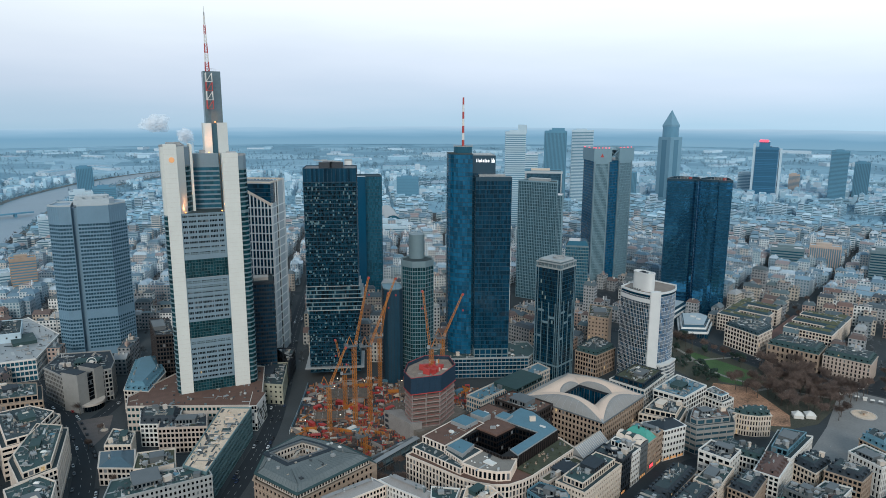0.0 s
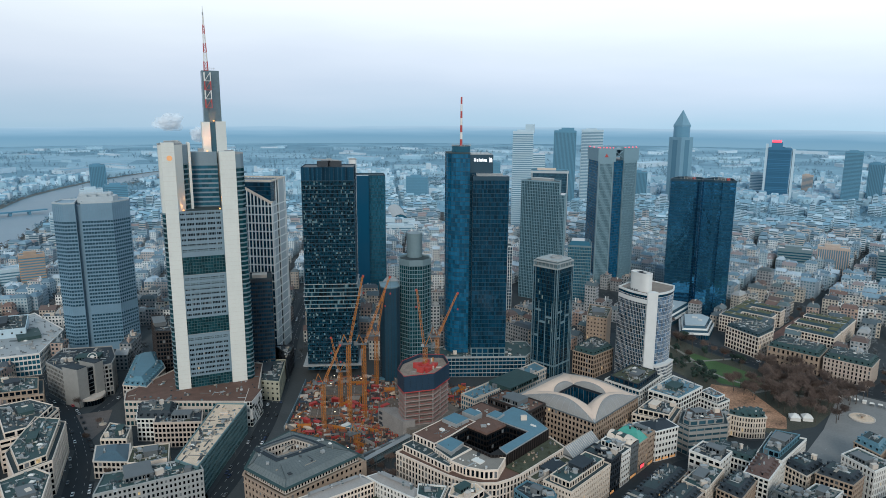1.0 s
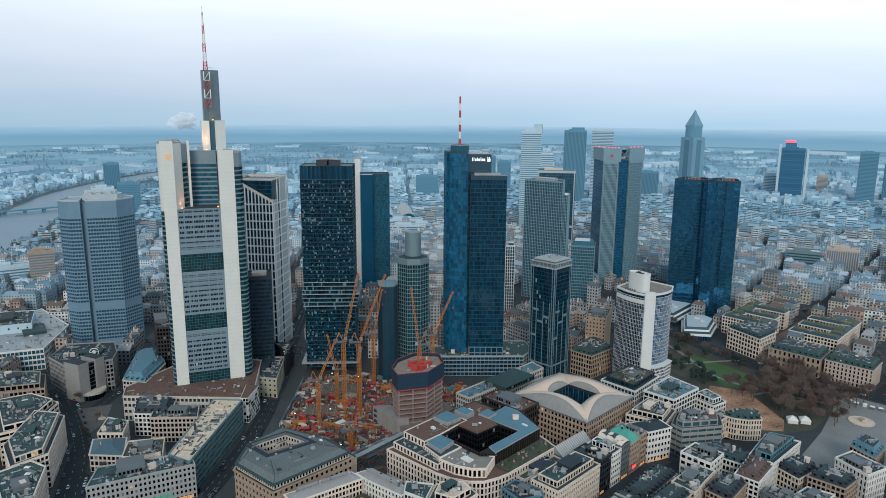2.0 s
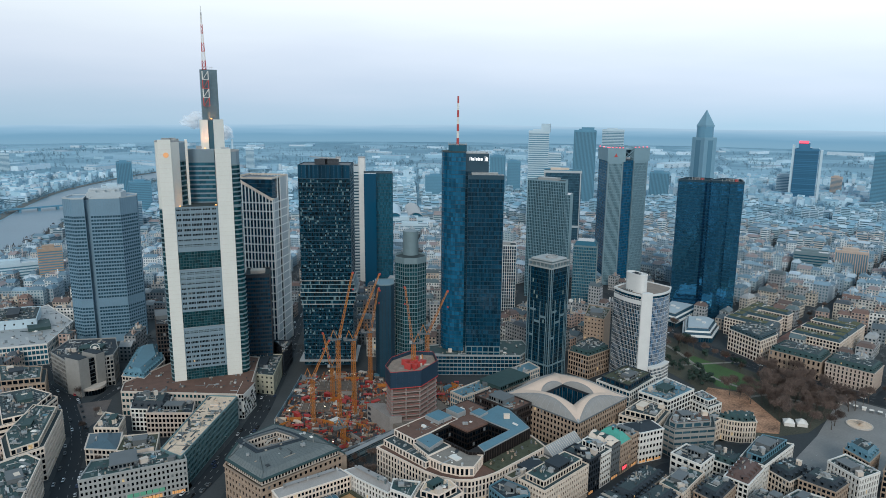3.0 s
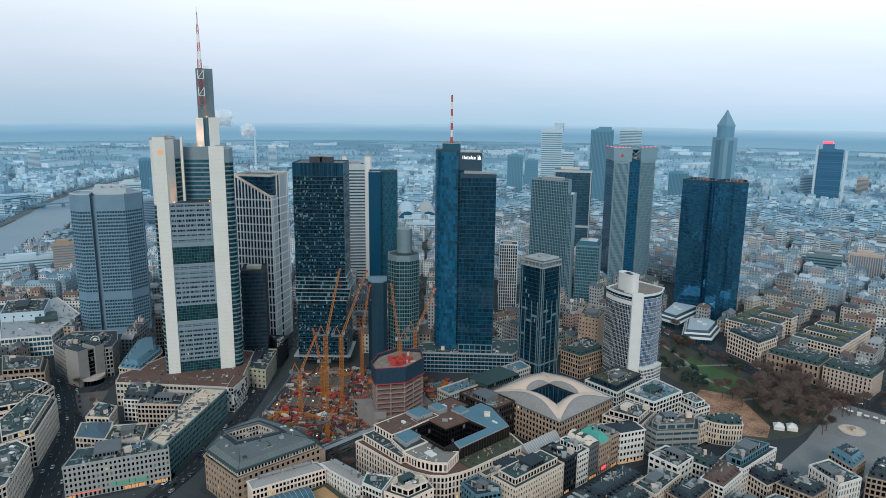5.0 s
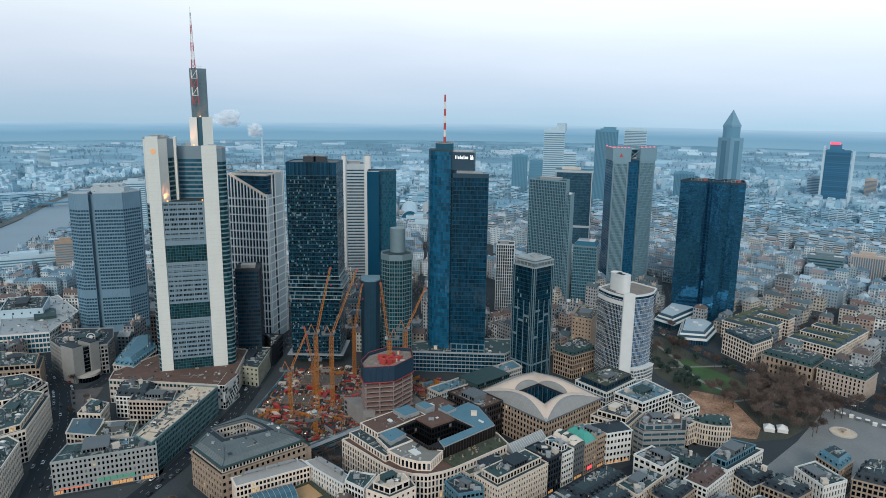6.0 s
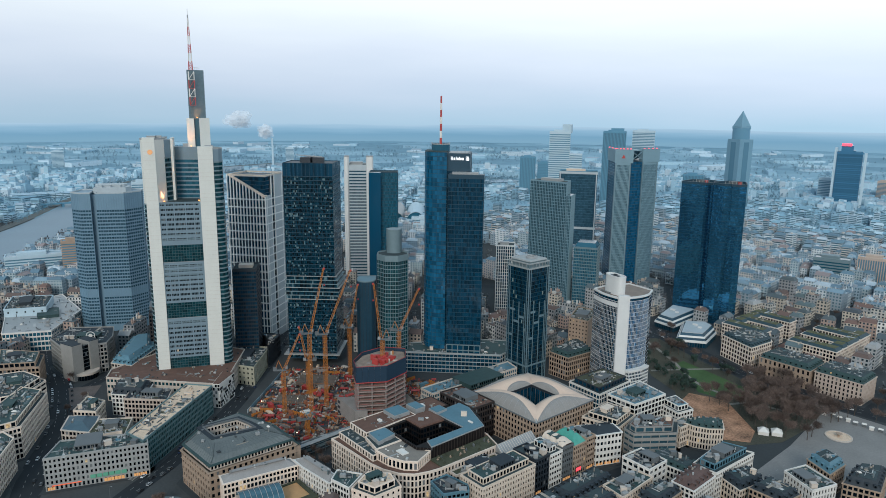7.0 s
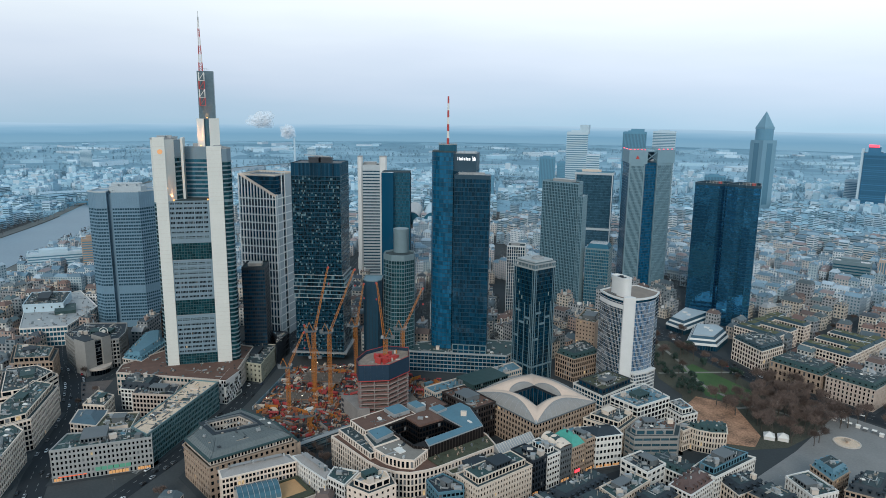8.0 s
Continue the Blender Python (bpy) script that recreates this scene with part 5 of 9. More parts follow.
def clutter(t, pts, z, rng, thick=1.0):
    """Pipes, hatches, trays, chimneys and vents strewn over a flat roof."""
    at = t.matrix_basis.translation
    area = abs(sum(p.x * q.y - q.x * p.y for p, q in edges(pts))) / 2
    sides = list(edges(inset(pts, 1.0)))
    p, q = max(sides, key=lambda e: (e[1] - e[0]).length)
    a0 = math.atan2(q.y - p.y, q.x - p.x)
    cx, cy = sum(p[0] for p in pts) / len(pts), sum(p[1] for p in pts) / len(pts)
    for _ in range(int(min(110, area / 9) * thick)):
        p, q = rng.choices(sides, [(e[1] - e[0]).length for e in sides])[0]
        e = p.lerp(q, rng.random())
        k = 0.97 * math.sqrt(rng.random())
        x, y = at.x + cx + (e.x - cx) * k, at.y + cy + (e.y - cy) * k
        a = a0 + rng.choice((0, 0, 0, math.pi / 2, math.pi / 2, 0.5))
        r = rng.random()
        if r < 0.42:
            fitting(x, y, z, rng.uniform(0.25, 0.9), rng.uniform(0.25, 0.7), rng.uniform(0.3, 1.3), a)
        elif r < 0.62:
            fitting(x, y, z, rng.uniform(1.2, 4.0), rng.uniform(0.1, 0.22), rng.uniform(0.2, 0.5), a)
        elif r < 0.78:
            fitting(x, y, z, rng.uniform(1.5, 5.0), rng.uniform(0.4, 1.2), rng.uniform(0.05, 0.12), a)
        elif r < 0.9:
            fitting(x, y, z, rng.uniform(0.1, 0.35), rng.uniform(0.1, 0.3), rng.uniform(1.2, 3.2), a)
        else:
            fitting(x, y, z, rng.uniform(0.6, 1.3), rng.uniform(0.6, 1.1), rng.uniform(0.25, 0.5), a)


def facade(t, pts, z0, h, floors, bay, wall, pier=0.38, band=0.42, single=False, proud=0.06, glass=None, solid=True):
    """Walls with real openings: piers and storey bands before recessed panes."""
    fh = (h - z0) / floors
    bm = bmesh.new()
    if solid:
        prism(bm, inset(pts, 0.45), z0, h)
    verts_by_floor = [([], []) for _ in range(floors)]
    for p, q in edges(pts):
        u = (q - p).normalized()
        nrm = Vector((u.y, -u.x))
        length = (q - p).length
        n = max(1, round(length / bay))
        cell = length / n
        pw = cell * pier
        for i in range(n + 1):
            c = p + u * (i * cell)
            a, b = c - u * pw / 2, c + u * pw / 2
            if i == 0:
                a = p
            if i == n:
                b = q
            quad = [a + nrm * proud, b + nrm * proud, b - nrm * 0.5, a - nrm * 0.5]
            prism(bm, ccw([(v.x, v.y) for v in quad]), z0, h)
        for f in range(floors + 1):
            lo = z0 + f * fh - (fh * band * 0.35 if f else 0)
            hi = z0 + f * fh + fh * band * 0.65
            if f == floors:
                hi = h
            if f == 0:
                hi = z0 + fh * 0.12
            quad = [p, q, q - nrm * 0.5, p - nrm * 0.5]
            prism(bm, ccw([(v.x, v.y) for v in quad]), lo, hi)
        for f in range(floors):
            for i in range(n):
                a, b = p + u * (i * cell + pw * 0.45) - nrm * 0.36, p + u * ((i + 1) * cell - pw * 0.45) - nrm * 0.36
                lo, hi = z0 + f * fh + fh * (band * 0.62 if f else 0.1), z0 + (f + 1) * fh - fh * band * 0.33
                if single:
                    m = (a + b) / 2
                    part_of("window", window_mesh((b - a).length, hi - lo), None, t, at=pose(m.x, m.y, lo, 0, 0, math.degrees(math.atan2(u.y, u.x))))
                else:
                    vs, fs = verts_by_floor[f]
                    k = len(vs)
                    vs += [(a.x, a.y, lo), (b.x, b.y, lo), (b.x, b.y, hi), (a.x, a.y, hi)]
                    fs.append((k, k + 1, k + 2, k + 3))
    if floors > 2:
        for z in (z0 + fh * 1.02, h - 0.5):
            ring(bm, inset(pts, -proud - 0.22), inset(pts, 0.3), z - 0.18, z + 0.12)
    part("wall", bm, wall, t)
    if not single:
        for vs, fs in verts_by_floor:
            raw("glazing", vs, fs, glass or WINDOW, t, "", "stuff")


def roof_unit(t, x, y, z, rng, size=1.0):
    """One piece of roof equipment: cooler, skylight, duct or lift head."""
    kind = rng.choice(("cooler", "skylight", "lift_head", "duct", "cooler", "vent"))
    bm = bmesh.new()
    w, d, h = (rng.uniform(2, 4.5) * size, rng.uniform(1.8, 3.2) * size, rng.uniform(0.8, 2.0))
    if kind == "cooler":
        box(bm, -w / 2, -d / 2, 0.3, w / 2, d / 2, h + 0.3)
        for k in (-1, 1):
            prism(bm, circle(0.6, 8, k * w / 4, 0), h + 0.3, h + 0.6)
            box(bm, k * w / 3 - 0.1, -d / 2, 0, k * w / 3 + 0.1, d / 2, 0.3)
        mat = METAL
    elif kind == "skylight":
        box(bm, -w / 2, -d / 2, 0, w / 2, d / 2, 0.4)
        prism(bm, rect(w, d), 0.4, 0.9, rect(w * 0.4, d * 0.4))
        mat = rng.choice((WHITE, ROOF_BLUE))
    elif kind == "lift_head":
        box(bm, -w / 2, -d / 2, 0, w / 2, d / 2, 2.8)
        box(bm, -w / 2 - 0.15, -d / 2 - 0.15, 2.8, w / 2 + 0.15, d / 2 + 0.15, 3.05)
        mat = rng.choice((PALE, GREY, CREAM, METAL))
    elif kind == "duct":
        bar(bm, (-w, 0, 0.6), (w, 0, 0.6), 0.7)
        bar(bm, (w, 0, 0.6), (w, d, 0.6), 0.7)
        for k in (-0.8, 0, 0.8):
            box(bm, k * w - 0.1, -0.2, 0, k * w + 0.1, 0.2, 0.3)
        mat = METAL
    else:
        for k in range(3):
            prism(bm, circle(0.25, 6, (k - 1) * 1.1, 0), 0, 1.0 + 0.4 * k)
            prism(bm, circle(0.4, 6, (k - 1) * 1.1, 0), 1.0 + 0.4 * k, 1.2 + 0.4 * k)
        mat = GREY
    ob = part(kind, bm, mat, t)
    ob.matrix_basis = pose(x, y, z, 0, 0, rng.choice((0, 90, 45, 48, 48)))
    return ob


def flat_roof(t, pts, z, mat, wall, rng, units=3, rise=0.9, litter=1.0):
    bm = bmesh.new()
    prism(bm, inset(pts, 0.4), z - 0.3, z + 0.05)
    part("roof", bm, mat, t)
    bm = bmesh.new()
    ring(bm, inset(pts, -0.15), inset(pts, 0.45), z - 0.25, z + rise)
    part("parapet", bm, wall, t)
    cx, cy = sum(p[0] for p in pts) / len(pts), sum(p[1] for p in pts) / len(pts)
    for k in range(2 if units else 0):
        p = rng.choice(pts)
        f, w, d = rng.uniform(0.1, 0.5), rng.uniform(3, 8), rng.uniform(2, 5)
        bm = bmesh.new()
        box(bm, -w / 2, -d / 2, 0, w / 2, d / 2, 0.07 + 0.03 * k)
        ob = part("roof_patch", bm, rng.choice((ROOF_GREY, ROOF_GREEN, ROOF_BROWN, METAL, ROOF_DARK, ROOF_GARDEN)), t)
        ob.matrix_basis = pose(cx + (p[0] - cx) * f, cy + (p[1] - cy) * f, z + 0.03, 0, 0, rng.choice((0, 90, 48, 48)))
    span = min(math.hypot(p[0] - cx, p[1] - cy) for p in pts)
    if units > 1 and span > 8:
        p, q = max(edges(pts), key=lambda e: (e[1] - e[0]).length)
        a = math.degrees(math.atan2(q.y - p.y, q.x - p.x))
        w, d, h = span * rng.uniform(0.5, 0.95), span * rng.uniform(0.35, 0.6), rng.uniform(2.6, 3.6)
        bm = bmesh.new()
        box(bm, -w / 2, -d / 2, 0, w / 2, d / 2, h)
        box(bm, -w / 2 - 0.3, -d / 2 - 0.3, h, w / 2 + 0.3, d / 2 + 0.3, h + 0.3)
        first = len(bm.faces)
        for s in (-1, 1):
            for i in range(int(w / 2.2)):
                x = -w / 2 + 1.1 + i * 2.2
                box(bm, x - 0.7, s * (d / 2 + 0.02) - 0.03, 0.9, x + 0.7, s * (d / 2 + 0.02) + 0.03, h - 0.5)
        bm.faces.ensure_lookup_table()
        for f in bm.faces[first:]:
            f.material_index = 1
        ob = part("penthouse", bm, rng.choice((wall, GREY, ROOF_DARK, ROOF_GREEN, GREY)), t)
        ob.data.materials.append(WINDOW)
        ob.matrix_basis = pose(cx + rng.uniform(-0.2, 0.2) * span, cy + rng.uniform(-0.2, 0.2) * span, z + 0.03, 0, 0, a)
    clutter(t, inset(pts, 0.6), z + 0.06, rng, litter)
    for _ in range(units * 2):
        p, k = rng.choice(pts), rng.uniform(0.05, 0.75)
        roof_unit(t, cx + (p[0] - cx) * k + rng.uniform(-1, 1), cy + (p[1] - cy) * k + rng.uniform(-1, 1), z + 0.05, rng)


def mansard_roof(t, pts, z, mat, wall, rng, rise=4.0, setback=3.2, dormers=True, ridge=False, deck=None):
    bm = bmesh.new()
    ring(bm, inset(pts, -0.5), inset(pts, 0.5), z - 0.4, z + 0.25)
    part("cornice", bm, wall, t)
    up = inset(pts, setback)
    bm = bmesh.new()
    prism(bm, inset(pts, 0.1), z, z + rise, up)
    if ridge:
        prism(bm, up, z + rise, z + rise + 1.6, inset(pts, setback + 2.5))
    part("roof", bm, mat, t)
    if not ridge:
        bm = bmesh.new()
        prism(bm, inset(up, 0.3), z + rise, z + rise + 0.12)
        part("roof_deck", bm, deck or ROOF_GREY, t)
        clutter(t, inset(up, 0.5), z + rise + 0.12, rng, 0.25 if deck else 0.8)
        cx, cy = sum(p[0] for p in pts) / len(pts), sum(p[1] for p in pts) / len(pts)
        for _ in range(0 if deck else 3):
            p, k = rng.choice(pts), rng.uniform(0.05, 0.45)
            roof_unit(t, cx + (p[0] - cx) * k, cy + (p[1] - cy) * k, z + rise + 0.1, rng, 0.8)
    else:
        at, up2 = t.matrix_basis.translation, inset(pts, setback + 1.2)
        for p, q in edges(up2):
            for k in range(1 + int((q - p).length / 9)):
                c = p.lerp(q, rng.random())
                fitting(at.x + c.x, at.y + c.y, z + rise - 0.4, 0.5, 0.35, rng.uniform(1.6, 2.8), math.atan2(q.y - p.y, q.x - p.x))
    if dormers:
        bm = bmesh.new()
        box(bm, -0.75, -0.2, 0, 0.75, 2.2, 1.7)
        prism(bm, [(-0.95, -0.4), (0.95, -0.4), (0.95, 2.4), (-0.95, 2.4)], 1.7, 1.95)
        first = len(bm.faces)
        box(bm, -0.5, -0.26, 0.35, 0.5, -0.19, 1.5)
        bm.faces.ensure_lookup_table()
        for f in bm.faces[first:]:
            f.material_index = 1
        me = bpy.data.meshes.new("dormer")
        bm.to_mesh(me)
        bm.free()
        me.materials.append(mat)
        me.materials.append(WINDOW)
        for p, q in edges(inset(pts, setback * 0.28)):
            n = int((q - p).length / 4.2)
            a = math.degrees(math.atan2(q.y - p.y, q.x - p.x))
            for i in range(n):
                c = p.lerp(q, (i + 0.5) / n)
                part_of("dormer", me, mat, t, at=pose(c.x, c.y, z + rise * 0.28, 0, 0, a))


def pavement_round(pts, out=3.0):
    sheet("pavement", inset(ccw(pts), -out), 0.15, PAVING, "raised grey pavement along the building", thick=0.15)


BLOCK_RNG = random.Random(7)


def block(label, pts, h, floors, bay, wall, roof, style="flat", single=False, units=3, name="office_building", pier=0.29, band=0.31, rise=4.0, setback=3.2, glass=None, attic=0, shop=None, pave=True):
    rng = random.Random(int(1000 * BLOCK_RNG.random()))
    pts = ccw(pts)
    cx, cy = sum(p[0] for p in pts) / len(pts), sum(p[1] for p in pts) / len(pts)
    t = thing(name, label, "building", (cx, cy, 0))
    loc = [(x - cx, y - cy) for x, y in pts]
    FOOTPRINTS.append((cx, cy, pts))
    facade(t, loc, 0, h, floors, bay, wall, pier, band, single, glass=glass)
    if style == "flat":
        flat_roof(t, loc, h, roof, wall, rng, units)
    elif style == "setback":
        bm = bmesh.new()
        prism(bm, inset(loc, 0.4), h - 0.3, h + 0.05)
        part("terrace", bm, ROOF_GREY, t)
        bm = bmesh.new()
        ring(bm, inset(loc, -0.1), inset(loc, 0.3), h - 0.25, h + 0.9)
        part("parapet", bm, wall, t)
        up = inset(loc, 3.0)
        facade(t, up, h, h + 3.6, 1, bay * 1.2, attic or GREY, 0.2, 0.3, glass=glass)
        flat_roof(t, up, h + 3.6, roof, attic or GREY, rng, units, 0.5)
    else:
        mansard_roof(t, loc, h, roof, wall, rng, rise, setback, dormers=style not in ("plain", "garden"), ridge=style in ("ridge", "plain"), deck=MOSS if style == "garden" else None)
    if shop:
        for p, q in edges(inset(loc, 0.33)):
            n = max(1, int((q - p).length / 5))
            a = math.degrees(math.atan2(q.y - p.y, q.x - p.x))
            for i in range(n):
                if rng.random() < shop:
                    c = p.lerp(q, (i + 0.5) / n)
                    bm = bmesh.new()
                    w = (q - p).length / n * 0.4
                    for k in range(3):
                        box(bm, -w + k * w * 0.67, -0.42, 0.6, -w + (k * 0.67 + 0.55) * w, -0.3, rng.uniform(1.9, 2.5))
                    ob = part("shop_window", bm, SHOP_WARM, t, "warmly lit shop window")
                    ob.matrix_basis = pose(c.x, c.y, 0, 0, 0, a)
    if pave:
        pavement_round(pts)
    return t


def plate(bm, outer, hole, z):
    """A level sheet with a hole in it."""
    loops = []
    for pts in (outer, hole):
        v = [bm.verts.new((x, y, z)) for x, y in pts]
        loops += [bm.edges.new((v[i], v[(i + 1) % len(v)])) for i in range(len(v))]
    bmesh.ops.triangle_fill(bm, use_beauty=True, edges=loops, normal=(0, 0, 1))


def bank_block():
    """Sandstone bank with a hipped metal roof round a small court."""
    pts = ccw([(-318, 192), (-281, 195), (-281, 250), (-307, 249), (-339, 238), (-335, 210)])
    t = thing("bank_building", "brown sandstone bank block with grey metal roof and inner court", "building", (-310, 222, 0))
    loc = [(x + 310, y - 222) for x, y in pts]
    FOOTPRINTS.append((-310, 222, pts))
    facade(t, loc, 0, 22, 5, 3.5, STONE, 0.5, 0.46, single=True, solid=False)
    bm = bmesh.new()
    prism(bm, inset(loc, 0.45), 0, 16)
    part("core", bm, STONE, t)
    for z, o in ((21.6, 0.9), (16.8, 0.35), (4.4, 0.3)):
        bm = bmesh.new()
        ring(bm, inset(loc, -o), inset(loc, 0.4), z, z + 0.6)
        part("cornice", bm, STONE, t)
    up = inset(loc, 1.6)
    facade(t, up, 22, 25.4, 1, 2.1, PALE, 0.35, 0.3, solid=False)
    bm = bmesh.new()
    ring(bm, inset(up, -1.4), inset(up, 0.5), 25.2, 25.9)
    part("eave", bm, ROOF_GREEN, t, "projecting green-grey eaves")
    roof_m = material("grey_standing_seam_roof", (0.125, 0.14, 0.138), 0.6, vary=0.2, scale=0.1, fine=0.8)
    lo, mid = inset(loc, 1.9), inset(loc, 5.0)
    yard = [(-13.5, -11), (-1.5, -10), (1.5, 10.5), (-12, 6.5)]
    yard6 = [(-15.5, -13), (0.5, -12), (4.5, 12.5), (-3, 11.5), (-14, 8.5), (-15, -2)]
    bm = bmesh.new()
    a = [bm.verts.new((x, y, 25.9)) for x, y in lo]
    b = [bm.verts.new((x, y, 28.2)) for x, y in mid]
    c = [bm.verts.new((x, y, 28.6)) for x, y in yard6]
    for i in range(6):
        j = (i + 1) % 6
        bm.faces.new((a[i], a[j], b[j], b[i]))
        bm.faces.new((b[i], b[j], c[j], c[i]))
    part("roof", bm, roof_m, t, "grey metal hipped roof")
    bm = bmesh.new()
    for i in range(6):
        j = (i + 1) % 6
        n = max(2, int((Vector(lo[j]) - Vector(lo[i])).length / 2.6))
        for k in range(n + 1):
            e, f = Vector(lo[i]).lerp(Vector(lo[j]), k / n), Vector(mid[i]).lerp(Vector(mid[j]), k / n)
            g = Vector(yard6[i]).lerp(Vector(yard6[j]), k / n)
            g = f.lerp(g, 0.7)
            bar(bm, (e.x, e.y, 25.96), (f.x, f.y, 28.26), 0.12 if 0 < k < n else 0.3)
            bar(bm, (f.x, f.y, 28.26), (g.x, g.y, 28.55), 0.10 if 0 < k < n else 0.25)
    part("seam_work", bm, material("weathered_seams", (0.085, 0.10, 0.10), 0.6), t, "", "stuff")
    bm = bmesh.new()
    ring(bm, inset(yard6, -3.4), inset(yard6, -0.7), 28.2, 28.9)
    part("roof_walkway", bm, ROOF_DARK, t, "dark glazed roof walk round the court")
    clutter(t, inset(loc, 5), 28.3, random.Random(3), 0.25)
    at = t.matrix_basis.translation
    for p, q in zip(lo, mid):
        fitting(at.x + (p[0] + q[0]) / 2, at.y + (p[1] + q[1]) / 2, 27.0, math.hypot(p[0] - q[0], p[1] - q[1]) / 2, 0.15, 0.4, math.atan2(q[1] - p[1], q[0] - p[0]))
    bm = bmesh.new()
    ring(bm, inset(yard6, -0.6), inset(yard6, 0.1), 28.3, 29.5)
    part("court_parapet", bm, GREY, t)
    # court walls with openings, seen from above
    facade(t, [(x, y) for x, y in yard6[::-1]], 16, 28.0, 3, 2.2, PALE, 0.4, 0.45, solid=False)
    bm = bmesh.new()
    prism(bm, inset(yard6, 0.2), 16.0, 16.4)
    part("court_floor", bm, ROOF_GREEN, t)
    bm = bmesh.new()
    box(bm, -7, 1, 16, -2, 6, 22.4)
    part("court_pavilion", bm, ROOF_GREEN, t)
    for x, y in ((8, 20), (14, 10), (-10, -18), (2, -20)):
        roof_unit(t, x, y, 28.3, random.Random(x), 0.7)
    bm = bmesh.new()
    box(bm, 0, 24.5, 0, 28, 32, 20)
    part("rear_wing", bm, STONE, t)
    bm = bmesh.new()
    box(bm, 0.5, 25, 20, 27.5, 31.5, 21)
    part("rear_roof", bm, ROOF_GREEN, t)
    pavement_round(pts, 4)


def court_block():
    """Pale stone grid block with dark set-back storeys round a black court, under brown and blue roofs."""
    t = thing("office_building", "pale stone office block with dark court and blue metal roofs", "building", (-240, 315, 0))
    base = [(-36, -42), (6, -40), (16, -38), (25.5, -33.5), (32, -27), (35, -18), (36.3, -10), (36.8, 36), (22, 41), (-36, 40)]
    FOOTPRINTS.append((-240, 315, [(x - 240, y + 315) for x, y in base]))
    facade(t, base, 0, 20, 5, 2.6, COURT_STONE, 0.4, 0.2, solid=False)
    bm = bmesh.new()
    ring(bm, inset(base, 0.45), inset(base, 3.5), 0, 19.9)
    part("core", bm, BROWN, t)
    bm = bmesh.new()
    plate(bm, inset(base, 0.3), [(-14.6, -13.4), (16, -13.4), (15.8, 24.6), (0.2, 22.2), (-0.7, 3.2), (-14.6, 2.8)], 20.05)
    part("terrace", bm, ROOF_BROWN, t)
    bm = bmesh.new()
    ring(bm, inset(base, -0.15), inset(base, 0.45), 19.8, 20.9)
    part("parapet", bm, COURT_STONE, t)
    tier = [(-35.2, -37), (4, -37), (4, -33.6), (1.5, -33.4), (1.5, -15), (-15, -15), (-18, 2.5), (-18, 12), (-35.6, 12)]
    facade(t, tier, 20, 23.8, 1, 3.1, COURT_STONE, 0.42, 0.2)
    flat_roof(t, tier, 23.8, ROOF_GREY, COURT_STONE, random.Random(24), 0, 0.4)
    west = [(-35, -28.5), (-16, -28.5), (-16, -14.5), (-17.5, 2.5), (-17.5, 12), (-36, 12)]
    facade(t, west, 23.8, 28, 1, 3.1, COURT_STONE, 0.42, 0.22)
    flat_roof(t, west, 28.0, ROOF_BROWN, COURT_STONE, random.Random(4), 0, 0.4, 0.2)
    middle = [(-15.8, -29.5), (2, -33), (1.8, -14.4), (-15.8, -14.4)]
    facade(t, middle, 23.8, 26, 1, 2.3, COURT_STONE, 0.45, 0.2)
    flat_roof(t, middle, 26.0, ROOF_GREY, COURT_STONE, random.Random(14), 0, 0.4, 0.3)
    nose = [(2.2, -34), (14, -33), (24, -28.5), (29.5, -22.5), (23.8, -8.4), (17.4, -12.5), (2.2, -12.5)]
    facade(t, nose, 20, 25.8, 1, 2.5, PEACH, 0.4, 0.5)
    flat_roof(t, nose, 25.8, material("beige_gravel_roof", (0.21, 0.185, 0.16), 0.9, vary=0.2, scale=0.2, fine=1.5), PEACH, random.Random(5), 0, 0.5, 0.12)
    bm = bmesh.new()
    box(bm, 11, -25, 25.8, 18, -20.5, 26.5)
    box(bm, 11.5, -24.5, 26.5, 17.5, -21, 26.6)
    part("roof_hatch", bm, WHITE, t, "white framed roof skylight")
    rng = random.Random(31)
    for i in range(7):
        bm = bmesh.new()
        prism(bm, circle(0.6, 10), 0, 0.35, circle(0.45, 10))
        ob = part("roof_dome", bm, WHITE, t)
        ob.matrix_basis = pose(rng.uniform(5, 23), rng.uniform(-30, -15), 25.85)
    outer = [(-17.4, 2), (-16.4, -14.3), (17.4, -14.3), (23.8, -8), (23, 37), (12, 44), (-4, 50), (-14, 49), (-17.4, 25)]
    hole = [(-14.8, -13.2), (15.8, -13.2), (15.6, 24.4), (0.4, 22), (-0.5, 3), (-14.8, 2.6)]
    bm = bmesh.new()
    for pts, lo, flip in ((outer, 20, False), (hole, 1, True)):
        a, b = [bm.verts.new((x, y, lo)) for x, y in pts], [bm.verts.new((x, y, 27.6)) for x, y in pts]
        for i in range(len(pts)):
            k = (i + 1) % len(pts)
            bm.faces.new((a[k], a[i], b[i], b[k]) if flip else (a[i], a[k], b[k], b[i]))
    bm.faces.new([bm.verts.new((x, y, 1.2)) for x, y in hole])
    plate(bm, outer, hole, 27.6)
    # dark brown stone, blackened further to hold the shade of the court
    part("dark_storey", bm, material("shade_black_brown_stone", (0.010, 0.008, 0.008), 0.5, vary=0.2, scale=0.2, fine=2.0, spec=0.2), t, "dark brown stone storeys, court shade painted into their colour")
    fins(t, "dark_pier", inset(outer, -0.02), 20, 27.6, 2.4, 0.5, 0.25, BROWN)
    v, f = panes([(x, y) for x, y in inset(hole, 0.05)][::-1], 2, 27, 7, 2.4, 0.12, 0.2, 0.85)
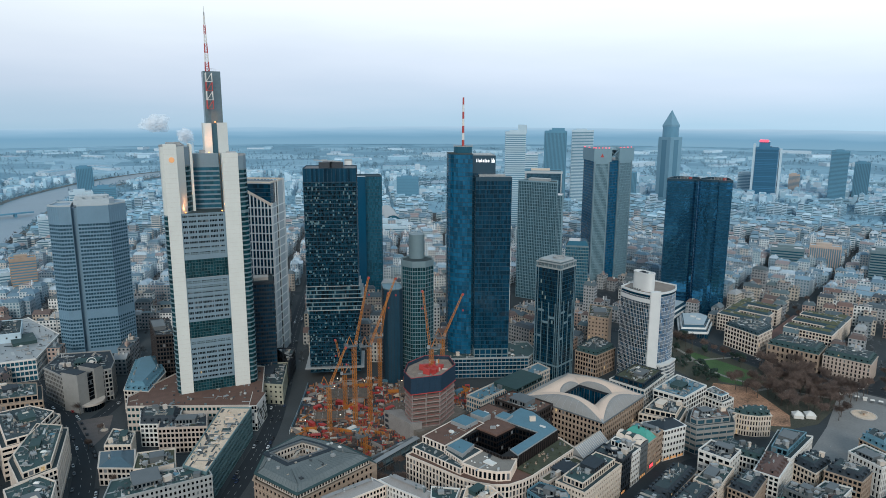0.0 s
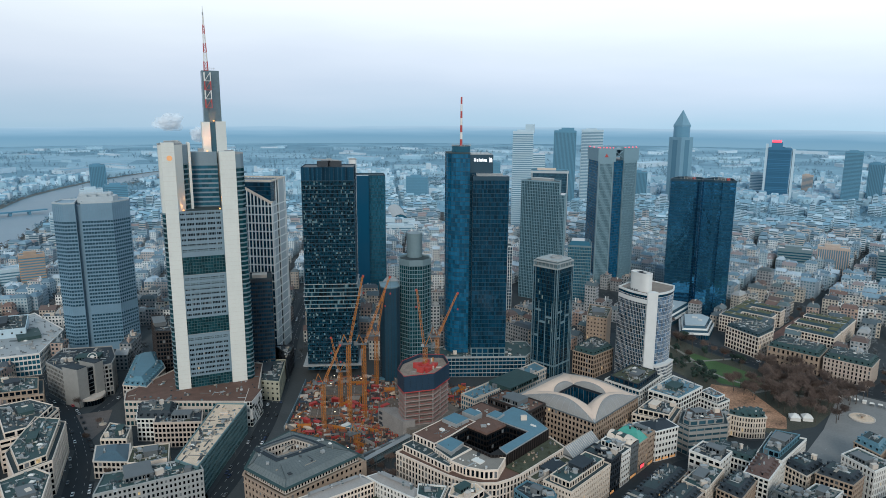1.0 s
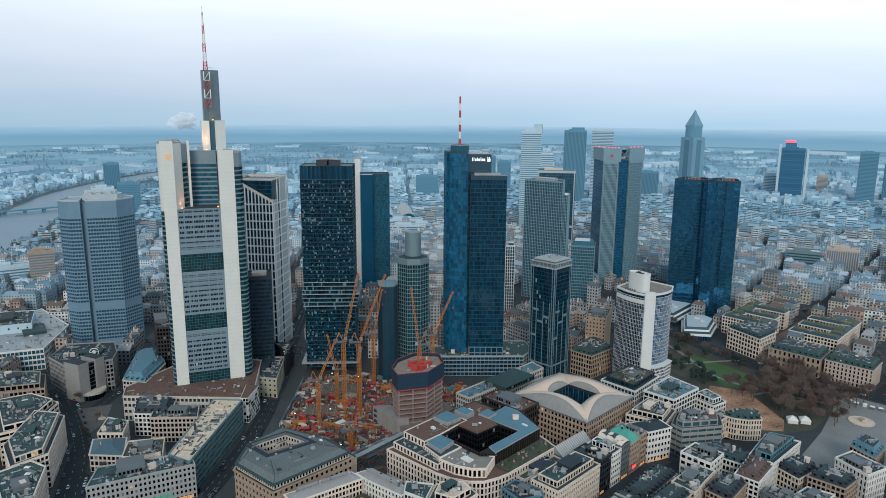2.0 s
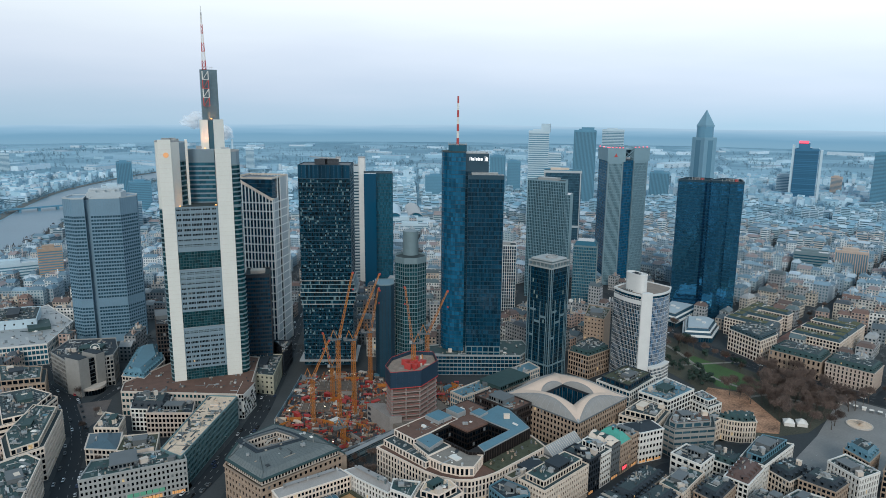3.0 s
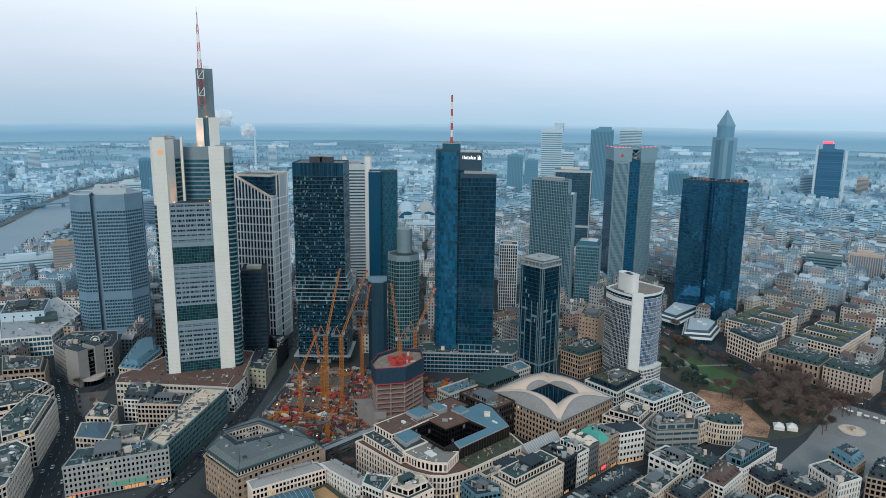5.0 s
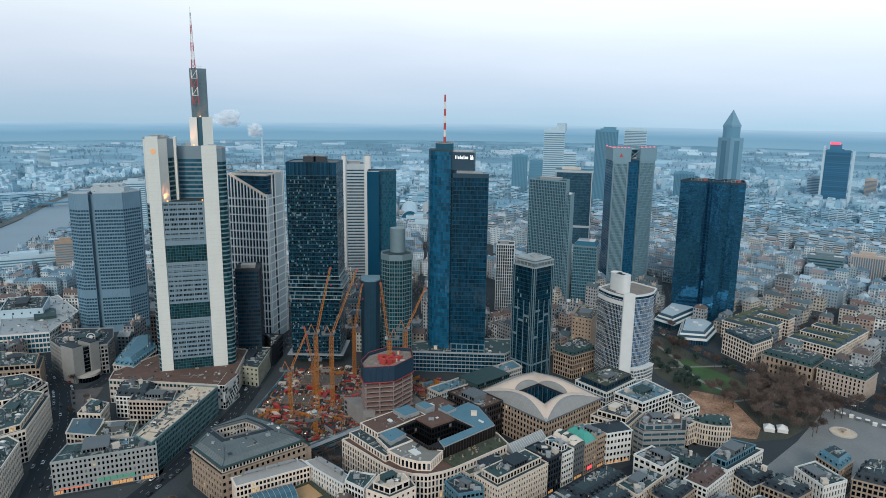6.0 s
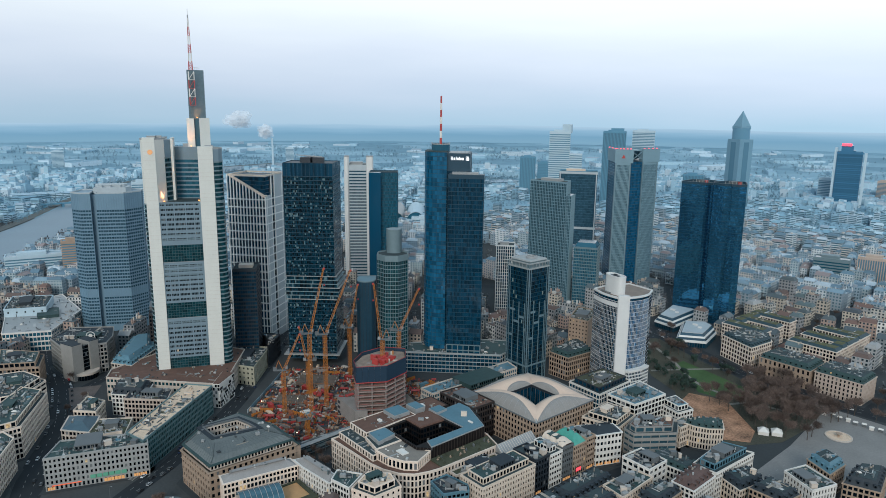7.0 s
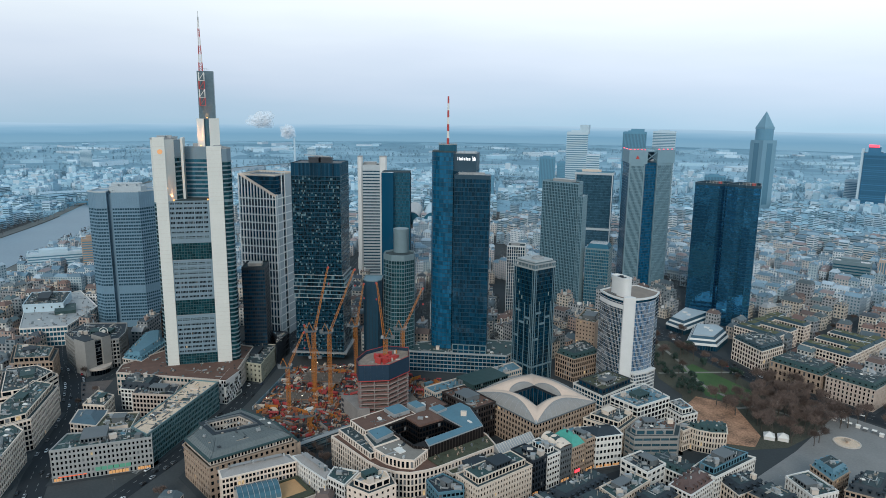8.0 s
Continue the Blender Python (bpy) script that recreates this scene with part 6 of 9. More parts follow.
    raw("court_glazing", v, f, WINDOW, t, "black court windows", "stuff")
    for name, pts, z, mat in (("blue_roof", [(16, -5), (23.8, -7.8), (22.8, 37), (-4, 48), (-14, 47.5), (-12, 24.2), (0.2, 24.2), (15.8, 25)], 27.7, ROOF_BLUE),
                              ("brown_roof", [(-17, 3), (-0.7, 3.2), (0.2, 22), (-12.2, 24), (-17, 22)], 28.0, ROOF_BROWN),
                              ("blue_roof", [(-14.8, -27.7), (-1, -29.3), (-3.6, -15.2), (-14.8, -15.2)], 28.0, ROOF_BLUE),
                              ("blue_roof", [(-33.5, -3.2), (-20.6, -3.2), (-20.6, 9.3), (-33.5, 9.3)], 30.0, ROOF_BLUE),
                              ("blue_roof", [(-31, 14), (-20, 14), (-20, 22), (-31, 22)], 30.0, ROOF_BLUE),
                              ("blue_roof", [(-17, 22.5), (-8, 22.5), (-9, 32), (-17, 32)], 29.4, ROOF_BLUE)):
        bm = bmesh.new()
        pts = ccw(pts)
        prism(bm, pts, 25.9, z + 0.5)
        part(name, bm, mat if name == "brown_roof" else METAL, t)
        bm = bmesh.new()
        prism(bm, inset(pts, 0.5), z + 0.4, z + 0.75)
        part("roof_sheet", bm, mat, t)
    for x, y, w, d in ((-25, -12, 3, 2), (-8, 14, 1.6, 1.6), (-26, 24, 4, 2.5), (14, 33, 4, 1.2)):
        bm = bmesh.new()
        box(bm, x - w / 2, y - d / 2, 27.2, x + w / 2, y + d / 2, 29.2)
        part("roof_hatch", bm, WHITE, t)
    back = [(-36, 12.3), (-17.6, 12.3), (-17.6, 40), (-36, 40)]
    bm = bmesh.new()
    prism(bm, back, 0, 27)
    part("rear_wing", bm, BROWN, t)
    flat_roof(t, back, 27.1, ROOF_BROWN, BROWN, random.Random(8), 0, 0.4, 0.2)
    east = [(24.4, -9), (35.8, -9), (36, 35), (23.6, 39)]
    bm = bmesh.new()
    prism(bm, east, 20, 20.9)
    part("roof_garden", bm, ROOF_GARDEN, t, "planted roof terrace")
    rng = random.Random(11)
    for i in range(28):
        bm = bmesh.new()
        r = rng.uniform(0.3, 0.8)
        for k in range(5):
            x, y, z = rng.uniform(-0.5, 0.5), rng.uniform(-0.5, 0.5), rng.uniform(0.5, 1.6)
            bmesh.ops.create_icosphere(bm, subdivisions=1, radius=r * rng.uniform(0.35, 0.7), matrix=Matrix.Translation((x, y, z)))
        box(bm, -0.5, -0.5, 0, 0.5, 0.5, 0.5)
        ob = part("planter", bm, rng.choice((ROOF_GARDEN, GREY, ROOF_GARDEN, STONE)), t)
        ob.matrix_basis = pose(25.5 + rng.uniform(0, 9.5), rng.uniform(-8, 34), 20.9, 0, 0, 0)
    for x, y, z in ((4, 36, 28.4), (-8, 9, 28.7), (-24, -18, 27.3)):
        roof_unit(t, x, y, z, rng, 0.9)
    pavement_round([(x - 240, y + 315) for x, y in base])
    # gabled hall beside it
    h = thing("hall", "long hall with a grey glazed gable roof", "building", (-202, 364, 0))
    FOOTPRINTS.append((-202, 364, [(-208, 350), (-196, 350), (-194, 380), (-206, 382)]))
    bm = bmesh.new()
    box(bm, -6, -15, 0, 6, 16, 17)
    part("wall", bm, GREY, h)
    bm = bmesh.new()
    for s in (-1, 1):
        v = [bm.verts.new(p) for p in ((6.3 * s, -15.5, 16.8), (0, -15.5, 22), (0, 16.5, 22), (6.3 * s, 16.5, 16.8))]
        bm.faces.new(v if s < 0 else v[::-1])
    v = [bm.verts.new(p) for p in ((-6, -15, 17), (6, -15, 17), (0, -15, 21.9))]
    bm.faces.new(v)
    part("roof", bm, METAL, h, "ribbed grey gable roof")
    for k in range(16):
        bm = bmesh.new()
        y = -15 + k * 2.05
        bar(bm, (-6.3, y, 16.9), (0, y, 22.1), 0.16)
        bar(bm, (6.3, y, 16.9), (0, y, 22.1), 0.16)
        part("roof_rib", bm, COURT_STONE, h)


def shell_roof_block():
    """Square block whose four roof shells sweep up between pointed corners round a court."""
    cx, cy = -238, 424
    t = thing("exchange_building", "sandstone block with sweeping cream shell roofs round a court", "building", (cx, cy, 0))
    loc = [(-31, -36.5), (34, -36.5), (34, 24), (-31, 24)]
    FOOTPRINTS.append((cx, cy, [(x + cx, y + cy) for x, y in loc]))
    facade(t, loc, 0, 24, 6, 2.9, STONE, 0.4, 0.38, single=True, solid=False)
    bm = bmesh.new()
    prism(bm, inset(loc, 0.45), 0, 8)
    part("core", bm, STONE, t)
    bm = bmesh.new()
    ring(bm, inset(loc, -0.6), inset(loc, 0.8), 23.7, 24.4)
    part("eave", bm, GREY, t)
    yard = [(-9, -20), (18, -20), (18, 4.5), (-9, 4.5)]
    sheet_m = material("grey_metal_shell", (0.25, 0.232, 0.215), 0.55, vary=0.12, scale=0.15, fine=1.0)
    cream_m = material("cream_shell_edge", (0.60, 0.445, 0.35), 0.75, vary=0.08, scale=0.2, fine=1.5)
    n, m = 24, 8
    def point(p, q, r, s, u, v):
        e, f = Vector(p).lerp(Vector(q), u), Vector(r).lerp(Vector(s), u)
        ridge = 4.0 + 3.6 * (1 - abs(2 * u - 1) ** 2)
        x = e.lerp(f, v)
        z = ridge * math.sin(math.pi / 2 * v / 0.66) if v < 0.66 else ridge + (2.6 - ridge) * ((v - 0.66) / 0.34) ** 1.6
        return Vector((x.x, x.y, 24.3 + z))
    for k in range(4):
        p, q, r, s = loc[k], loc[(k + 1) % 4], yard[k], yard[(k + 1) % 4]
        for nm, mat, lab in (("roof_shell", sheet_m, "grey metal roof shell"), ("shell_edge", cream_m, "broad cream band between the shells"), ("inner_shell", sheet_m, "grey metal slope towards the court")):
            bm = bmesh.new()
            grid = []
            for i in range(n + 1):
                u = i / n
                lens = (1 - abs(2 * u - 1) ** 2.4) ** 0.8
                v0, v1 = {"roof_shell": (0.0, 0.5 * lens), "shell_edge": (0.5 * lens, 1 - 0.2 * lens), "inner_shell": (1 - 0.2 * lens, 1.0)}[nm]
                # the grey shells swell a little out of the cream bands
                swell = [0.0 if nm == "shell_edge" else 1.3 * lens * math.sin(math.pi * j / m) for j in range(m + 1)]
                grid.append([bm.verts.new(point(p, q, r, s, u, v0 + (v1 - v0) * j / m) + Vector((0, 0, swell[j]))) for j in range(m + 1)])
            for i in range(n):
                for j in range(m):
                    bm.faces.new((grid[i][j], grid[i + 1][j], grid[i + 1][j + 1], grid[i][j + 1]))
            part(nm, bm, mat, t, lab, smooth=True)
        # standing seams over the grey shell
        bm = bmesh.new()
        for i in range(2, n - 1, 2):
            u = i / n
            lens = (1 - abs(2 * u - 1) ** 2.4) ** 0.8
            line = [point(p, q, r, s, u, 0.5 * lens * j / 4) + Vector((0, 0, 0.08 + 1.3 * lens * math.sin(math.pi * j / 4))) for j in range(5)]
            for a, b in zip(line, line[1:]):
                bar(bm, a, b, 0.14)
        part("seam_lines", bm, METAL, t, "", "stuff")
        bm = bmesh.new()
        lo = [bm.verts.new((*Vector(r).lerp(Vector(s), i / n), 8)) for i in range(n + 1)]
        hi = [bm.verts.new(point(p, q, r, s, i / n, 1.0)) for i in range(n + 1)]
        for i in range(n):
            bm.faces.new((lo[i + 1], lo[i], hi[i], hi[i + 1]))
        part("court_wall", bm, DARK, t)
    v, f = panes(inset(yard, 0.1)[::-1], 8, 25, 5, 2.2, 0.05)
    raw("court_glazing", v, f, GLASS_NAVY, t, "dark glazed court walls", "stuff")
    fins(t, "court_mullion", inset(yard, 0.1)[::-1], 8, 25, 4.4, 0.25, 0.2, GREY)
    bm = bmesh.new()
    prism(bm, yard, 8, 8.3)
    part("court_floor", bm, DARK, t)
    for x, y in loc:
        bm = bmesh.new()
        sx, sy = (1 if x > 0 else -1), (1 if y > 0 else -1)
        bar(bm, (x, y, 24.4), (x - sx * 4.6, y - sy * 4.6, 26.2), 1.1, 0.5)
        part("corner_rib", bm, METAL, t)
    pavement_round([(x + cx, y + cy) for x, y in loc])


def glass_office():
    """Long office with green glass bands and a sandy roof terrace."""
    pts = ccw([(-362, 172), (-344, 177), (-402, 244), (-418, 230)])
    t = block("long green-glass office with a sandy roof terrace", pts, 22, 6, 1.9, material("teal_grey_bands", (0.12, 0.20, 0.21), 0.5, vary=0.1, scale=0.2, fine=1.5), ROOF_TAN, units=1, pier=0.12, band=0.34, glass=glazing("teal_ribbon_glass", (0.012, 0.055, 0.062), 0.12, spread=0.5, spec=0.4))
    rng = random.Random(5)
    for i in range(9):
        bm = bmesh.new()
        w = rng.uniform(2, 6)
        box(bm, -w / 2, -0.4, 0, w / 2, 0.4, 0.9)
        box(bm, -w / 2, -0.7, 0.9, w / 2, 0.7, 1.0)
        ob = part("terrace_bed", bm, rng.choice((ROOF_TAN, GREY, CREAM)), t)
        s = rng.uniform(-0.42, 0.42)
        ob.matrix_basis = pose(-58 * s + rng.uniform(-4, 3), 70 * s + rng.uniform(-4, 3), 22.1, 0, 0, rng.choice((48, 138)))


def tower_podium():
    pts = ccw([(-492, 196), (-476, 188), (-412, 249), (-425, 268), (-470, 300), (-520, 270)])
    t = block("low podium of the tall tower with brown gravel roof", pts, 19, 4, 3.0, PALE, ROOF_BROWN, units=1, glass=GLASS_GREEN, band=0.5)
    k = thing("office_wing", "corner wing with black and white chequered facade", "building", (-428, 262, 0))
    quad = ccw([(16, -14), (20, -10), (5, 8), (-4, 2)])
    bm = bmesh.new()
    prism(bm, quad, 0, 19.6)
    part("wall", bm, WHITE, k)
    rng = random.Random(2)
    for p, q in edges(inset(quad, -0.06)):
        m = max(2, int((q - p).length / 1.7))
        a = math.degrees(math.atan2(q.y - p.y, q.x - p.x))
        for f in range(7):
            for i in range(m):
                if (i + f + (rng.random() < 0.25)) % 2:
                    c = p.lerp(q, (i + 0.5) / m)
                    part_of("window", window_mesh(1.5, 2.2), None, k, at=pose(c.x, c.y, 0.8 + f * 2.7, 0, 0, a))
    bm = bmesh.new()
    prism(bm, inset(quad, 0.5), 19.6, 20)
    part("roof", bm, ROOF_BROWN, k)


bank_block()
court_block()
shell_roof_block()
glass_office()
tower_podium()
FRONT = block("white rendered office with small square windows and shops", [(-359, 124), (-341, 179), (-357, 183), (-378, 137)], 21, 6, 2.4, material("grey_white_render", (0.31, 0.31, 0.30), 0.8, vary=0.12, scale=0.2, fine=2.0), ROOF_GREEN, single=True, units=3, shop=0.1, pier=0.5, band=0.42)
block("white town house with steep dark slate roof", [(-446, 184), (-427, 202), (-446, 214), (-466, 194)], 17, 5, 2.8, WHITE, ROOF_DARK, "mansard", rise=5, name="town_house")
block("pinkish rendered town house with dark roof", [(-428, 188), (-406, 212), (-424, 222), (-445, 199)], 18, 5, 2.7, PINK, ROOF_DARK, "flat", name="town_house", units=4)
block("low beige courtyard building with planted roof", [(-394, 156), (-374, 173), (-400, 186), (-412, 167)], 14, 4, 3, CREAM, ROOF_GARDEN, units=3, name="town_house")
t = thing("gable_wall", "blank cream rendered gable wall over the low roof", "wall", (-384, 164.5, 14), 40)
bm = bmesh.new()
prism(bm, [(-12.5, 0), (12.5, 0), (12.5, 5.4), (-1, 1.6), (-12.5, 0.8)], -0.35, 0.35)
bmesh.ops.rotate(bm, verts=bm.verts[:], matrix=Matrix.Rotation(radians(90), 3, "X"))
part("wall", bm, PEACH, t)
bm = bmesh.new()
bar(bm, (12.7, 0, 5.5), (-1, 0, 1.7), 0.9, 0.25)
part("coping", bm, METAL, t)
block("low building with blue-grey sheet roof", [(-416, 144), (-399, 159), (-423, 170), (-436, 153)], 12, 3, 3, PALE, material("slate_blue_barrel_roof", (0.055, 0.10, 0.13), 0.5, vary=0.15, scale=0.2, fine=1.5), "plain", rise=2.2, setback=5, name="town_house")
block("small cream corner house with flat roof", [(-436, 156), (-424, 168), (-440, 178), (-456, 170)], 15, 4, 2.8, CREAM, ROOF_GREY, units=3, name="town_house")
block("grey stone office wedge with round logo on roof", [(-582, 169), (-552, 172), (-545, 178), (-541, 205), (-556, 214), (-584, 222), (-606, 190)], 26, 7, 2.6, WEDGE_STONE, ROOF_DARK, units=5)
wedge = thing("office_prow", "tall stone prow with dark glazed middle and round base", "building", (-541, 186, 0), 20)
FOOTPRINTS.append((-541, 186, [(-548, 174), (-534, 178), (-533, 196), (-545, 208)]))
for y0, y1 in ((-12, -3), (3.5, 11.5)):
    bm = bmesh.new()
    box(bm, -12, y0, 0, 4.5, y1, 31)
    part("stone_pier", bm, WEDGE_STONE, wedge, "blank pale stone pier")
    bm = bmesh.new()
    box(bm, -11.5, y0 + 0.5, 31, 4, y1 - 0.5, 31.5)
    part("pier_roof", bm, ROOF_DARK, wedge)
v, f = panes([(2.5, -3), (2.5, 3.5), (2.4, 3.5), (2.4, -3)], 6, 29, 7, 1.6)
raw("bay_glazing", v, f, WINDOW, wedge, "dark glazed bay", "stuff")
bm = bmesh.new()
for k in range(8):
    box(bm, 2.4, -3, 6 + k * 3.2, 2.8, 3.5, 6.5 + k * 3.2)
part("bay_band", bm, GREY, wedge)
bm = bmesh.new()
prism(bm, circle(11, 28, 1, 0), 4.4, 6.2)
part("canopy", bm, PALE, wedge, "round pale canopy")
v, f = panes(circle(10, 28, 1, 0), 0, 4.4, 1, 2.0, 0.06)
raw("base_glazing", v, f, WINDOW, wedge, "dark round shop front", "stuff")
block("faceted blue-grey roofed office block", [(-508, 200), (-491, 211), (-520, 239), (-556, 250), (-561, 232)], 19, 5, 2.8, PALE, ROOF_BLUE, "ridge", rise=4, setback=4)
block("stone building with lit roof arcade", [(-545, 122), (-530, 151), (-560, 160), (-592, 130)], 20, 5, 3, STONE, ROOF_GREEN, "setback", units=3, attic=STONE)
block("white office with long black ribbon windows", [(-464, 106), (-462, 124), (-490, 149), (-515, 140), (-520, 115)], 22, 6, 6, PEACH, ROOF_GREY, "setback", units=4, pier=0.06, band=0.5, attic=PEACH)
block("grey office with roof terraces along the avenue", [(-412, 100), (-414, 121), (-464, 145), (-484, 131), (-444, 104)], 22, 6, 2.4, COURT_STONE, ROOF_GREEN, "setback", units=5, attic=CREAM)
block("stone town house with green-grey roof", [(-352, 84), (-358, 96), (-398, 115), (-412, 111), (-410, 92)], 22, 6, 2.6, COURT_STONE, ROOF_GREEN, units=5)
block("low glazed theatre hall with flat roof", [(-647, 140), (-630, 178), (-686, 216), (-766, 214), (-742, 157)], 19, 4, 3.2, WHITE, METAL, units=9, pier=0.14, band=0.3, glass=GLASS_TEAL)
block("white theatre workshop block", [(-705, 150), (-690, 185), (-735, 200), (-755, 165)], 27, 3, 8, FAR_WHITE, ROOF_GREY, units=3, pier=0.8, band=0.8, pave=False)
block("dark red-brown office slab", [(-535, 240), (-527, 252), (-572, 270), (-585, 258)], 46, 13, 2.4, BROWN, ROOF_DARK, units=2, pier=0.25)
block("yellow rendered corner building", [(-452, 278), (-432, 291), (-470, 323), (-488, 303)], 16, 4, 4, YELLOW, ROOF_GREY, units=3, pier=0.6, band=0.6)
block("dark flat annex beside the yellow building", [(-474, 326), (-462, 318), (-486, 342), (-500, 330)], 20, 4, 3, DARK, ROOF_DARK, units=2, pave=False)
block("dark brown annex with flat gravel roof", [(-279, 366), (-243, 366), (-243, 386), (-278, 386)], 26, 6, 2.2, BROWN, ROOF_BROWN, units=4, pave=False)
block("long low office with blue-green flat roof", [(-312, 374), (-298, 374), (-296, 464), (-311, 468)], 16, 4, 2.4, PALE, ROOF_BLUE, units=5, glass=GLASS_TEAL, pier=0.2)
block("white gridded podium of the glass tower", [(-400, 420), (-384, 406), (-322, 470), (-326, 488), (-346, 502), (-372, 476)], 18, 5, 3.4, CROWN_GREY, ROOF_GREEN, units=5, pier=0.06, band=0.2, glass=GLASS_NAVY)
block("brown stone block with green mansard roof", [(-297, 506), (-276, 506), (-274, 536), (-302, 550)], 21, 5, 2.6, STONE, ROOF_GREEN, "mansard", rise=4)
block("beige slab office with planted roof", [(-305, 540), (-287, 545), (-302, 580), (-324, 576)], 43, 12, 3, STONE, ROOF_GARDEN, units=2, pier=0.6, band=0.6)
block("dark glass office with stepped planted roof", [(-243, 468), (-212, 466), (-214, 508), (-242, 508)], 20, 5, 3.2, WHITE, ROOF_GARDEN, "setback", units=3, attic=DARK, glass=GLASS_NAVY, pier=0.1, band=0.22)
block("white framed office with recessed dark windows", [(-205, 466), (-181, 466), (-178, 500), (-204, 506)], 23, 6, 4.0, WHITE, ROOF_BLUE, units=3, pier=0.16, band=0.24)
block("cream office with roof terrace", [(-198, 428), (-171, 434), (-176, 460), (-200, 458)], 19, 5, 3, CREAM, ROOF_GREY, "setback", units=4, attic=CREAM)
block("grey banded office with chamfered corner", [(-167, 434), (-158, 432), (-141, 456), (-150, 472), (-173, 455)], 20, 5, 6, WEDGE_STONE, ROOF_BROWN, "setback", units=4, pier=0.06, band=0.56, attic=WEDGE_STONE, glass=GLASS_GREY)
arc = [(-150 + 26 * math.cos(radians(a)), 512 + 30 * math.sin(radians(a))) for a in (-95, -75, -55, -35)]
block("cream crescent building with patina roof", arc + [(-136, 506), (-148, 496)], 16, 4, 1.9, CREAM, ROOF_GREEN, "ridge", rise=2.5, setback=3, pier=0.5)
block("small white house with glazed roof storey", [(-183, 499), (-163, 494), (-160, 509), (-180, 518)], 15, 4, 3, WHITE, ROOF_BLUE, "setback", units=1, attic=WHITE)
block("small cream house with grey roof", [(-158, 478), (-149, 474), (-148, 488), (-158, 492)], 15, 4, 2.5, CREAM, ROOF_GREEN, units=2, name="town_house")
block("corner office with columns beside the park", [(-226, 672), (-190, 657), (-187, 690), (-198, 706), (-220, 700)], 21, 5, 3.4, COURT_STONE, SLATE_TEAL, "mansard", rise=3.5, setback=3, pier=0.3, band=0.3)
PALACE = block("ornate sandstone palace with columned middle", [(-180, 652), (-136, 651), (-137, 682), (-178, 684)], 17, 3, 4.0, STONE, ROOF_GREEN, "mansard", rise=4.5, setback=4.5, pier=0.55, band=0.4)
block("long pinkish sandstone hotel with green mansard", [(-133, 652), (-96, 652), (-96, 680), (-133, 681)], 18, 5, 3.0, PINK, ROOF_GREEN, "mansard", rise=4.5, setback=3, pier=0.58)
for x0, x1, y0, y1, n in ((-250, -206, 715, 800, 3), (-184, -140, 715, 800, 3)):
    for k in range(n):
        ya = y0 + (y1 - y0) * k / n
        block("cream stone courtyard wing with dark windows and moss roof", [(x0, ya + 2), (x1, ya), (x1, ya + 15), (x0, ya + 16)], 18, 5, 3.0, COURT_STONE, SLATE_TEAL, "garden", rise=2.4, setback=2.6, pier=0.3, band=0.3, pave=False)
    xa = x0 if x0 < -200 else x1 - 14
    block("cream stone courtyard spine with dark windows and moss roof", [(xa, y0 + 18), (xa + 13.5, y0 + 18), (xa + 13.5, y1 - 2), (xa, y1 - 2)], 17.4, 5, 3.0, COURT_STONE, SLATE_TEAL, "garden", rise=2.4, setback=2.6, pier=0.3, band=0.3, pave=False)
for pts, lab in (([(-268, 660), (-244, 678), (-254, 716), (-270, 724), (-290, 706)], "stepped pavilion with white terraces below the twin towers"), ([(-318, 700), (-292, 696), (-296, 758), (-332, 752)], "stepped terrace building with white bands")):
    t = thing("office_building", lab, "building", (pts[0][0], pts[0][1], 0))
    loc = [(x - pts[0][0], y - pts[0][1]) for x, y in ccw(pts)]
    FOOTPRINTS.append((pts[0][0], pts[0][1] + 25, pts))
    body = inset(loc, 1.6)
    curtain(t, body, 0, 5.2, 1, 2.4, GLASS_NAVY, FRAME_DARK, band=0.3, fin=0.5, fin_out=1.2)
    for z, o, lean, rise in ((5.2, 0.2, 0.6, 2.2), (9.6, 2.6, 0.9, 1.6)):
        bm = bmesh.new()
        prism(bm, inset(loc, o), z, z + rise, inset(loc, o + lean))
        part("white_terrace", bm, TOWER_WHITE, t, "sloping white parapet band")
        bm = bmesh.new()
        prism(bm, inset(loc, o + 1.2), z + rise, z + rise + 2.3, inset(loc, o + 2.6))
        part("glazed_storey", bm, GLASS_SLATE, t, "sloping dark blue glazing")
    bm = bmesh.new()
    prism(bm, inset(loc, 5.6), 13.4, 14.2)
    part("roof", bm, FLANK_GREY, t)
    cx, cy = sum(p[0] for p in loc) / len(loc), sum(p[1] for p in loc) / len(loc)
    for dx, dy, w in ((-4, 2, 5), (4, -3, 3.5)):
        bm = bmesh.new()
        box(bm, cx + dx - w / 2, cy + dy - 1.2, 14.2, cx + dx + w / 2, cy + dy + 1.2, 15.6)
        part("roof_hatch", bm, TOWER_WHITE, t)
for k in range(4):
    bm = bmesh.new()
    prism(bm, circle(0.55, 10), 0, 9.5)
    col = new("column", bpy.data.meshes.new("column"))
    bm.to_mesh(col.data)
    bm.free()
    col.data.materials.append(STONE)
    col.matrix_basis = pose(-163 + 3.2 * k, 650.9, 4)
    col.parent = PALACE
    col.matrix_parent_inverse = PALACE.matrix_basis.inverted()
sheet("lane", [(-204, 690), (-186, 690), (-186, 830), (-204, 830)], 0.19, material("red_brick_paving", (0.20, 0.105, 0.085), 0.85, vary=0.25, scale=0.2, fine=1.5), "red brick paved lane between the courtyard blocks")
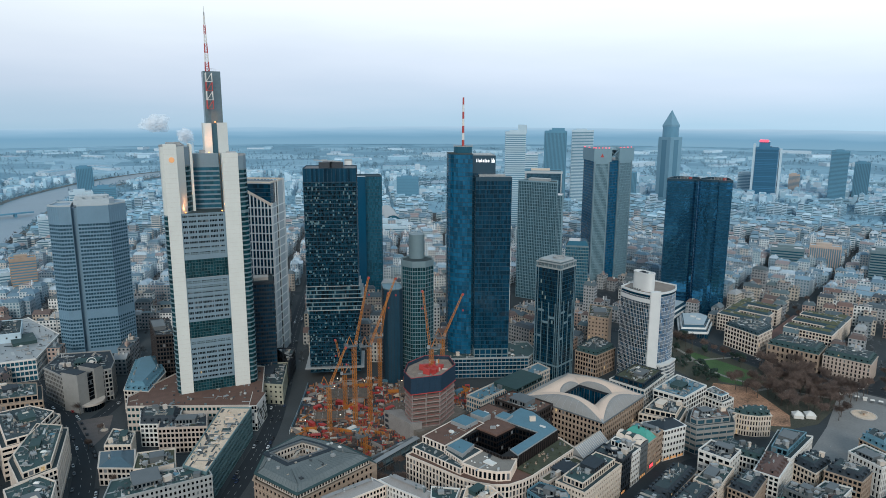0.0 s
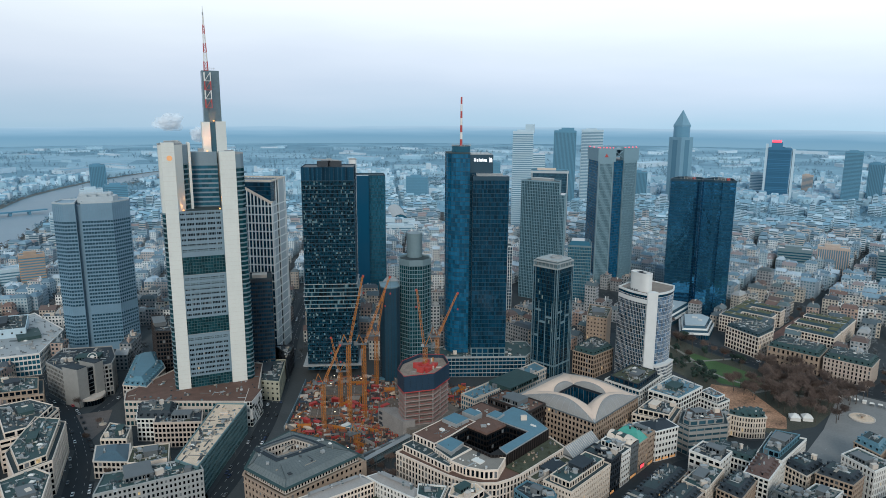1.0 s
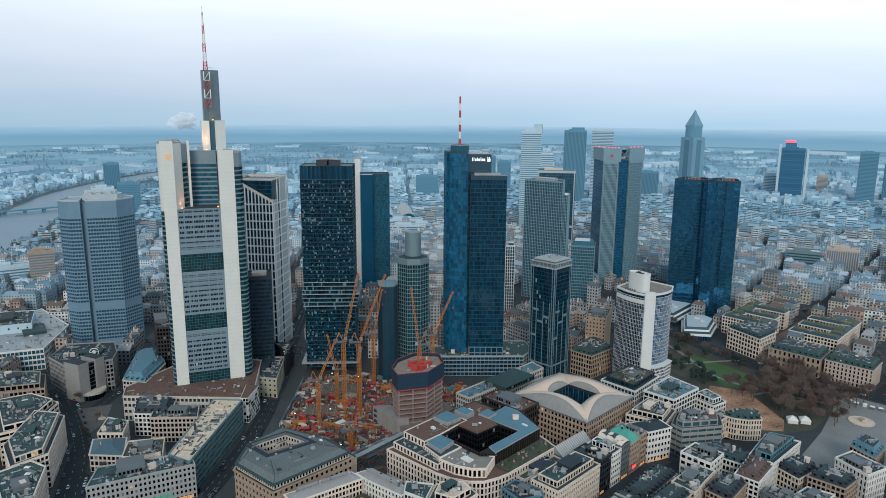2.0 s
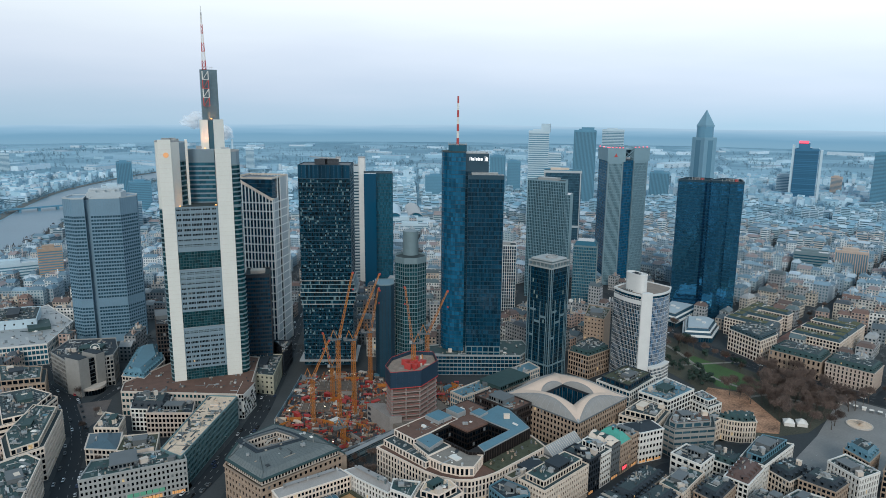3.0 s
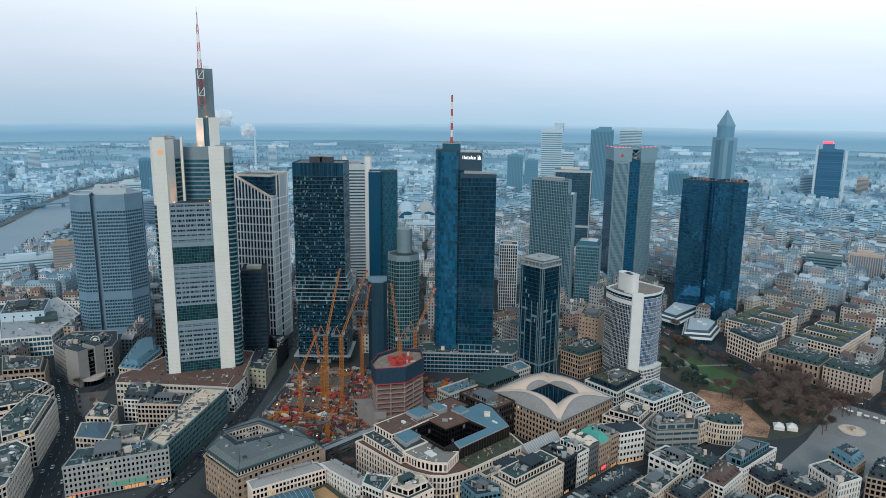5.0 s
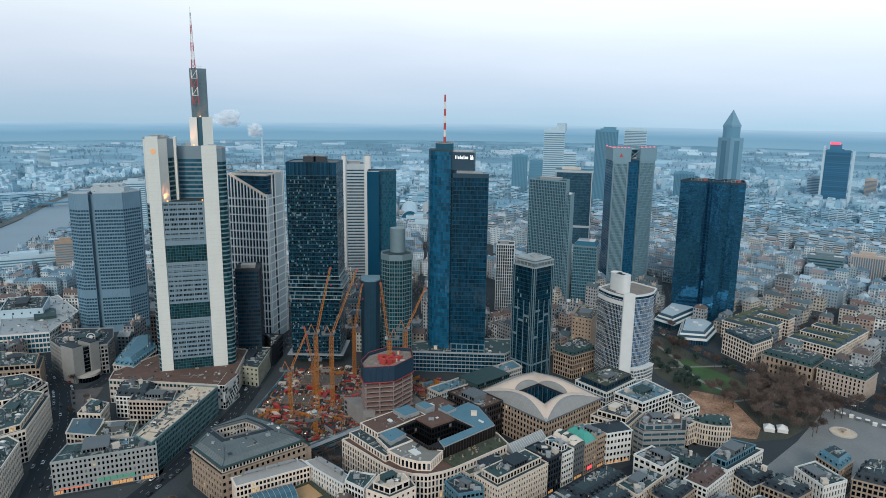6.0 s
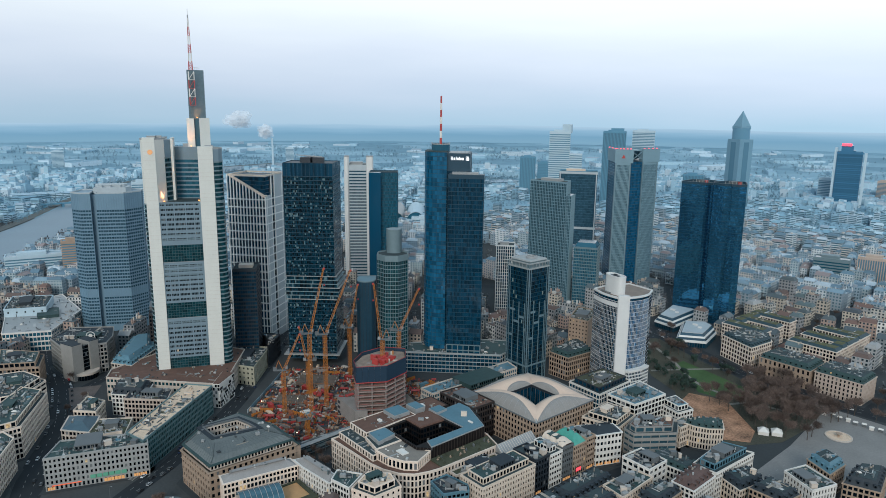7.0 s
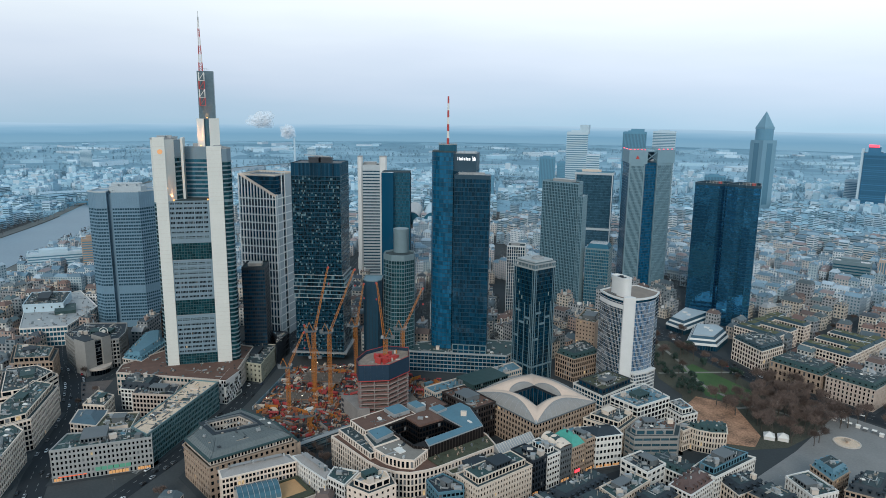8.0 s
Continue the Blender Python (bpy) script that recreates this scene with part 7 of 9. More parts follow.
# rows between the court block and the shopping street
block("white office wing with planted terrace", [(-202, 310), (-196, 310), (-193, 345), (-201, 346)], 17, 5, 2.6, PALE, ROOF_GARDEN, units=6, pier=0.34, pave=False)
for y0, y1, h, wall, roof, style, lab, pr, bn in ((308, 351, 21, CREAM, ROOF_GREEN, "setback", "cream town house with terrace and green roof", 0.5, 0.45), (351.5, 363.5, 23, DARK, ROOF_GREY, "flat", "dark gridded shop building with white window frames", 0.3, 0.3),
                                          (364, 375.5, 22, WHITE, ROOF_GREY, "setback", "pale banded shop building", 0.2, 0.5), (376, 386, 23, GREY, ROOF_BROWN, "flat", "narrow grey shop house under a white curved roof", 0.4, 0.5),
                                          (386.5, 399, 21, STONE, COPPER, "plain", "brown stone shop house with bright green copper roof", 0.4, 0.4), (399.5, 408, 22, STONE, ROOF_BLUE, "flat", "narrow tan shop house with blue-grey roof", 0.15, 0.5)):
    block(lab, [(-190, y0), (-171, y0), (-171, y1), (-190, y1)], h, 6, 2.2, wall, roof, style, units=3, name="shop_house", shop=0.4, rise=5, setback=4, pave=False, attic=wall, pier=pr, band=bn)
t = thing("shop_sign", "glowing red shop sign over a street entrance", "sign", (-170.6, 391.5, 3.0))
bm = bmesh.new()
box(bm, -0.35, -2.6, 0, 0.2, 2.6, 2.6)
part("sign_case", bm, DARK, t)
bm = bmesh.new()
box(bm, 0.2, -2.4, 0.2, 0.28, 2.4, 2.4)
part("lit_face", bm, SHOP_RED, t, "glowing red face")
t = thing("curved_roof", "white scalloped roof shell over a shop house", "roof", (-180, 381, 23.9))
for k in range(3):
    bm = bmesh.new()
    rows = [[bm.verts.new((x, 0.0 + 5.0 * math.cos(math.pi * j / 8), 3.4 * math.sin(math.pi * j / 8) * (1 - 0.02 * (x + 3) ** 2))) for j in range(9)] for x in (-3, -1.5, 0, 1.5, 3)]
    for r0, r1 in zip(rows, rows[1:]):
        for j in range(8):
            bm.faces.new((r0[j], r1[j], r1[j + 1], r0[j + 1]))
    ob = part("shell", bm, CREAM, t, smooth=True)
    ob.matrix_basis = pose(-5.5 + 5.6 * k, 0, 0.05)
block("white shop house with a dark curved roof at the bend", [(-188, 408.5), (-170, 408.5), (-163, 426), (-174, 431)], 22, 5, 2.6, WHITE, ROOF_DARK, "plain", rise=3, setback=5, name="shop_house", shop=0.6, pier=0.35, band=0.5)
block("blue-grey clad office with dark roof", [(-199, 293), (-184, 290), (-178, 304), (-183, 307.5), (-199, 305)], 18, 5, 2.4, ROOF_BLUE, ROOF_DARK, units=2, pier=0.25, band=0.4, pave=False)
block("white angular office with blank gable", [(-144, 400), (-124, 399), (-124, 417), (-143, 418)], 21, 5, 4, WHITE, ROOF_DARK, units=2, pier=0.3, band=0.45)
block("white villa-like house with dormers", [(-140, 420), (-112, 422), (-113, 436), (-138, 436)], 16, 4, 2.4, WHITE, ROOF_GREEN, "mansard", rise=3, setback=2.5, name="town_house")
block("white corner office with brown tiled roof", [(-111, 402), (-97, 402), (-98, 427), (-113, 429)], 19, 6, 2.6, WHITE, ROOF_RED, "ridge", rise=4, setback=4.5)
block("white gridded corner office with glass roof storey", [(-113, 428), (-98, 428), (-96, 470), (-116, 464)], 20, 6, 2.4, WHITE, ROOF_GREY, "setback", units=3, attic=ROOF_BLUE)
block("small house with green copper awning", [(-95, 380), (-84, 380), (-84, 396), (-95, 396)], 9, 2, 3, STONE, COPPER, "ridge", rise=3, name="town_house")
block("dark slate roofed town house row", [(-137, 300), (-151, 300), (-152, 340), (-137, 342)], 15.5, 4, 2.5, CREAM, ROOF_DARK, "mansard", rise=4, name="town_house", shop=0.5)
block("grey slate town house with skylights", [(-137, 344), (-151, 342), (-152, 382), (-138, 384)], 15, 4, 2.5, STONE, ROOF_DARK, "mansard", rise=4, name="town_house", shop=0.5)
block("grey town house with flat green roof", [(-119, 366), (-134, 368), (-133, 397), (-121, 398)], 18, 5, 2.6, CREAM, ROOF_GREEN, units=5, name="town_house")
block("old town house with dark mansard roof", [(-102, 374), (-117, 376), (-116, 399), (-103, 400)], 17, 5, 2.5, STONE, ROOF_DARK, "mansard", rise=4, name="town_house")
block("cream town house with slate roof", [(-120, 320), (-135, 318), (-134, 362), (-120, 364)], 18, 5, 2.6, PINK, ROOF_DARK, "mansard", rise=4, name="town_house")
block("white gridded block by the square", [(-74, 463), (-54, 453), (-48, 471), (-69, 480)], 20, 5, 2.4, WHITE, ROOF_GREEN, units=3, pier=0.5)
block("slate roofed house beside the square", [(-74, 495), (-57, 486), (-56, 506), (-71, 513)], 17, 5, 2.6, STONE, ROOF_BLUE, "mansard", rise=5)
block("low pale building with green-grey roof", [(-81, 409), (-66, 409), (-64, 428), (-78, 426)], 14, 4, 2.6, WHITE, ROOF_GREEN, units=3)
block("dark slate roofed house on the lane", [(-100, 436), (-84, 430), (-80, 452), (-93, 458)], 15, 4, 2.6, CREAM, ROOF_DARK, "mansard", rise=4, name="town_house")
block("stone house with slate roof on the lane", [(-80, 432), (-60, 432), (-58, 448), (-78, 450)], 18, 5, 2.5, STONE, ROOF_DARK, "mansard", rise=4, name="town_house")
block("grey house with flat green roof on the lane", [(-93, 398), (-76, 396), (-74, 406), (-92, 408)], 16, 4, 2.5, GREY, ROOF_GREEN, units=3, name="town_house")
block("cream house with brown tiled roof", [(-72, 380), (-52, 382), (-52, 404), (-71, 402)], 18, 5, 2.5, CREAM, ROOF_RED, "mansard", rise=4, name="town_house")
block("stone block with slate roof by the square", [(-48, 480), (-30, 486), (-36, 516), (-50, 506)], 18, 5, 2.8, STONE, ROOF_DARK, "mansard", rise=5)
block("white office wing along the lane with dormers", [(-276, 199), (-266, 197), (-259, 240), (-269, 240)], 21, 6, 2.2, PEACH, ZINC, "plain", rise=2.5, setback=4)
block("white office wing with small square windows", [(-266, 241), (-255, 241), (-230, 244), (-231, 252), (-264, 249)], 21, 6, 2.4, WHITE, ZINC, "plain", rise=2.5, setback=3.6, pier=0.5)
block("white corner office with green flat roof", [(-236, 253), (-229, 245), (-215, 248), (-223, 262)], 23, 6, 2.6, WHITE, ROOF_GREEN, units=1, pier=0.2, band=0.3, pave=False)
block("pale office with stepped rendered penthouse", [(-222, 263), (-214, 249), (-199, 254), (-199, 272), (-210, 275)], 23, 6, 3.6, PEACH, ROOF_TAN, "setback", units=2, attic=PEACH, pier=0.6, band=0.5, pave=False)
t = thing("courtyard_terrace", "orange-floored roof courtyard with planted edge", "terrace", (-249, 229, 0))
bm = bmesh.new()
box(bm, -9, -8, 0, 16, 11, 12)
part("base", bm, PALE, t)
bm = bmesh.new()
box(bm, -7, -7, 12, 10, 8, 12.2)
part("floor", bm, material("orange_terrace_floor", (0.50, 0.28, 0.13), 0.8, vary=0.12, scale=0.3, fine=2.0), t, "orange timber floor")
bm = bmesh.new()
ring(bm, [(-8.5, -7.8), (15, -7.8), (15, 10.5), (-8.5, 10.5)], [(-7, -7), (10, -7), (10, 8), (-7, 8)], 12, 12.9)
part("planting", bm, ROOF_GARDEN, t)
t = thing("atrium_roof", "arched blue glass roof over a courtyard", "glass roof", (-250, 209, 0), -12)
bm = bmesh.new()
for k in range(8):
    a0, a1 = math.pi * k / 8, math.pi * (k + 1) / 8
    v = [bm.verts.new((9 * math.cos(a), y, 15 + 5 * math.sin(a))) for a, y in ((a0, -9), (a1, -9), (a1, 14), (a0, 14))]
    bm.faces.new(v)
part("glass_vault", bm, GLASS_VAULT, t)
bm = bmesh.new()
box(bm, -9, -9, 0, 9, 14, 15)
part("base", bm, PALE, t)
for k in range(9):
    bm = bmesh.new()
    for j in range(8):
        a0, a1 = math.pi * j / 8, math.pi * (j + 1) / 8
        y = -9 + 23 * k / 8
        bar(bm, (9 * math.cos(a0), y, 15.1 + 5 * math.sin(a0)), (9 * math.cos(a1), y, 15.1 + 5 * math.sin(a1)), 0.25)
    part("glazing_rib", bm, METAL, t)
for s0, s1, z0, z1, mat, lab in ((0.06, 0.34, 3.0, 3.6, lamp_material("orange_red_fascia", (1.0, 0.16, 0.06), 0.55), "orange-red lit shop fascia"), (0.42, 0.78, 4.2, 6.6, lamp_material("green_lit_glass", (0.20, 0.62, 0.42), 0.07), "green-lit glass band"), (0.55, 0.75, 0.8, 2.8, SHOP_WARM, "warmly lit shop front"), (0.84, 0.97, 0.8, 2.6, SHOP_WARM, "warmly lit shop front")):
    p, q = Vector((-359, 124)), Vector((-341, 179))
    c = FRONT.matrix_basis.translation
    out = Vector(((q - p).y, -(q - p).x)).normalized() * 0.35
    n = 6
    for k in range(n):
        e, f = p.lerp(q, s0 + (s1 - s0) * k / n) + out, p.lerp(q, s0 + (s1 - s0) * (k + 0.85) / n) + out
        bm = bmesh.new()
        bar(bm, (e.x - c.x, e.y - c.y, (z0 + z1) / 2), (f.x - c.x, f.y - c.y, (z0 + z1) / 2), 0.2, z1 - z0)
        part("shop_front", bm, mat, FRONT, lab)
sheet("forecourt", [(-522, 169), (-470, 160), (-486, 178), (-512, 192)], 0.18, material("reddish_forecourt_slabs", (0.13, 0.105, 0.095), 0.85, vary=0.25, scale=0.2, fine=1.5), "reddish paved forecourt between the streets")
t = thing("monument", "small pale stone monument on the forecourt", "monument", (-491, 177, 0.18))
bm = bmesh.new()
prism(bm, circle(2.6, 16), 0, 0.5)
prism(bm, circle(1.9, 16), 0.5, 0.9)
part("step", bm, CREAM, t)
bm = bmesh.new()
prism(bm, rect(1.4, 1.4), 0.9, 3.4, rect(1.0, 1.0))
prism(bm, circle(0.45, 10), 3.4, 5.2, circle(0.2, 10))
part("block", bm, CREAM, t)
t = thing("roof_sign", "round plain white roof sign on a post", "sign", (-556, 196, 26.3))
bm = bmesh.new()
ring(bm, circle(3.6, 24), circle(3.1, 24), 0, 0.5)
prism(bm, circle(1.6, 20), 0.1, 0.4)
bar(bm, (-3.2, 0, 0.25), (3.2, 0, 0.25), 0.3)
ob = part("emblem", bm, WHITE, t)
ob.matrix_basis = pose(0, 0, 4.6, 90, 0, 70)
bm = bmesh.new()
bar(bm, (0, 0, 0), (0, 0, 1.3), 0.5)
part("post", bm, METAL, t)


me = bpy.data.meshes.new("roof_fittings")
me.from_pydata(CL_V, [], CL_F)
me.materials.append(CLUTTER_M)
tagged(new("roof_fittings", me), "small pipes, vents, hatches and trays on flat roofs", "roof fittings", "", "stuff")

# zebra crossings and stop lines at the junction before the bank
verts, faces = [], []
for ox, oy, a, n, length in ((-315, 150, 30, 9, 4.0), (-340, 168, 120, 7, 4.0), (-300, 128, 30, 9, 4.0)):
    c, s_ = math.cos(radians(a)), math.sin(radians(a))
    for k in range(n):
        for u, v in ((k * 1.1, 0), (k * 1.1 + 0.5, 0), (k * 1.1 + 0.5, length), (k * 1.1, length)):
            verts.append((ox + u * c - v * s_, oy + u * s_ + v * c, 0.2))
        i = len(verts) - 4
        faces.append((i, i + 1, i + 2, i + 3))
me = bpy.data.meshes.new("zebra_crossing")
me.from_pydata(verts, [], faces)
me.materials.append(LINE_PAINT)
tagged(new("zebra_crossing", me), "white striped zebra crossings on the asphalt", "", "", "structure")


# ---- building site ----
SITE = [(-388, 268), (-330, 262), (-312, 292), (-316, 330), (-322, 380), (-326, 425), (-362, 404), (-400, 392), (-432, 362), (-448, 330), (-420, 302)]
sheet("site_ground", SITE, 0.2, material("site_mud_and_concrete", (0.085, 0.062, 0.05), 0.95, vary=0.55, scale=0.18, fine=0.9, bump=0.5), "muddy building ground with concrete patches", thick=0.2)
FOOTPRINTS.append((-375, 335, SITE))


def unfinished_core():
    """Unfinished tower: raw concrete storeys under navy formwork with a red working deck."""
    t = thing("unfinished_tower", "unfinished concrete tower with navy formwork and red deck", "building site", (-322, 342, 0))
    out = ccw([(x + 322, y - 342) for x, y in ((-328, 323), (-338, 337), (-339, 356), (-325, 368), (-310, 358), (-304, 336), (-315, 317))])
    slab_m = material("pink_edge_concrete", (0.30, 0.225, 0.20), 0.9, vary=0.18, scale=0.3, fine=2.0)
    # core wall darkened: the shade between the slabs is in its colour
    bm = bmesh.new()
    prism(bm, inset(out, 6.5), 0, 43.4)
    part("concrete_core", bm, material("shade_dark_concrete", (0.06, 0.05, 0.046), 0.9, vary=0.2, scale=0.15, fine=1.5), t)
    for k in range(8):
        z = 8.5 + k * 3.6
        bm = bmesh.new()
        prism(bm, inset(out, 0.2), z, z + 0.5)
        part("floor_slab", bm, slab_m, t)
        if k < 7:
            for p, q in edges(inset(out, 1.4)):
                for i in range(max(1, int((q - p).length / 8))):
                    c = p.lerp(q, i / max(1, int((q - p).length / 8)))
                    bm = bmesh.new()
                    box(bm, -0.35, -0.35, 0, 0.35, 0.35, 3.05)
                    ob = part("column", bm, CONCRETE, t)
                    ob.matrix_basis = pose(c.x, c.y, z + 0.55)
            bm = bmesh.new()
            ring(bm, inset(out, 0.45), inset(out, 0.5), z + 1.5, z + 1.65)
            part("guard_rail", bm, RED, t)
    for p, q in edges(out):
        n = max(1, round((q - p).length / 4))
        u = (q - p).normalized()
        for i in range(n):
            bm = bmesh.new()
            a, b = p.lerp(q, (i + 0.01) / n), p.lerp(q, (i + 0.99) / n)
            nrm = Vector((u.y, -u.x))
            prism(bm, ccw([(v.x, v.y) for v in (a + nrm * 0.25, b + nrm * 0.25, b - nrm * 0.2, a - nrm * 0.2)]), 34.6, 46.4)
            part("formwork_panel", bm, NAVY, t, "navy climbing formwork panel")
    bm = bmesh.new()
    ring(bm, inset(out, -0.5), inset(out, -0.2), 34.0, 34.6)
    part("formwork_edge", bm, RED, t)
    bm = bmesh.new()
    prism(bm, inset(out, 0.6), 43.6, 44.0)
    part("working_deck", bm, material("plywood_deck", (0.26, 0.20, 0.16), 0.9, vary=0.35, scale=0.4, fine=2.0), t)
    bm = bmesh.new()
    ring(bm, inset(out, -0.05), inset(out, 0.1), 46.4, 46.75)
    part("deck_rail", bm, RED, t, "red guard rail round the deck")
    rng = random.Random(8)
    for i in range(26):
        bm = bmesh.new()
        w, d, h = rng.uniform(1, 5), rng.uniform(0.6, 2.2), rng.uniform(0.6, 3.0)
        if i < 14:
            w, d, h = w + 1.5, d + 0.8, h + 1.6
        box(bm, -w / 2, -d / 2, 0, w / 2, d / 2, h)
        ob = part("formwork_load", bm, RED if i < 14 else rng.choice((RED, ORANGE, PALE, CONCRETE)), t)
        spread = 0.6 if i < 14 else 1.0
        ob.matrix_basis = pose(rng.uniform(-9, 8) * spread + 2, rng.uniform(-13, 16) * spread, 44.0, 0, 0, rng.choice((10, 55, 100)))
    bm = bmesh.new()
    prism(bm, [(-20, -24), (14, -25), (18, -6), (16, 24), (-2, 28), (-22, 10)], 0, 8.4)
    part("base_storeys", bm, material("dirty_concrete", (0.15, 0.125, 0.105), 0.9, vary=0.35, scale=0.2, fine=1.5, bump=0.2), t)
    bm = bmesh.new()
    prism(bm, [(-22, -24), (8, -27), (12, -19), (-14, -14)], 0, 13.5)
    part("stair_block", bm, CONCRETE, t)
    # dark boxes stand for the shade inside wall openings
    for i in range(3):
        bm = bmesh.new()
        box(bm, -20.5 + i * 0.02, -24.5, 1.5 + 4 * i, -17, -23.3, 3.6 + 4 * i)
        part("opening_shade_box", bm, DARK, t)


def site_gallery():
    """Dark steel walkway with a flat roof along the street edge of the site."""
    t = thing("covered_walkway", "dark steel covered walkway along the site edge", "walkway", (-299.5, 261, 0), math.degrees(math.atan2(50, -3.5)))
    bm = bmesh.new()
    box(bm, 0, -2.2, 8.6, 50, 1.6, 9.0)
    part("roof", bm, METAL, t, "grey metal walkway roof")
    bm = bmesh.new()
    box(bm, 0, 1.2, 0, 50, 1.5, 8.6)
    part("back_wall", bm, FRAME_DARK, t, "dark corrugated wall")
    for z in (2.6, 5.4, 7.4):
        bm = bmesh.new()
        box(bm, 0, -2.1, z, 50, -1.9, z + 0.25)
        part("rail", bm, FRAME_GREY, t)
    bm = bmesh.new()
    box(bm, 0.1, -1.8, 4.2, 49.9, 1.15, 4.5)
    part("deck", bm, FRAME_GREY, t)
    for k in range(11):
        bm = bmesh.new()
        box(bm, k * 4.96, -2.3, 0, k * 4.96 + 0.3, -2.12, 8.58)
        part("post", bm, GREY, t)


def hoarding(points):
    """Boarded fence between the street and the site."""
    t = thing("site_hoarding", "grey-green boarded hoarding along the building site", "fence", (points[0][0], points[0][1], 0.2))
    for p, q in zip(points, points[1:]):
        p, q = Vector(p) - Vector(points[0]), Vector(q) - Vector(points[0])
        n = max(1, round((q - p).length / 6))
        turn = math.degrees(math.atan2(q.y - p.y, q.x - p.x))
        for i in range(n):
            bm = bmesh.new()
            box(bm, 0.06, -0.15, 0, (q - p).length / n - 0.06, 0.15, 3.0)
            c = p.lerp(q, i / n)
            ob = part("fence_panel", bm, FRAME_HAZEL if i % 4 else FLANK_GREY, t)
            ob.matrix_basis = pose(c.x, c.y, 0, 0, 0, turn)


def crane(label, x, y, mast, tip, cab_turn=None):
    """Luffing tower crane: lattice mast, slewing deck with cab and ballast, raised lattice jib with its stay and hook."""
    t = thing("tower_crane", label, "crane", (x, y, 0.2), 0, group="tower cranes on the site")
    n = max(2, int(mast / 6))
    for i in range(n):
        bm = bmesh.new()
        lattice_mast(bm, 0, 0, mast * i / n, mast * (i + 1) / n, 2.2, 2.2, 2.6, 0.24)
        part("mast_section", bm, ORANGE, t)
    bm = bmesh.new()
    box(bm, -2.6, -2.6, -0.1, 2.6, 2.6, 0.9)
    part("footing", bm, CONCRETE, t)
    d = Vector(tip) - Vector((x, y, mast))
    flat = Vector((d.x, d.y, 0))
    flat = flat.normalized() if flat.length > 0.1 else Vector((1, 0, 0))
    side = Vector((-flat.y, flat.x, 0))
    z = Vector((0, 0, 1))
    top = z * (mast + 0.2)
    bm = bmesh.new()
    bar(bm, top - flat * 7, top + flat * 2.5, 2.4, 0.8)
    deck = part("slewing_deck", bm, GREY, t)
    bm = bmesh.new()
    bar(bm, top - flat * 7.2 + z * 1.2, top - flat * 4.4 + z * 1.2, 2.6, 2.2)
    part("ballast", bm, GREY, deck, "grey concrete ballast blocks")
    bm = bmesh.new()
    bar(bm, top + flat * 1.2 + side * 1.9 + z * 1.4, top + flat * 3.2 + side * 1.9 + z * 1.4, 1.5, 2.0)
    part("cab", bm, METAL, deck, "pale grey operator cab")
    foot, end = top + flat * 1.6 + z * 0.9, Vector(tip) - Vector((x, y, 0.2))
    axis = (end - foot)
    length = axis.length
    up = axis.normalized().cross(side).normalized()
    m = max(4, int(length / 2.4))
    for half in range(2):
        bm = bmesh.new()
        for i in range(m * half // 2, m * (half + 1) // 2):
            a, b = foot + axis * (i / m), foot + axis * ((i + 1) / m)
            wa, wb = 1.15 - 0.5 * i / m, 1.15 - 0.5 * (i + 1) / m
            rails = ((side, 1.0), (-side, 1.0), (up * 1.3, 1.0))
            for k, (r, s) in enumerate(rails):
                r2 = rails[(k + 1) % 3][0]
                bar(bm, a + r * wa, b + r * wb, 0.24)
                bar(bm, a + r * wa, b + r2 * wb, 0.15)
        part("jib", bm, ORANGE, t, "raised orange lattice jib")
    bm = bmesh.new()
    bar(bm, end - axis.normalized() * 0.9, end + axis.normalized() * 0.6, 1.3)
    part("jib_head", bm, RED, t, "red jib head")
    apex = top - flat * 3.2 + z * 7.5
    bm = bmesh.new()
    for s in (-1, 1):
        bar(bm, top + side * s * 0.9, apex, 0.3)
        bar(bm, top - flat * 6 + side * s * 0.9, apex, 0.25)
    part("a_frame", bm, ORANGE, t)
    bm = bmesh.new()
    bar(bm, apex, foot + axis * 0.82, 0.12)
    bar(bm, end, end - z * min(12.0, max(3.0, end.z * 0.3)), 0.1)
    part("stay_rope", bm, DARK, t)
    bm = bmesh.new()
    hz = end - z * min(12.0, max(3.0, end.z * 0.3))
    box(bm, hz.x - 0.4, hz.y - 0.4, hz.z - 1.2, hz.x + 0.4, hz.y + 0.4, hz.z)
    part("hook_block", bm, RED, t)
    return t


unfinished_core()
site_gallery()
hoarding([(-386, 264), (-421, 300.5), (-449, 328)])
LAB = "orange luffing tower crane on the building site"
crane(LAB + " beside another", -361, 305, 62, (-356, 316, 112))
crane(LAB + " with a raised jib", -357, 316, 60, (-346, 333, 110))
crane(LAB + " before the round tower", -396, 362, 46, (-391, 368, 84))
crane("orange luffing crane rising through the unfinished tower", -321, 344, 60, (-325, 339, 103))
crane("orange luffing crane behind the unfinished tower", -330, 366, 60, (-320, 378, 94))
crane("short orange luffing crane at the site edge", -366, 285, 36, (-359, 296, 64))
crane("short orange luffing crane with red jib head", -387, 317, 30, (-391, 312, 58))
crane("low orange crane stump among the formwork", -323, 281, 14, (-322, 286, 22))


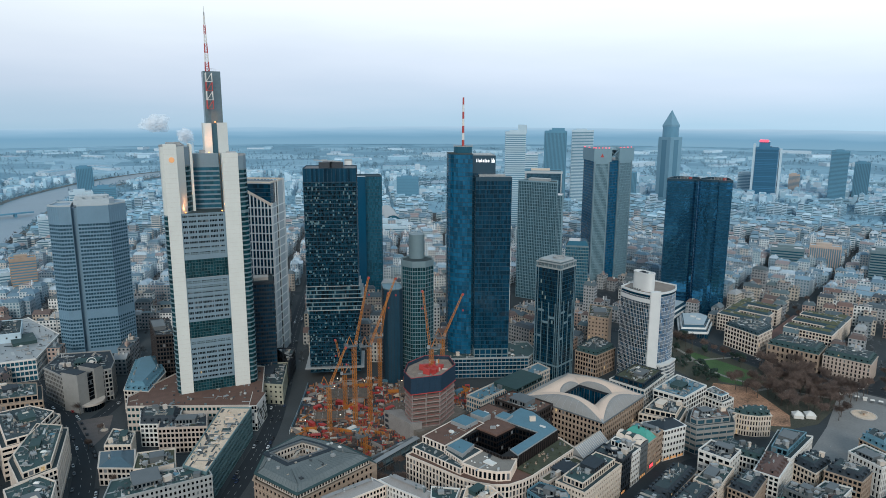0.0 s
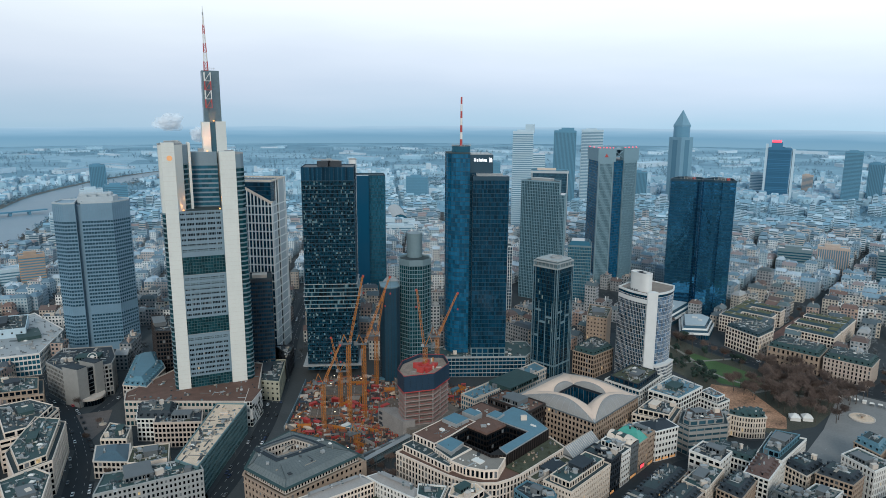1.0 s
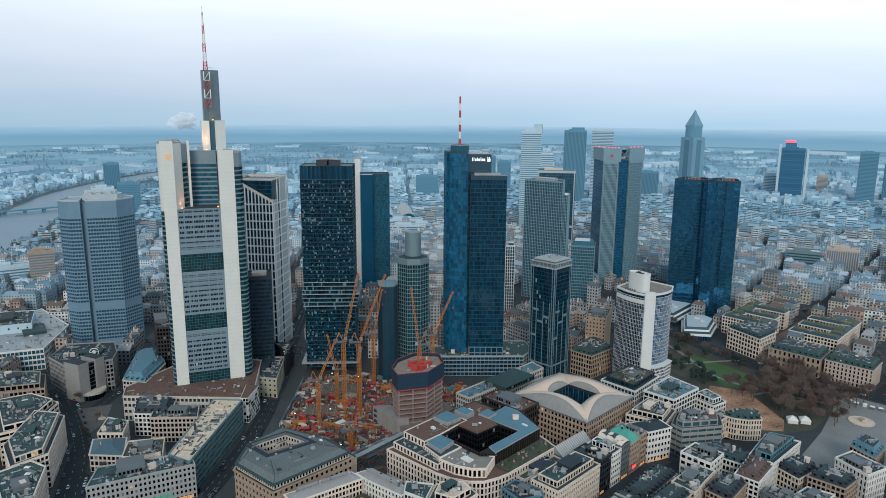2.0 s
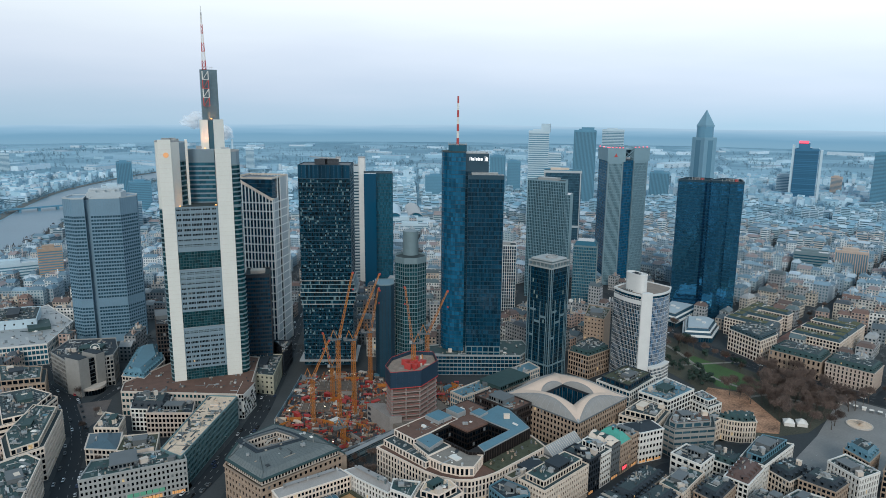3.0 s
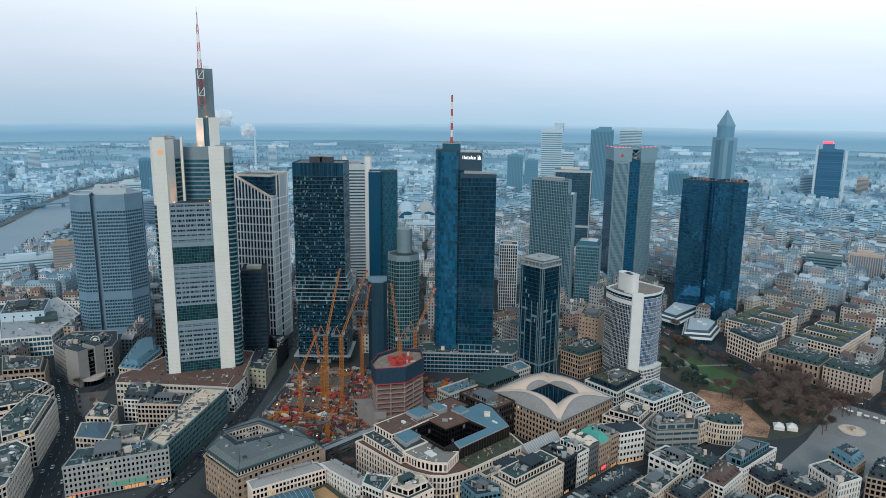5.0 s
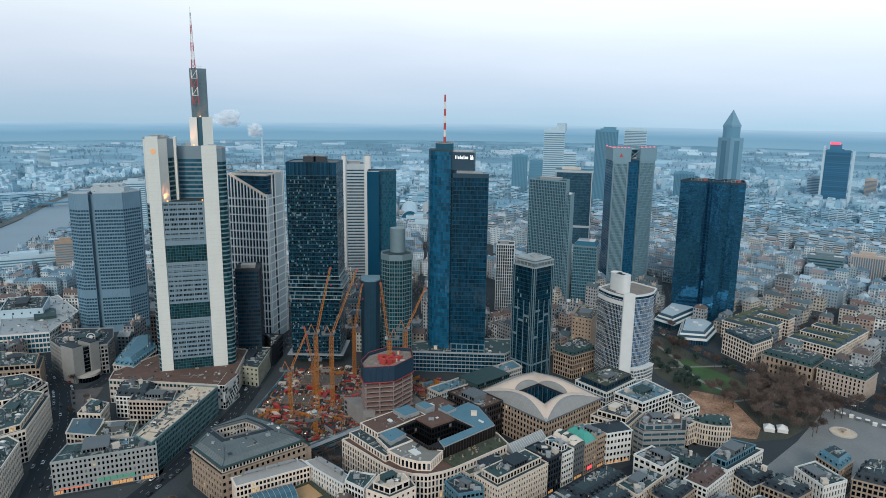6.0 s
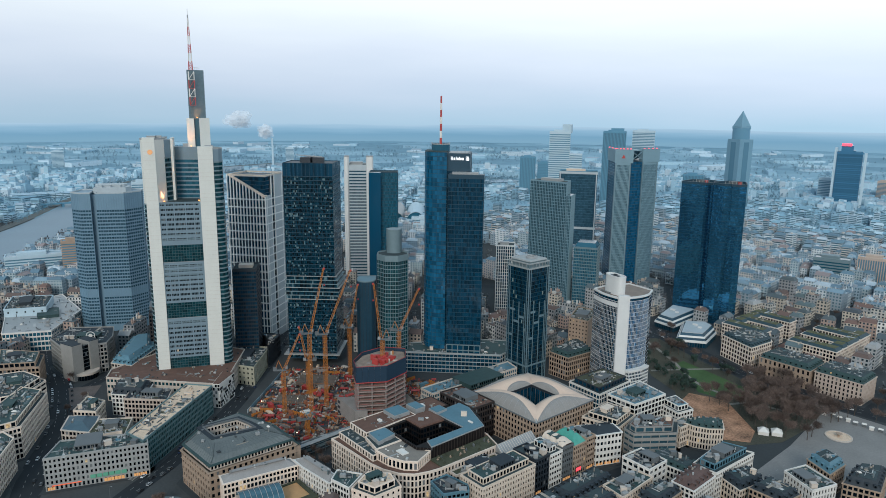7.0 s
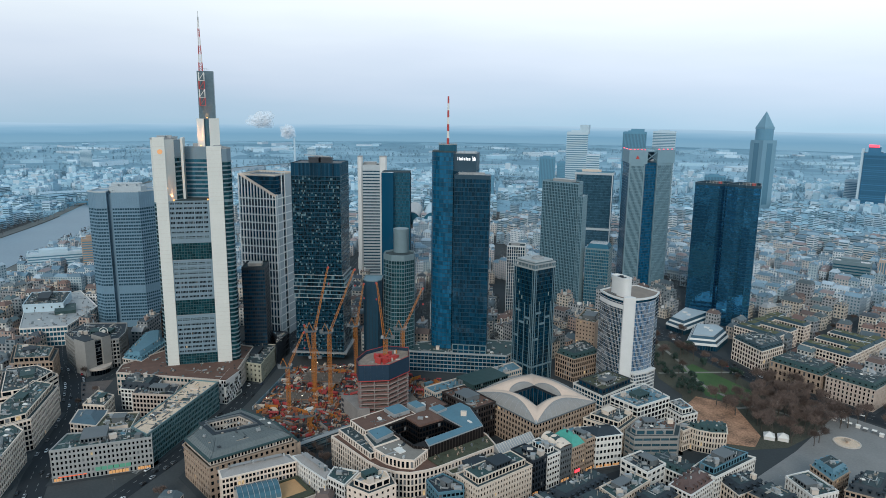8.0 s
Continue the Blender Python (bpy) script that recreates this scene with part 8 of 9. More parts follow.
def site_goods():
    """Stacks of formwork, timber, steel, cabins and rubble between the cranes."""
    rng = random.Random(21)
    kinds = []
    for k in range(6):
        bm = bmesh.new()
        if k == 0:
            side = [(x, z) for j in range(5) for x, z in ((3, j * 0.35), (3, j * 0.35 + 0.26), (2.7, j * 0.35 + 0.26), (2.7, j * 0.35 + 0.35))]
            prism(bm, side + [(-x, z) for x, z in side[::-1]], -1.2, 1.2)
            bmesh.ops.rotate(bm, verts=bm.verts[:], matrix=Matrix.Rotation(radians(90), 3, "X"))
        elif k == 1:
            humps = [(-1.2 + j * 0.15, 0.35 + 0.3 * (j % 2) + 0.25 * math.sin(math.pi * j / 16)) for j in range(17)]
            prism(bm, [(-1.2, 0), (1.2, 0)] + humps[::-1], -4, 4)
            bmesh.ops.rotate(bm, verts=bm.verts[:], matrix=Matrix.Rotation(radians(90), 3, "X"))
        elif k == 2:
            box(bm, -3, -1.25, 0, 3, 1.25, 2.6)
            box(bm, -3.05, -1.3, 2.6, 3.05, 1.3, 2.75)
            box(bm, -1.0, -1.3, 0.9, 0.4, -1.25, 2.0)
        elif k == 3:
            legs = [p for j in range(4) for p in ((-2.5 + j * 1.6, 2.9), (-2.5 + j * 1.6, 0), (-2.3 + j * 1.6, 0), (-2.3 + j * 1.6, 2.9))]
            prism(bm, [(-2.6, 2.9)] + legs + [(2.6, 2.9), (2.6, 3.2), (-2.6, 3.2)], -1.3, 1.3)
            bmesh.ops.rotate(bm, verts=bm.verts[:], matrix=Matrix.Rotation(radians(90), 3, "X"))
        elif k == 4:
            for v in bmesh.ops.create_icosphere(bm, subdivisions=3, radius=1.0)["verts"]:
                lump = 1 + 0.35 * noise.noise(v.co * 2.5) + 0.2 * noise.noise(v.co * 6.0)
                v.co = Vector((v.co.x * 3.4 * lump, v.co.y * 2.3 * lump, max(0.0, v.co.z) * 1.3 * lump))
        else:
            comb = [p for j in range(7) for p in ((-4.4 + j * 1.45, -0.15), (-4.4 + j * 1.45, -0.4), (-4.2 + j * 1.45, -0.4), (-4.2 + j * 1.45, -0.15))]
            prism(bm, [(-4.5, -0.15)] + comb + [(4.5, -0.15), (4.5, 0.15), (-4.5, 0.15)], 0, 3.2)
        me = bpy.data.meshes.new("stack")
        bm.to_mesh(me)
        bm.free()
        kinds.append(me)
    looks = [("formwork_load", "stack of rusty orange formwork panels", 0, RUST), ("steel_bundle", "bundle of rusty reinforcing steel", 1, ROOF_RED), ("site_cabin", "white stacked site cabin", 2, WHITE),
             ("shoring_table", "red shoring table", 3, RED), ("rubble_heap", "heap of grey-brown rubble", 4, CONCRETE), ("wall_form", "upright grey wall formwork", 5, CONCRETE),
             ("timber_stack", "stack of pale timber", 0, ROOF_TAN), ("formwork_load", "stack of red formwork panels", 0, RED), ("site_cabin", "blue-grey site cabin", 2, ROOF_BLUE), ("wall_form", "upright orange wall formwork", 5, ORANGE), ("slab_piece", "grey precast concrete pieces", 0, PALE)]
    meshes = {}
    placed = 0
    while placed < 180:
        x, y = rng.uniform(-445, -312), rng.uniform(262, 424)
        if not inside(x, y, SITE) or inside(x, y, [(-344, 312), (-300, 308), (-298, 372), (-344, 378)]) or (x < -405 and y > 340 and rng.random() < 0.5):
            continue
        nm, lab, k, mat = rng.choice(looks)
        if nm == "site_cabin" and rng.random() < 0.6:
            continue
        key = (k, mat.name)
        if key not in meshes:
            me = kinds[k].copy()
            me.materials.append(mat)
            meshes[key] = me
        ob = new(nm, meshes[key])
        s = rng.uniform(0.7, 1.35)
        ob.matrix_basis = pose(x, y, 0.2, 0, 0, rng.choice((48, 138, 0, 90, 20))) @ Matrix.Diagonal((s, s, rng.uniform(0.6, 1.3), 1))
        tagged(ob, lab + " on the site", "building material", "goods on the building site")
        placed += 1
    for i in range(14):
        x, y = rng.uniform(-435, -320), rng.uniform(270, 415)
        if not inside(x, y, SITE):
            continue
        p = thing("floodlight", "lit floodlight on a thin site pole", "lamp", (x, y, 0.2), 0, group="site floodlights")
        bm = bmesh.new()
        h = rng.uniform(5, 11)
        bar(bm, (0, 0, 0), (0, 0, h), 0.2)
        part("pole", bm, GREY, p)
        bm = bmesh.new()
        box(bm, -0.35, -0.35, h, 0.35, 0.35, h + 0.4)
        part("lamp_head", bm, LAMP_SITE, p)


def inside(x, y, pts):
    hit = False
    for i in range(len(pts)):
        (x1, y1), (x2, y2) = pts[i], pts[i - 1]
        if (y1 > y) != (y2 > y) and x < (x2 - x1) * (y - y1) / (y2 - y1) + x1:
            hit = not hit
    return hit


site_goods()
rs = random.Random(77)
cv, cf = [], []
while len(cf) < 6 * 3200:
    x, y = rs.uniform(-445, -312), rs.uniform(262, 424)
    if not inside(x, y, SITE):
        continue
    w, d, h, a = rs.uniform(0.3, 3.2), rs.uniform(0.12, 0.7), rs.uniform(0.2, 2.2), rs.choice((0.84, 2.41, 0.84, 2.41, rs.uniform(0, 3.14)))
    c, s = math.cos(a), math.sin(a)
    k = len(cv)
    cv += [(x + u * c - v * s, y + u * s + v * c, z) for z in (0.2, 0.2 + h) for u, v in ((-w, -d), (w, -d), (w, d), (-w, d))]
    cf += [tuple(k + i for i in f) for f in ((3, 2, 1, 0), (4, 5, 6, 7), (0, 1, 5, 4), (1, 2, 6, 5), (2, 3, 7, 6), (3, 0, 4, 7))]
me = bpy.data.meshes.new("site_clutter")
me.from_pydata(cv, [], cf)
me.materials.append(palette("site_goods_colours", [(0.26, 0.095, 0.04), (0.34, 0.03, 0.025), (0.16, 0.135, 0.12), (0.03, 0.03, 0.033), (0.30, 0.22, 0.16), (0.09, 0.07, 0.06), (0.42, 0.38, 0.34), (0.22, 0.08, 0.045), (0.03, 0.05, 0.075), (0.06, 0.045, 0.04)], 0.85))
tagged(new("site_clutter", me), "small timber, steel and rubble strewn over the site", "building material", "", "stuff")
# slabs of the lower storeys already cast
SITE_CONCRETE = material("muddy_site_concrete", (0.13, 0.098, 0.078), 0.9, vary=0.45, scale=0.25, fine=1.2, bump=0.3)
for x, y, w, d, h, a in ((-405, 335, 34, 22, 3.0, 48), (-372, 378, 26, 30, 4.5, 48), (-350, 345, 16, 34, 3.2, 90), (-385, 300, 24, 16, 2.2, 48)):
    t = thing("cast_storey", "half-built concrete basement storey with starter bars", "building site", (x, y, 0.2), a)
    bm = bmesh.new()
    box(bm, -w / 2, -d / 2, h - 0.4, w / 2, d / 2, h)
    part("slab", bm, SITE_CONCRETE, t)
    for i in range(5):
        for j in range(4):
            bm = bmesh.new()
            box(bm, -0.3, -0.3, 0, 0.3, 0.3, h + 1.2)
            ob = part("column", bm, CONCRETE, t)
            ob.matrix_basis = pose(-w / 2 + 1 + i * (w - 2) / 4, -d / 2 + 1 + j * (d - 2) / 3, 0)
    bm = bmesh.new()
    for k in range(14):
        bar(bm, (-w / 2 + k * w / 14, -d / 2, h), (-w / 2 + k * w / 14, -d / 2, h + 1.4), 0.1)
        bar(bm, (-w / 2 + k * w / 14, d / 2, h), (-w / 2 + k * w / 14, d / 2, h + 1.4), 0.1)
    bar(bm, (-w / 2, -d / 2, h + 1.2), (w / 2, -d / 2, h + 1.2), 0.12)
    part("edge_rail", bm, ORANGE, t)
t = thing("hoarding", "long grey covered walkway and hoarding round the site", "fence", (-311, 270, 0), 90)
for k in range(30):
    bm = bmesh.new()
    box(bm, k * 5, -1.6, 0, k * 5 + 4.9, 1.6, 4.0)
    box(bm, k * 5, -1.9, 4.0, k * 5 + 4.95, 1.9, 4.3)
    box(bm, k * 5 + 0.1, -1.7, 4.3, k * 5 + 4.8, -1.5, 5.4)
    ob = part("panel", bm, GREY if k % 3 else METAL, t)


# ---- trees, cars, lamps, square ----
BARK = material("grey_brown_bark", (0.075, 0.06, 0.05), 0.95, vary=0.3, scale=0.8, fine=5.0)
TWIG = material("bare_winter_twigs", (0.125, 0.10, 0.088), 0.95, vary=0.35, scale=0.3, fine=3.0, spread=0.3)
TWIG_RED = material("reddish_bare_twigs", (0.125, 0.088, 0.074), 0.95, vary=0.35, scale=0.3, fine=3.0, spread=0.3)
EVERGREEN = material("dark_evergreen_leaves", (0.022, 0.045, 0.034), 0.9, vary=0.4, scale=0.4, fine=3.0, spread=0.4)


def tree_meshes(seed, height, spread, twigs):
    """A tapered trunk with forked limbs, and a ragged crown of many fine twig blades."""
    rng = random.Random(seed)
    bm = bmesh.new()
    tips = []

    def limb(p, d, length, w, depth):
        q = p + d * length
        n = 5
        x = d.orthogonal().normalized()
        y = d.cross(x)
        rings = []
        for e, r in ((p, w), (q, w * 0.62)):
            rings.append([bm.verts.new(e + (x * math.cos(2 * math.pi * i / n) + y * math.sin(2 * math.pi * i / n)) * r) for i in range(n)])
        for i in range(n):
            bm.faces.new((rings[0][i], rings[0][(i + 1) % n], rings[1][(i + 1) % n], rings[1][i]))
        if depth == 0:
            tips.append((q, d))
            return
        for k in range(rng.choice((2, 3, 3))):
            turn = Vector((rng.uniform(-1, 1), rng.uniform(-1, 1), rng.uniform(-0.15, 0.6)))
            limb(q, (d + turn * (0.75 * spread)).normalized(), length * rng.uniform(0.62, 0.85), w * 0.55, depth - 1)

    limb(Vector((0, 0, 0)), Vector((0, 0, 1)), height * 0.3, height * 0.022, 3)
    trunk = bpy.data.meshes.new("trunk")
    bm.to_mesh(trunk)
    bm.free()
    verts, faces = [], []
    for q, d in tips:
        for _ in range(twigs):
            u = (d + Vector((rng.uniform(-1, 1), rng.uniform(-1, 1), rng.uniform(-0.5, 0.9)))).normalized()
            p = q - d * rng.uniform(0, height * 0.12) + Vector((rng.gauss(0, 1), rng.gauss(0, 1), rng.gauss(0, 0.8))) * height * 0.075
            s = u.orthogonal().normalized() * rng.uniform(0.08, 0.22)
            e = p + u * rng.uniform(0.8, 2.2)
            k = len(verts)
            verts += [tuple(p - s), tuple(p + s), tuple(e)]
            faces.append((k, k + 1, k + 2))
    crown = bpy.data.meshes.new("crown")
    crown.from_pydata(verts, [], faces)
    return trunk, crown


def evergreen_meshes(seed, height):
    rng = random.Random(seed)
    bm = bmesh.new()
    prism(bm, circle(0.3, 6), 0, height * 0.8, circle(0.08, 6))
    trunk = bpy.data.meshes.new("trunk")
    bm.to_mesh(trunk)
    bm.free()
    verts, faces = [], []
    lobes = [(Vector((rng.uniform(-0.25, 0.25), rng.uniform(-0.25, 0.25), rng.uniform(0.3, 0.85))) * height, rng.uniform(0.12, 0.24) * height) for _ in range(7)]
    for c, r in lobes:
        for _ in range(150):
            d = Vector((rng.gauss(0, 1), rng.gauss(0, 1), rng.gauss(0, 0.9))).normalized()
            p = c + d * r * rng.uniform(0.6, 1.1)
            u, v = d.orthogonal().normalized() * rng.uniform(0.25, 0.55), (d.cross(d.orthogonal())).normalized() * rng.uniform(0.25, 0.5)
            k = len(verts)
            verts += [tuple(p - u), tuple(p + v), tuple(p + u), tuple(p - v)]
            faces.append((k, k + 1, k + 2, k + 3))
    crown = bpy.data.meshes.new("crown")
    crown.from_pydata(verts, [], faces)
    return trunk, crown


def plant_tree(trunk, crown, twig, x, y, s, turn, label, group):
    t = thing("tree", label, "tree", (x, y, 0.1), turn, group)
    t.scale = (s, s, s)
    part_of("trunk", trunk, BARK, t)
    part_of("crown", crown, twig, t)


rng = random.Random(33)
BARE = [tree_meshes(k, 15 + k, 0.9 + 0.1 * k, 70) for k in range(4)]
BARE_RED = [tree_meshes(k + 10, 15 + k, 1.0, 70) for k in range(2)]
GREENS = [evergreen_meshes(k, 11 + k) for k in range(3)]
planted = []


def free(x, y, r):
    if any((x - a) ** 2 + (y - b) ** 2 < r * r for a, b in planted):
        return False
    planted.append((x, y))
    return True


for k, (x, y, size) in enumerate(((-276, 268, 0.75), (-281, 279, 0.65), (-272, 259, 0.6), (-284, 289, 0.55))):
    plant_tree(*BARE[k], TWIG_RED, x, y, size, k * 70, "small bare reddish tree beside the site walkway", "bare street trees")
GROVE = [(-178, 555), (-128, 548), (-104, 560), (-103, 624), (-150, 626), (-176, 600)]
while len(planted) < 46:
    x, y = rng.uniform(-180, -102), rng.uniform(545, 626)
    if inside(x, y, GROVE) and not inside(x, y, GREEN) and free(x, y, 6.0):
        red = rng.random() < 0.3
        tm = rng.choice(BARE_RED if red else BARE)
        plant_tree(*tm, TWIG_RED if red else TWIG, x, y, rng.uniform(0.8, 1.25), rng.uniform(0, 360), "bare winter park tree with a broad brown crown", "bare trees in the park")
while len(planted) < 80:
    x, y = rng.uniform(-300, -180), rng.uniform(560, 660)
    if inside(x, y, PARK) and not inside(x, y, GREEN) and not inside(x, y, [(-200, 566), (-170, 580), (-120, 530), (-172, 520)]) and free(x, y, 6.5):
        if y < 600 or rng.random() < 0.25:
            plant_tree(*rng.choice(GREENS), EVERGREEN, x, y, rng.uniform(0.7, 1.1), rng.uniform(0, 360), "dark evergreen tree at the edge of the park", "evergreens in the park")
        else:
            plant_tree(*rng.choice(BARE), TWIG, x, y, rng.uniform(0.7, 1.1), rng.uniform(0, 360), "bare winter tree on the park lawn", "bare trees in the park")
count = 0
while count < 38:
    x, y = rng.uniform(-178, -92), rng.uniform(545, 640)
    if not inside(x, y, GREEN) and free(x, y, 5) and not inside(x, y, [(-196, 566), (-170, 577), (-128, 541), (-122, 522), (-172, 524)]) and (x + 86) ** 2 + (y - 581) ** 2 > 324:
        plant_tree(*rng.choice(BARE), rng.choice((TWIG, TWIG, TWIG_RED)), x, y, rng.uniform(0.75, 1.15), rng.uniform(0, 360), "tall bare tree between park and square", "bare trees in the park")
        count += 1
for line, wd in ROAD_LINES[5:9]:
    for a in line[::3]:
        for s in (-1, 1):
            if rng.random() < 0.55:
                x, y = a.x + rng.uniform(-2, 2) + s * (wd / 2 + 4) * 0.5, a.y + s * (wd / 2 + 4)
                if -320 < x < -60 and 620 < y < 900 and free(x, y, 9):
                    plant_tree(*rng.choice(BARE), TWIG, x, y, rng.uniform(0.55, 0.85), rng.uniform(0, 360), "bare street tree beside the road", "bare street trees")
for x, y in ((-410, 150), (-400, 205), (-488, 172), (-470, 158), (-530, 175), (-300, 172), (-290, 262), (-296, 272), (-287, 272), (-284, 262), (-292, 283)):
    plant_tree(*rng.choice(BARE), TWIG, x, y, rng.uniform(0.5, 0.7), rng.uniform(0, 360), "small bare street tree on the pavement", "bare street trees")

# cars
TYRE = material("black_tyre", (0.02, 0.02, 0.02), 0.9)
CAR_GLASS = glazing("car_glass", (0.015, 0.02, 0.025), 0.05)
PAINTS = [(material("car_paint_" + nm, c, 0.3, vary=0.05), nm) for nm, c in (("white", (0.7, 0.7, 0.7)), ("black", (0.02, 0.02, 0.022)), ("silver", (0.36, 0.37, 0.38)), ("dark_blue", (0.02, 0.035, 0.08)), ("red", (0.45, 0.03, 0.03)), ("grey", (0.12, 0.125, 0.13)))]


def loft(bm, sections):
    rows = [[bm.verts.new(p) for p in s] for s in sections]
    n = len(rows[0])
    for a, b in zip(rows, rows[1:]):
        for i in range(n):
            bm.faces.new((a[i], a[(i + 1) % n], b[(i + 1) % n], b[i]))
    bm.faces.new(rows[0][::-1])
    bm.faces.new(rows[-1])


def build_car(paint, nm):
    t = thing("car", nm.replace("_", " ") + " car standing on the asphalt street", "car", (0, 0, -50), 0, group="cars on the streets")
    bm = bmesh.new()
    loft(bm, [[(x, -w, z0), (x, w, z0), (x, w * 1.02, (z0 + z1) / 2), (x, w * 0.92, z1), (x, -w * 0.92, z1), (x, -w * 1.02, (z0 + z1) / 2)] for x, w, z0, z1 in ((-2.2, 0.78, 0.4, 0.75), (-2.0, 0.88, 0.25, 0.9), (-0.9, 0.9, 0.22, 0.95), (0.8, 0.9, 0.22, 0.95), (1.9, 0.86, 0.25, 0.85), (2.15, 0.75, 0.35, 0.65))])
    part("body", bm, paint, t)
    bm = bmesh.new()
    loft(bm, [[(x0, -0.8, 0.93), (x0, 0.8, 0.93), (x1, 0.62, z), (x1, -0.62, z)] for x0, x1, z in ((1.35, 1.3, 0.95), (1.25, 0.55, 1.40))])
    loft(bm, [[(-1.7, -0.8, 0.9), (-1.7, 0.8, 0.9), (1.0, 0.8, 0.9), (1.0, -0.8, 0.9)], [(-1.25, -0.64, 1.42), (-1.25, 0.64, 1.42), (0.5, 0.64, 1.42), (0.5, -0.64, 1.42)]])
    part("glasshouse", bm, CAR_GLASS, t, "dark tinted car windows")
    bm = bmesh.new()
    loft(bm, [[(-1.2, -0.62, 1.42), (-1.2, 0.62, 1.42), (0.45, 0.62, 1.42), (0.45, -0.62, 1.42)], [(-1.1, -0.55, 1.48), (-1.1, 0.55, 1.48), (0.35, 0.55, 1.48), (0.35, -0.55, 1.48)]])
    part("roof", bm, paint, t)
    bm = bmesh.new()
    prism(bm, circle(0.33, 10), -0.1, 0.1)
    wheel = bpy.data.meshes.new("wheel")
    bm.to_mesh(wheel)
    bm.free()
    for x in (-1.35, 1.35):
        for y in (-0.82, 0.82):
            part_of("wheel", wheel, TYRE, t, at=pose(x, y, 0.33, 90, 0, 0))
    return t


CARS = [build_car(*p) for p in PAINTS]
used = set()
spots = []
for idx, (offs, step) in {0: ((-6.9, -2.2, 2.2, 6.9), 3), 1: ((-3, 3), 3), 2: ((-4.9, -1.6, 1.8, 4.9), 4), 4: ((-2.6, 2.6), 4), 5: ((-7, -2.5, 2.5, 7), 2), 6: ((-5, 5), 3), 7: ((-3.5, 3.5), 3), 8: ((-4.5, 4.5), 3)}.items():
    line, wd = ROAD_LINES[idx]
    dist = 0.0
    for a, b in zip(line, line[1:]):
        u = (b - a).normalized()
        nn = Vector((-u.y, u.x))
        k = 0.0
        while k < (b - a).length:
            for o in offs:
                parked = abs(o) == max(abs(v) for v in offs)
                if rng.random() < (0.62 if parked and idx in (0, 2) else 0.16):
                    p = a + u * (k + rng.uniform(-0.5, 0.5)) + nn * o
                    spots.append((p.x, p.y, math.degrees(math.atan2(u.y, u.x)) + (180 if o > 0 else 0)))
            k += 6.2
near = [s for s in spots if 300 < math.hypot(s[0], s[1]) < 760 and s[0] > -640]
rng.shuffle(near)
taken = []
for x, y, a in near:
    if len(taken) >= 135:
        break
    if any((x - p) ** 2 + (y - q) ** 2 < 25 for p, q in taken) or any(inside(x, y, f[2]) for f in FOOTPRINTS):
        continue
    taken.append((x, y))
    c = rng.choices(CARS, (5, 5, 4, 2, 1, 4))[0]
    if c not in used:
        used.add(c)
        c.matrix_basis = pose(x, y, 0.16, 0, 0, a)
    else:
        copy_thing(c, pose(x, y, 0.16, 0, 0, a))

# round basin and stalls on the square
t = thing("fountain", "round pale stone fountain on the square", "fountain", (-86, 581, 0.12))
bm = bmesh.new()
ring(bm, circle(9, 32), circle(8.2, 32), 0, 0.6)
part("rim", bm, PALE, t)
bm = bmesh.new()
prism(bm, circle(8.2, 32), 0, 0.25)
part("basin_floor", bm, ROOF_TAN, t)
bm = bmesh.new()
prism(bm, circle(0.6, 10), 0.2, 2.2)
prism(bm, circle(2.0, 16), 2.2, 2.6, circle(2.4, 16))
part("bowl", bm, STONE, t)
for x, y, a in ((-123, 543, 30), (-116, 549, 30)):
    t = thing("tent", "white peaked tent beside the square", "tent", (x, y, 0.12), a, group="white tents")
    bm = bmesh.new()
    prism(bm, rect(7, 7), 0, 2.6)
    part("side_cloth", bm, WHITE, t)
    bm = bmesh.new()
    prism(bm, rect(7.6, 7.6), 2.6, 5.2, rect(0.6, 0.6))
    part("roof_cloth", bm, WHITE, t)
for i in range(9):
    t = thing("stall", "small white market stall on the square", "stall", (-108 + 5.5 * i, 612 + (i % 2) * 1.5, 0.12), 10, group="stalls on the square")
    bm = bmesh.new()
    box(bm, -1.4, -1, 0, 1.4, 1, 2.1)
    part("booth", bm, GREY if i % 3 else WHITE, t)
    bm = bmesh.new()
    prism(bm, rect(3.4, 2.8), 2.1, 2.9, rect(2.6, 0.4))
    part("awning", bm, WHITE, t)

# street lamps
bm = bmesh.new()
bar(bm, (0, 0, 0), (0, 0, 7.5), 0.16)
bar(bm, (0, 0, 7.5), (1.4, 0, 7.8), 0.12)
pole_me = bpy.data.meshes.new("pole")
bm.to_mesh(pole_me)
bm.free()
bm = bmesh.new()
box(bm, 1.1, -0.2, 7.68, 1.9, 0.2, 7.85)
head_me = bpy.data.meshes.new("lamp_head")
bm.to_mesh(head_me)
bm.free()
for idx in (0, 2, 5):
    line, wd = ROAD_LINES[idx]
    for i in range(0, len(line) - 1, 5):
        u = (line[i + 1] - line[i]).normalized()
        p = line[i] + Vector((-u.y, u.x)) * (wd / 2 + 1)
        if any(inside(p.x, p.y, f[2]) for f in FOOTPRINTS):
            continue
        t = thing("street_lamp", "grey metal street lamp beside the road", "street lamp", (p.x, p.y, 0), math.degrees(math.atan2(u.y, u.x)) - 90, group="street lamps")
        part_of("pole", pole_me, GREY, t)
        part_of("lamp_head", head_me, METAL, t)


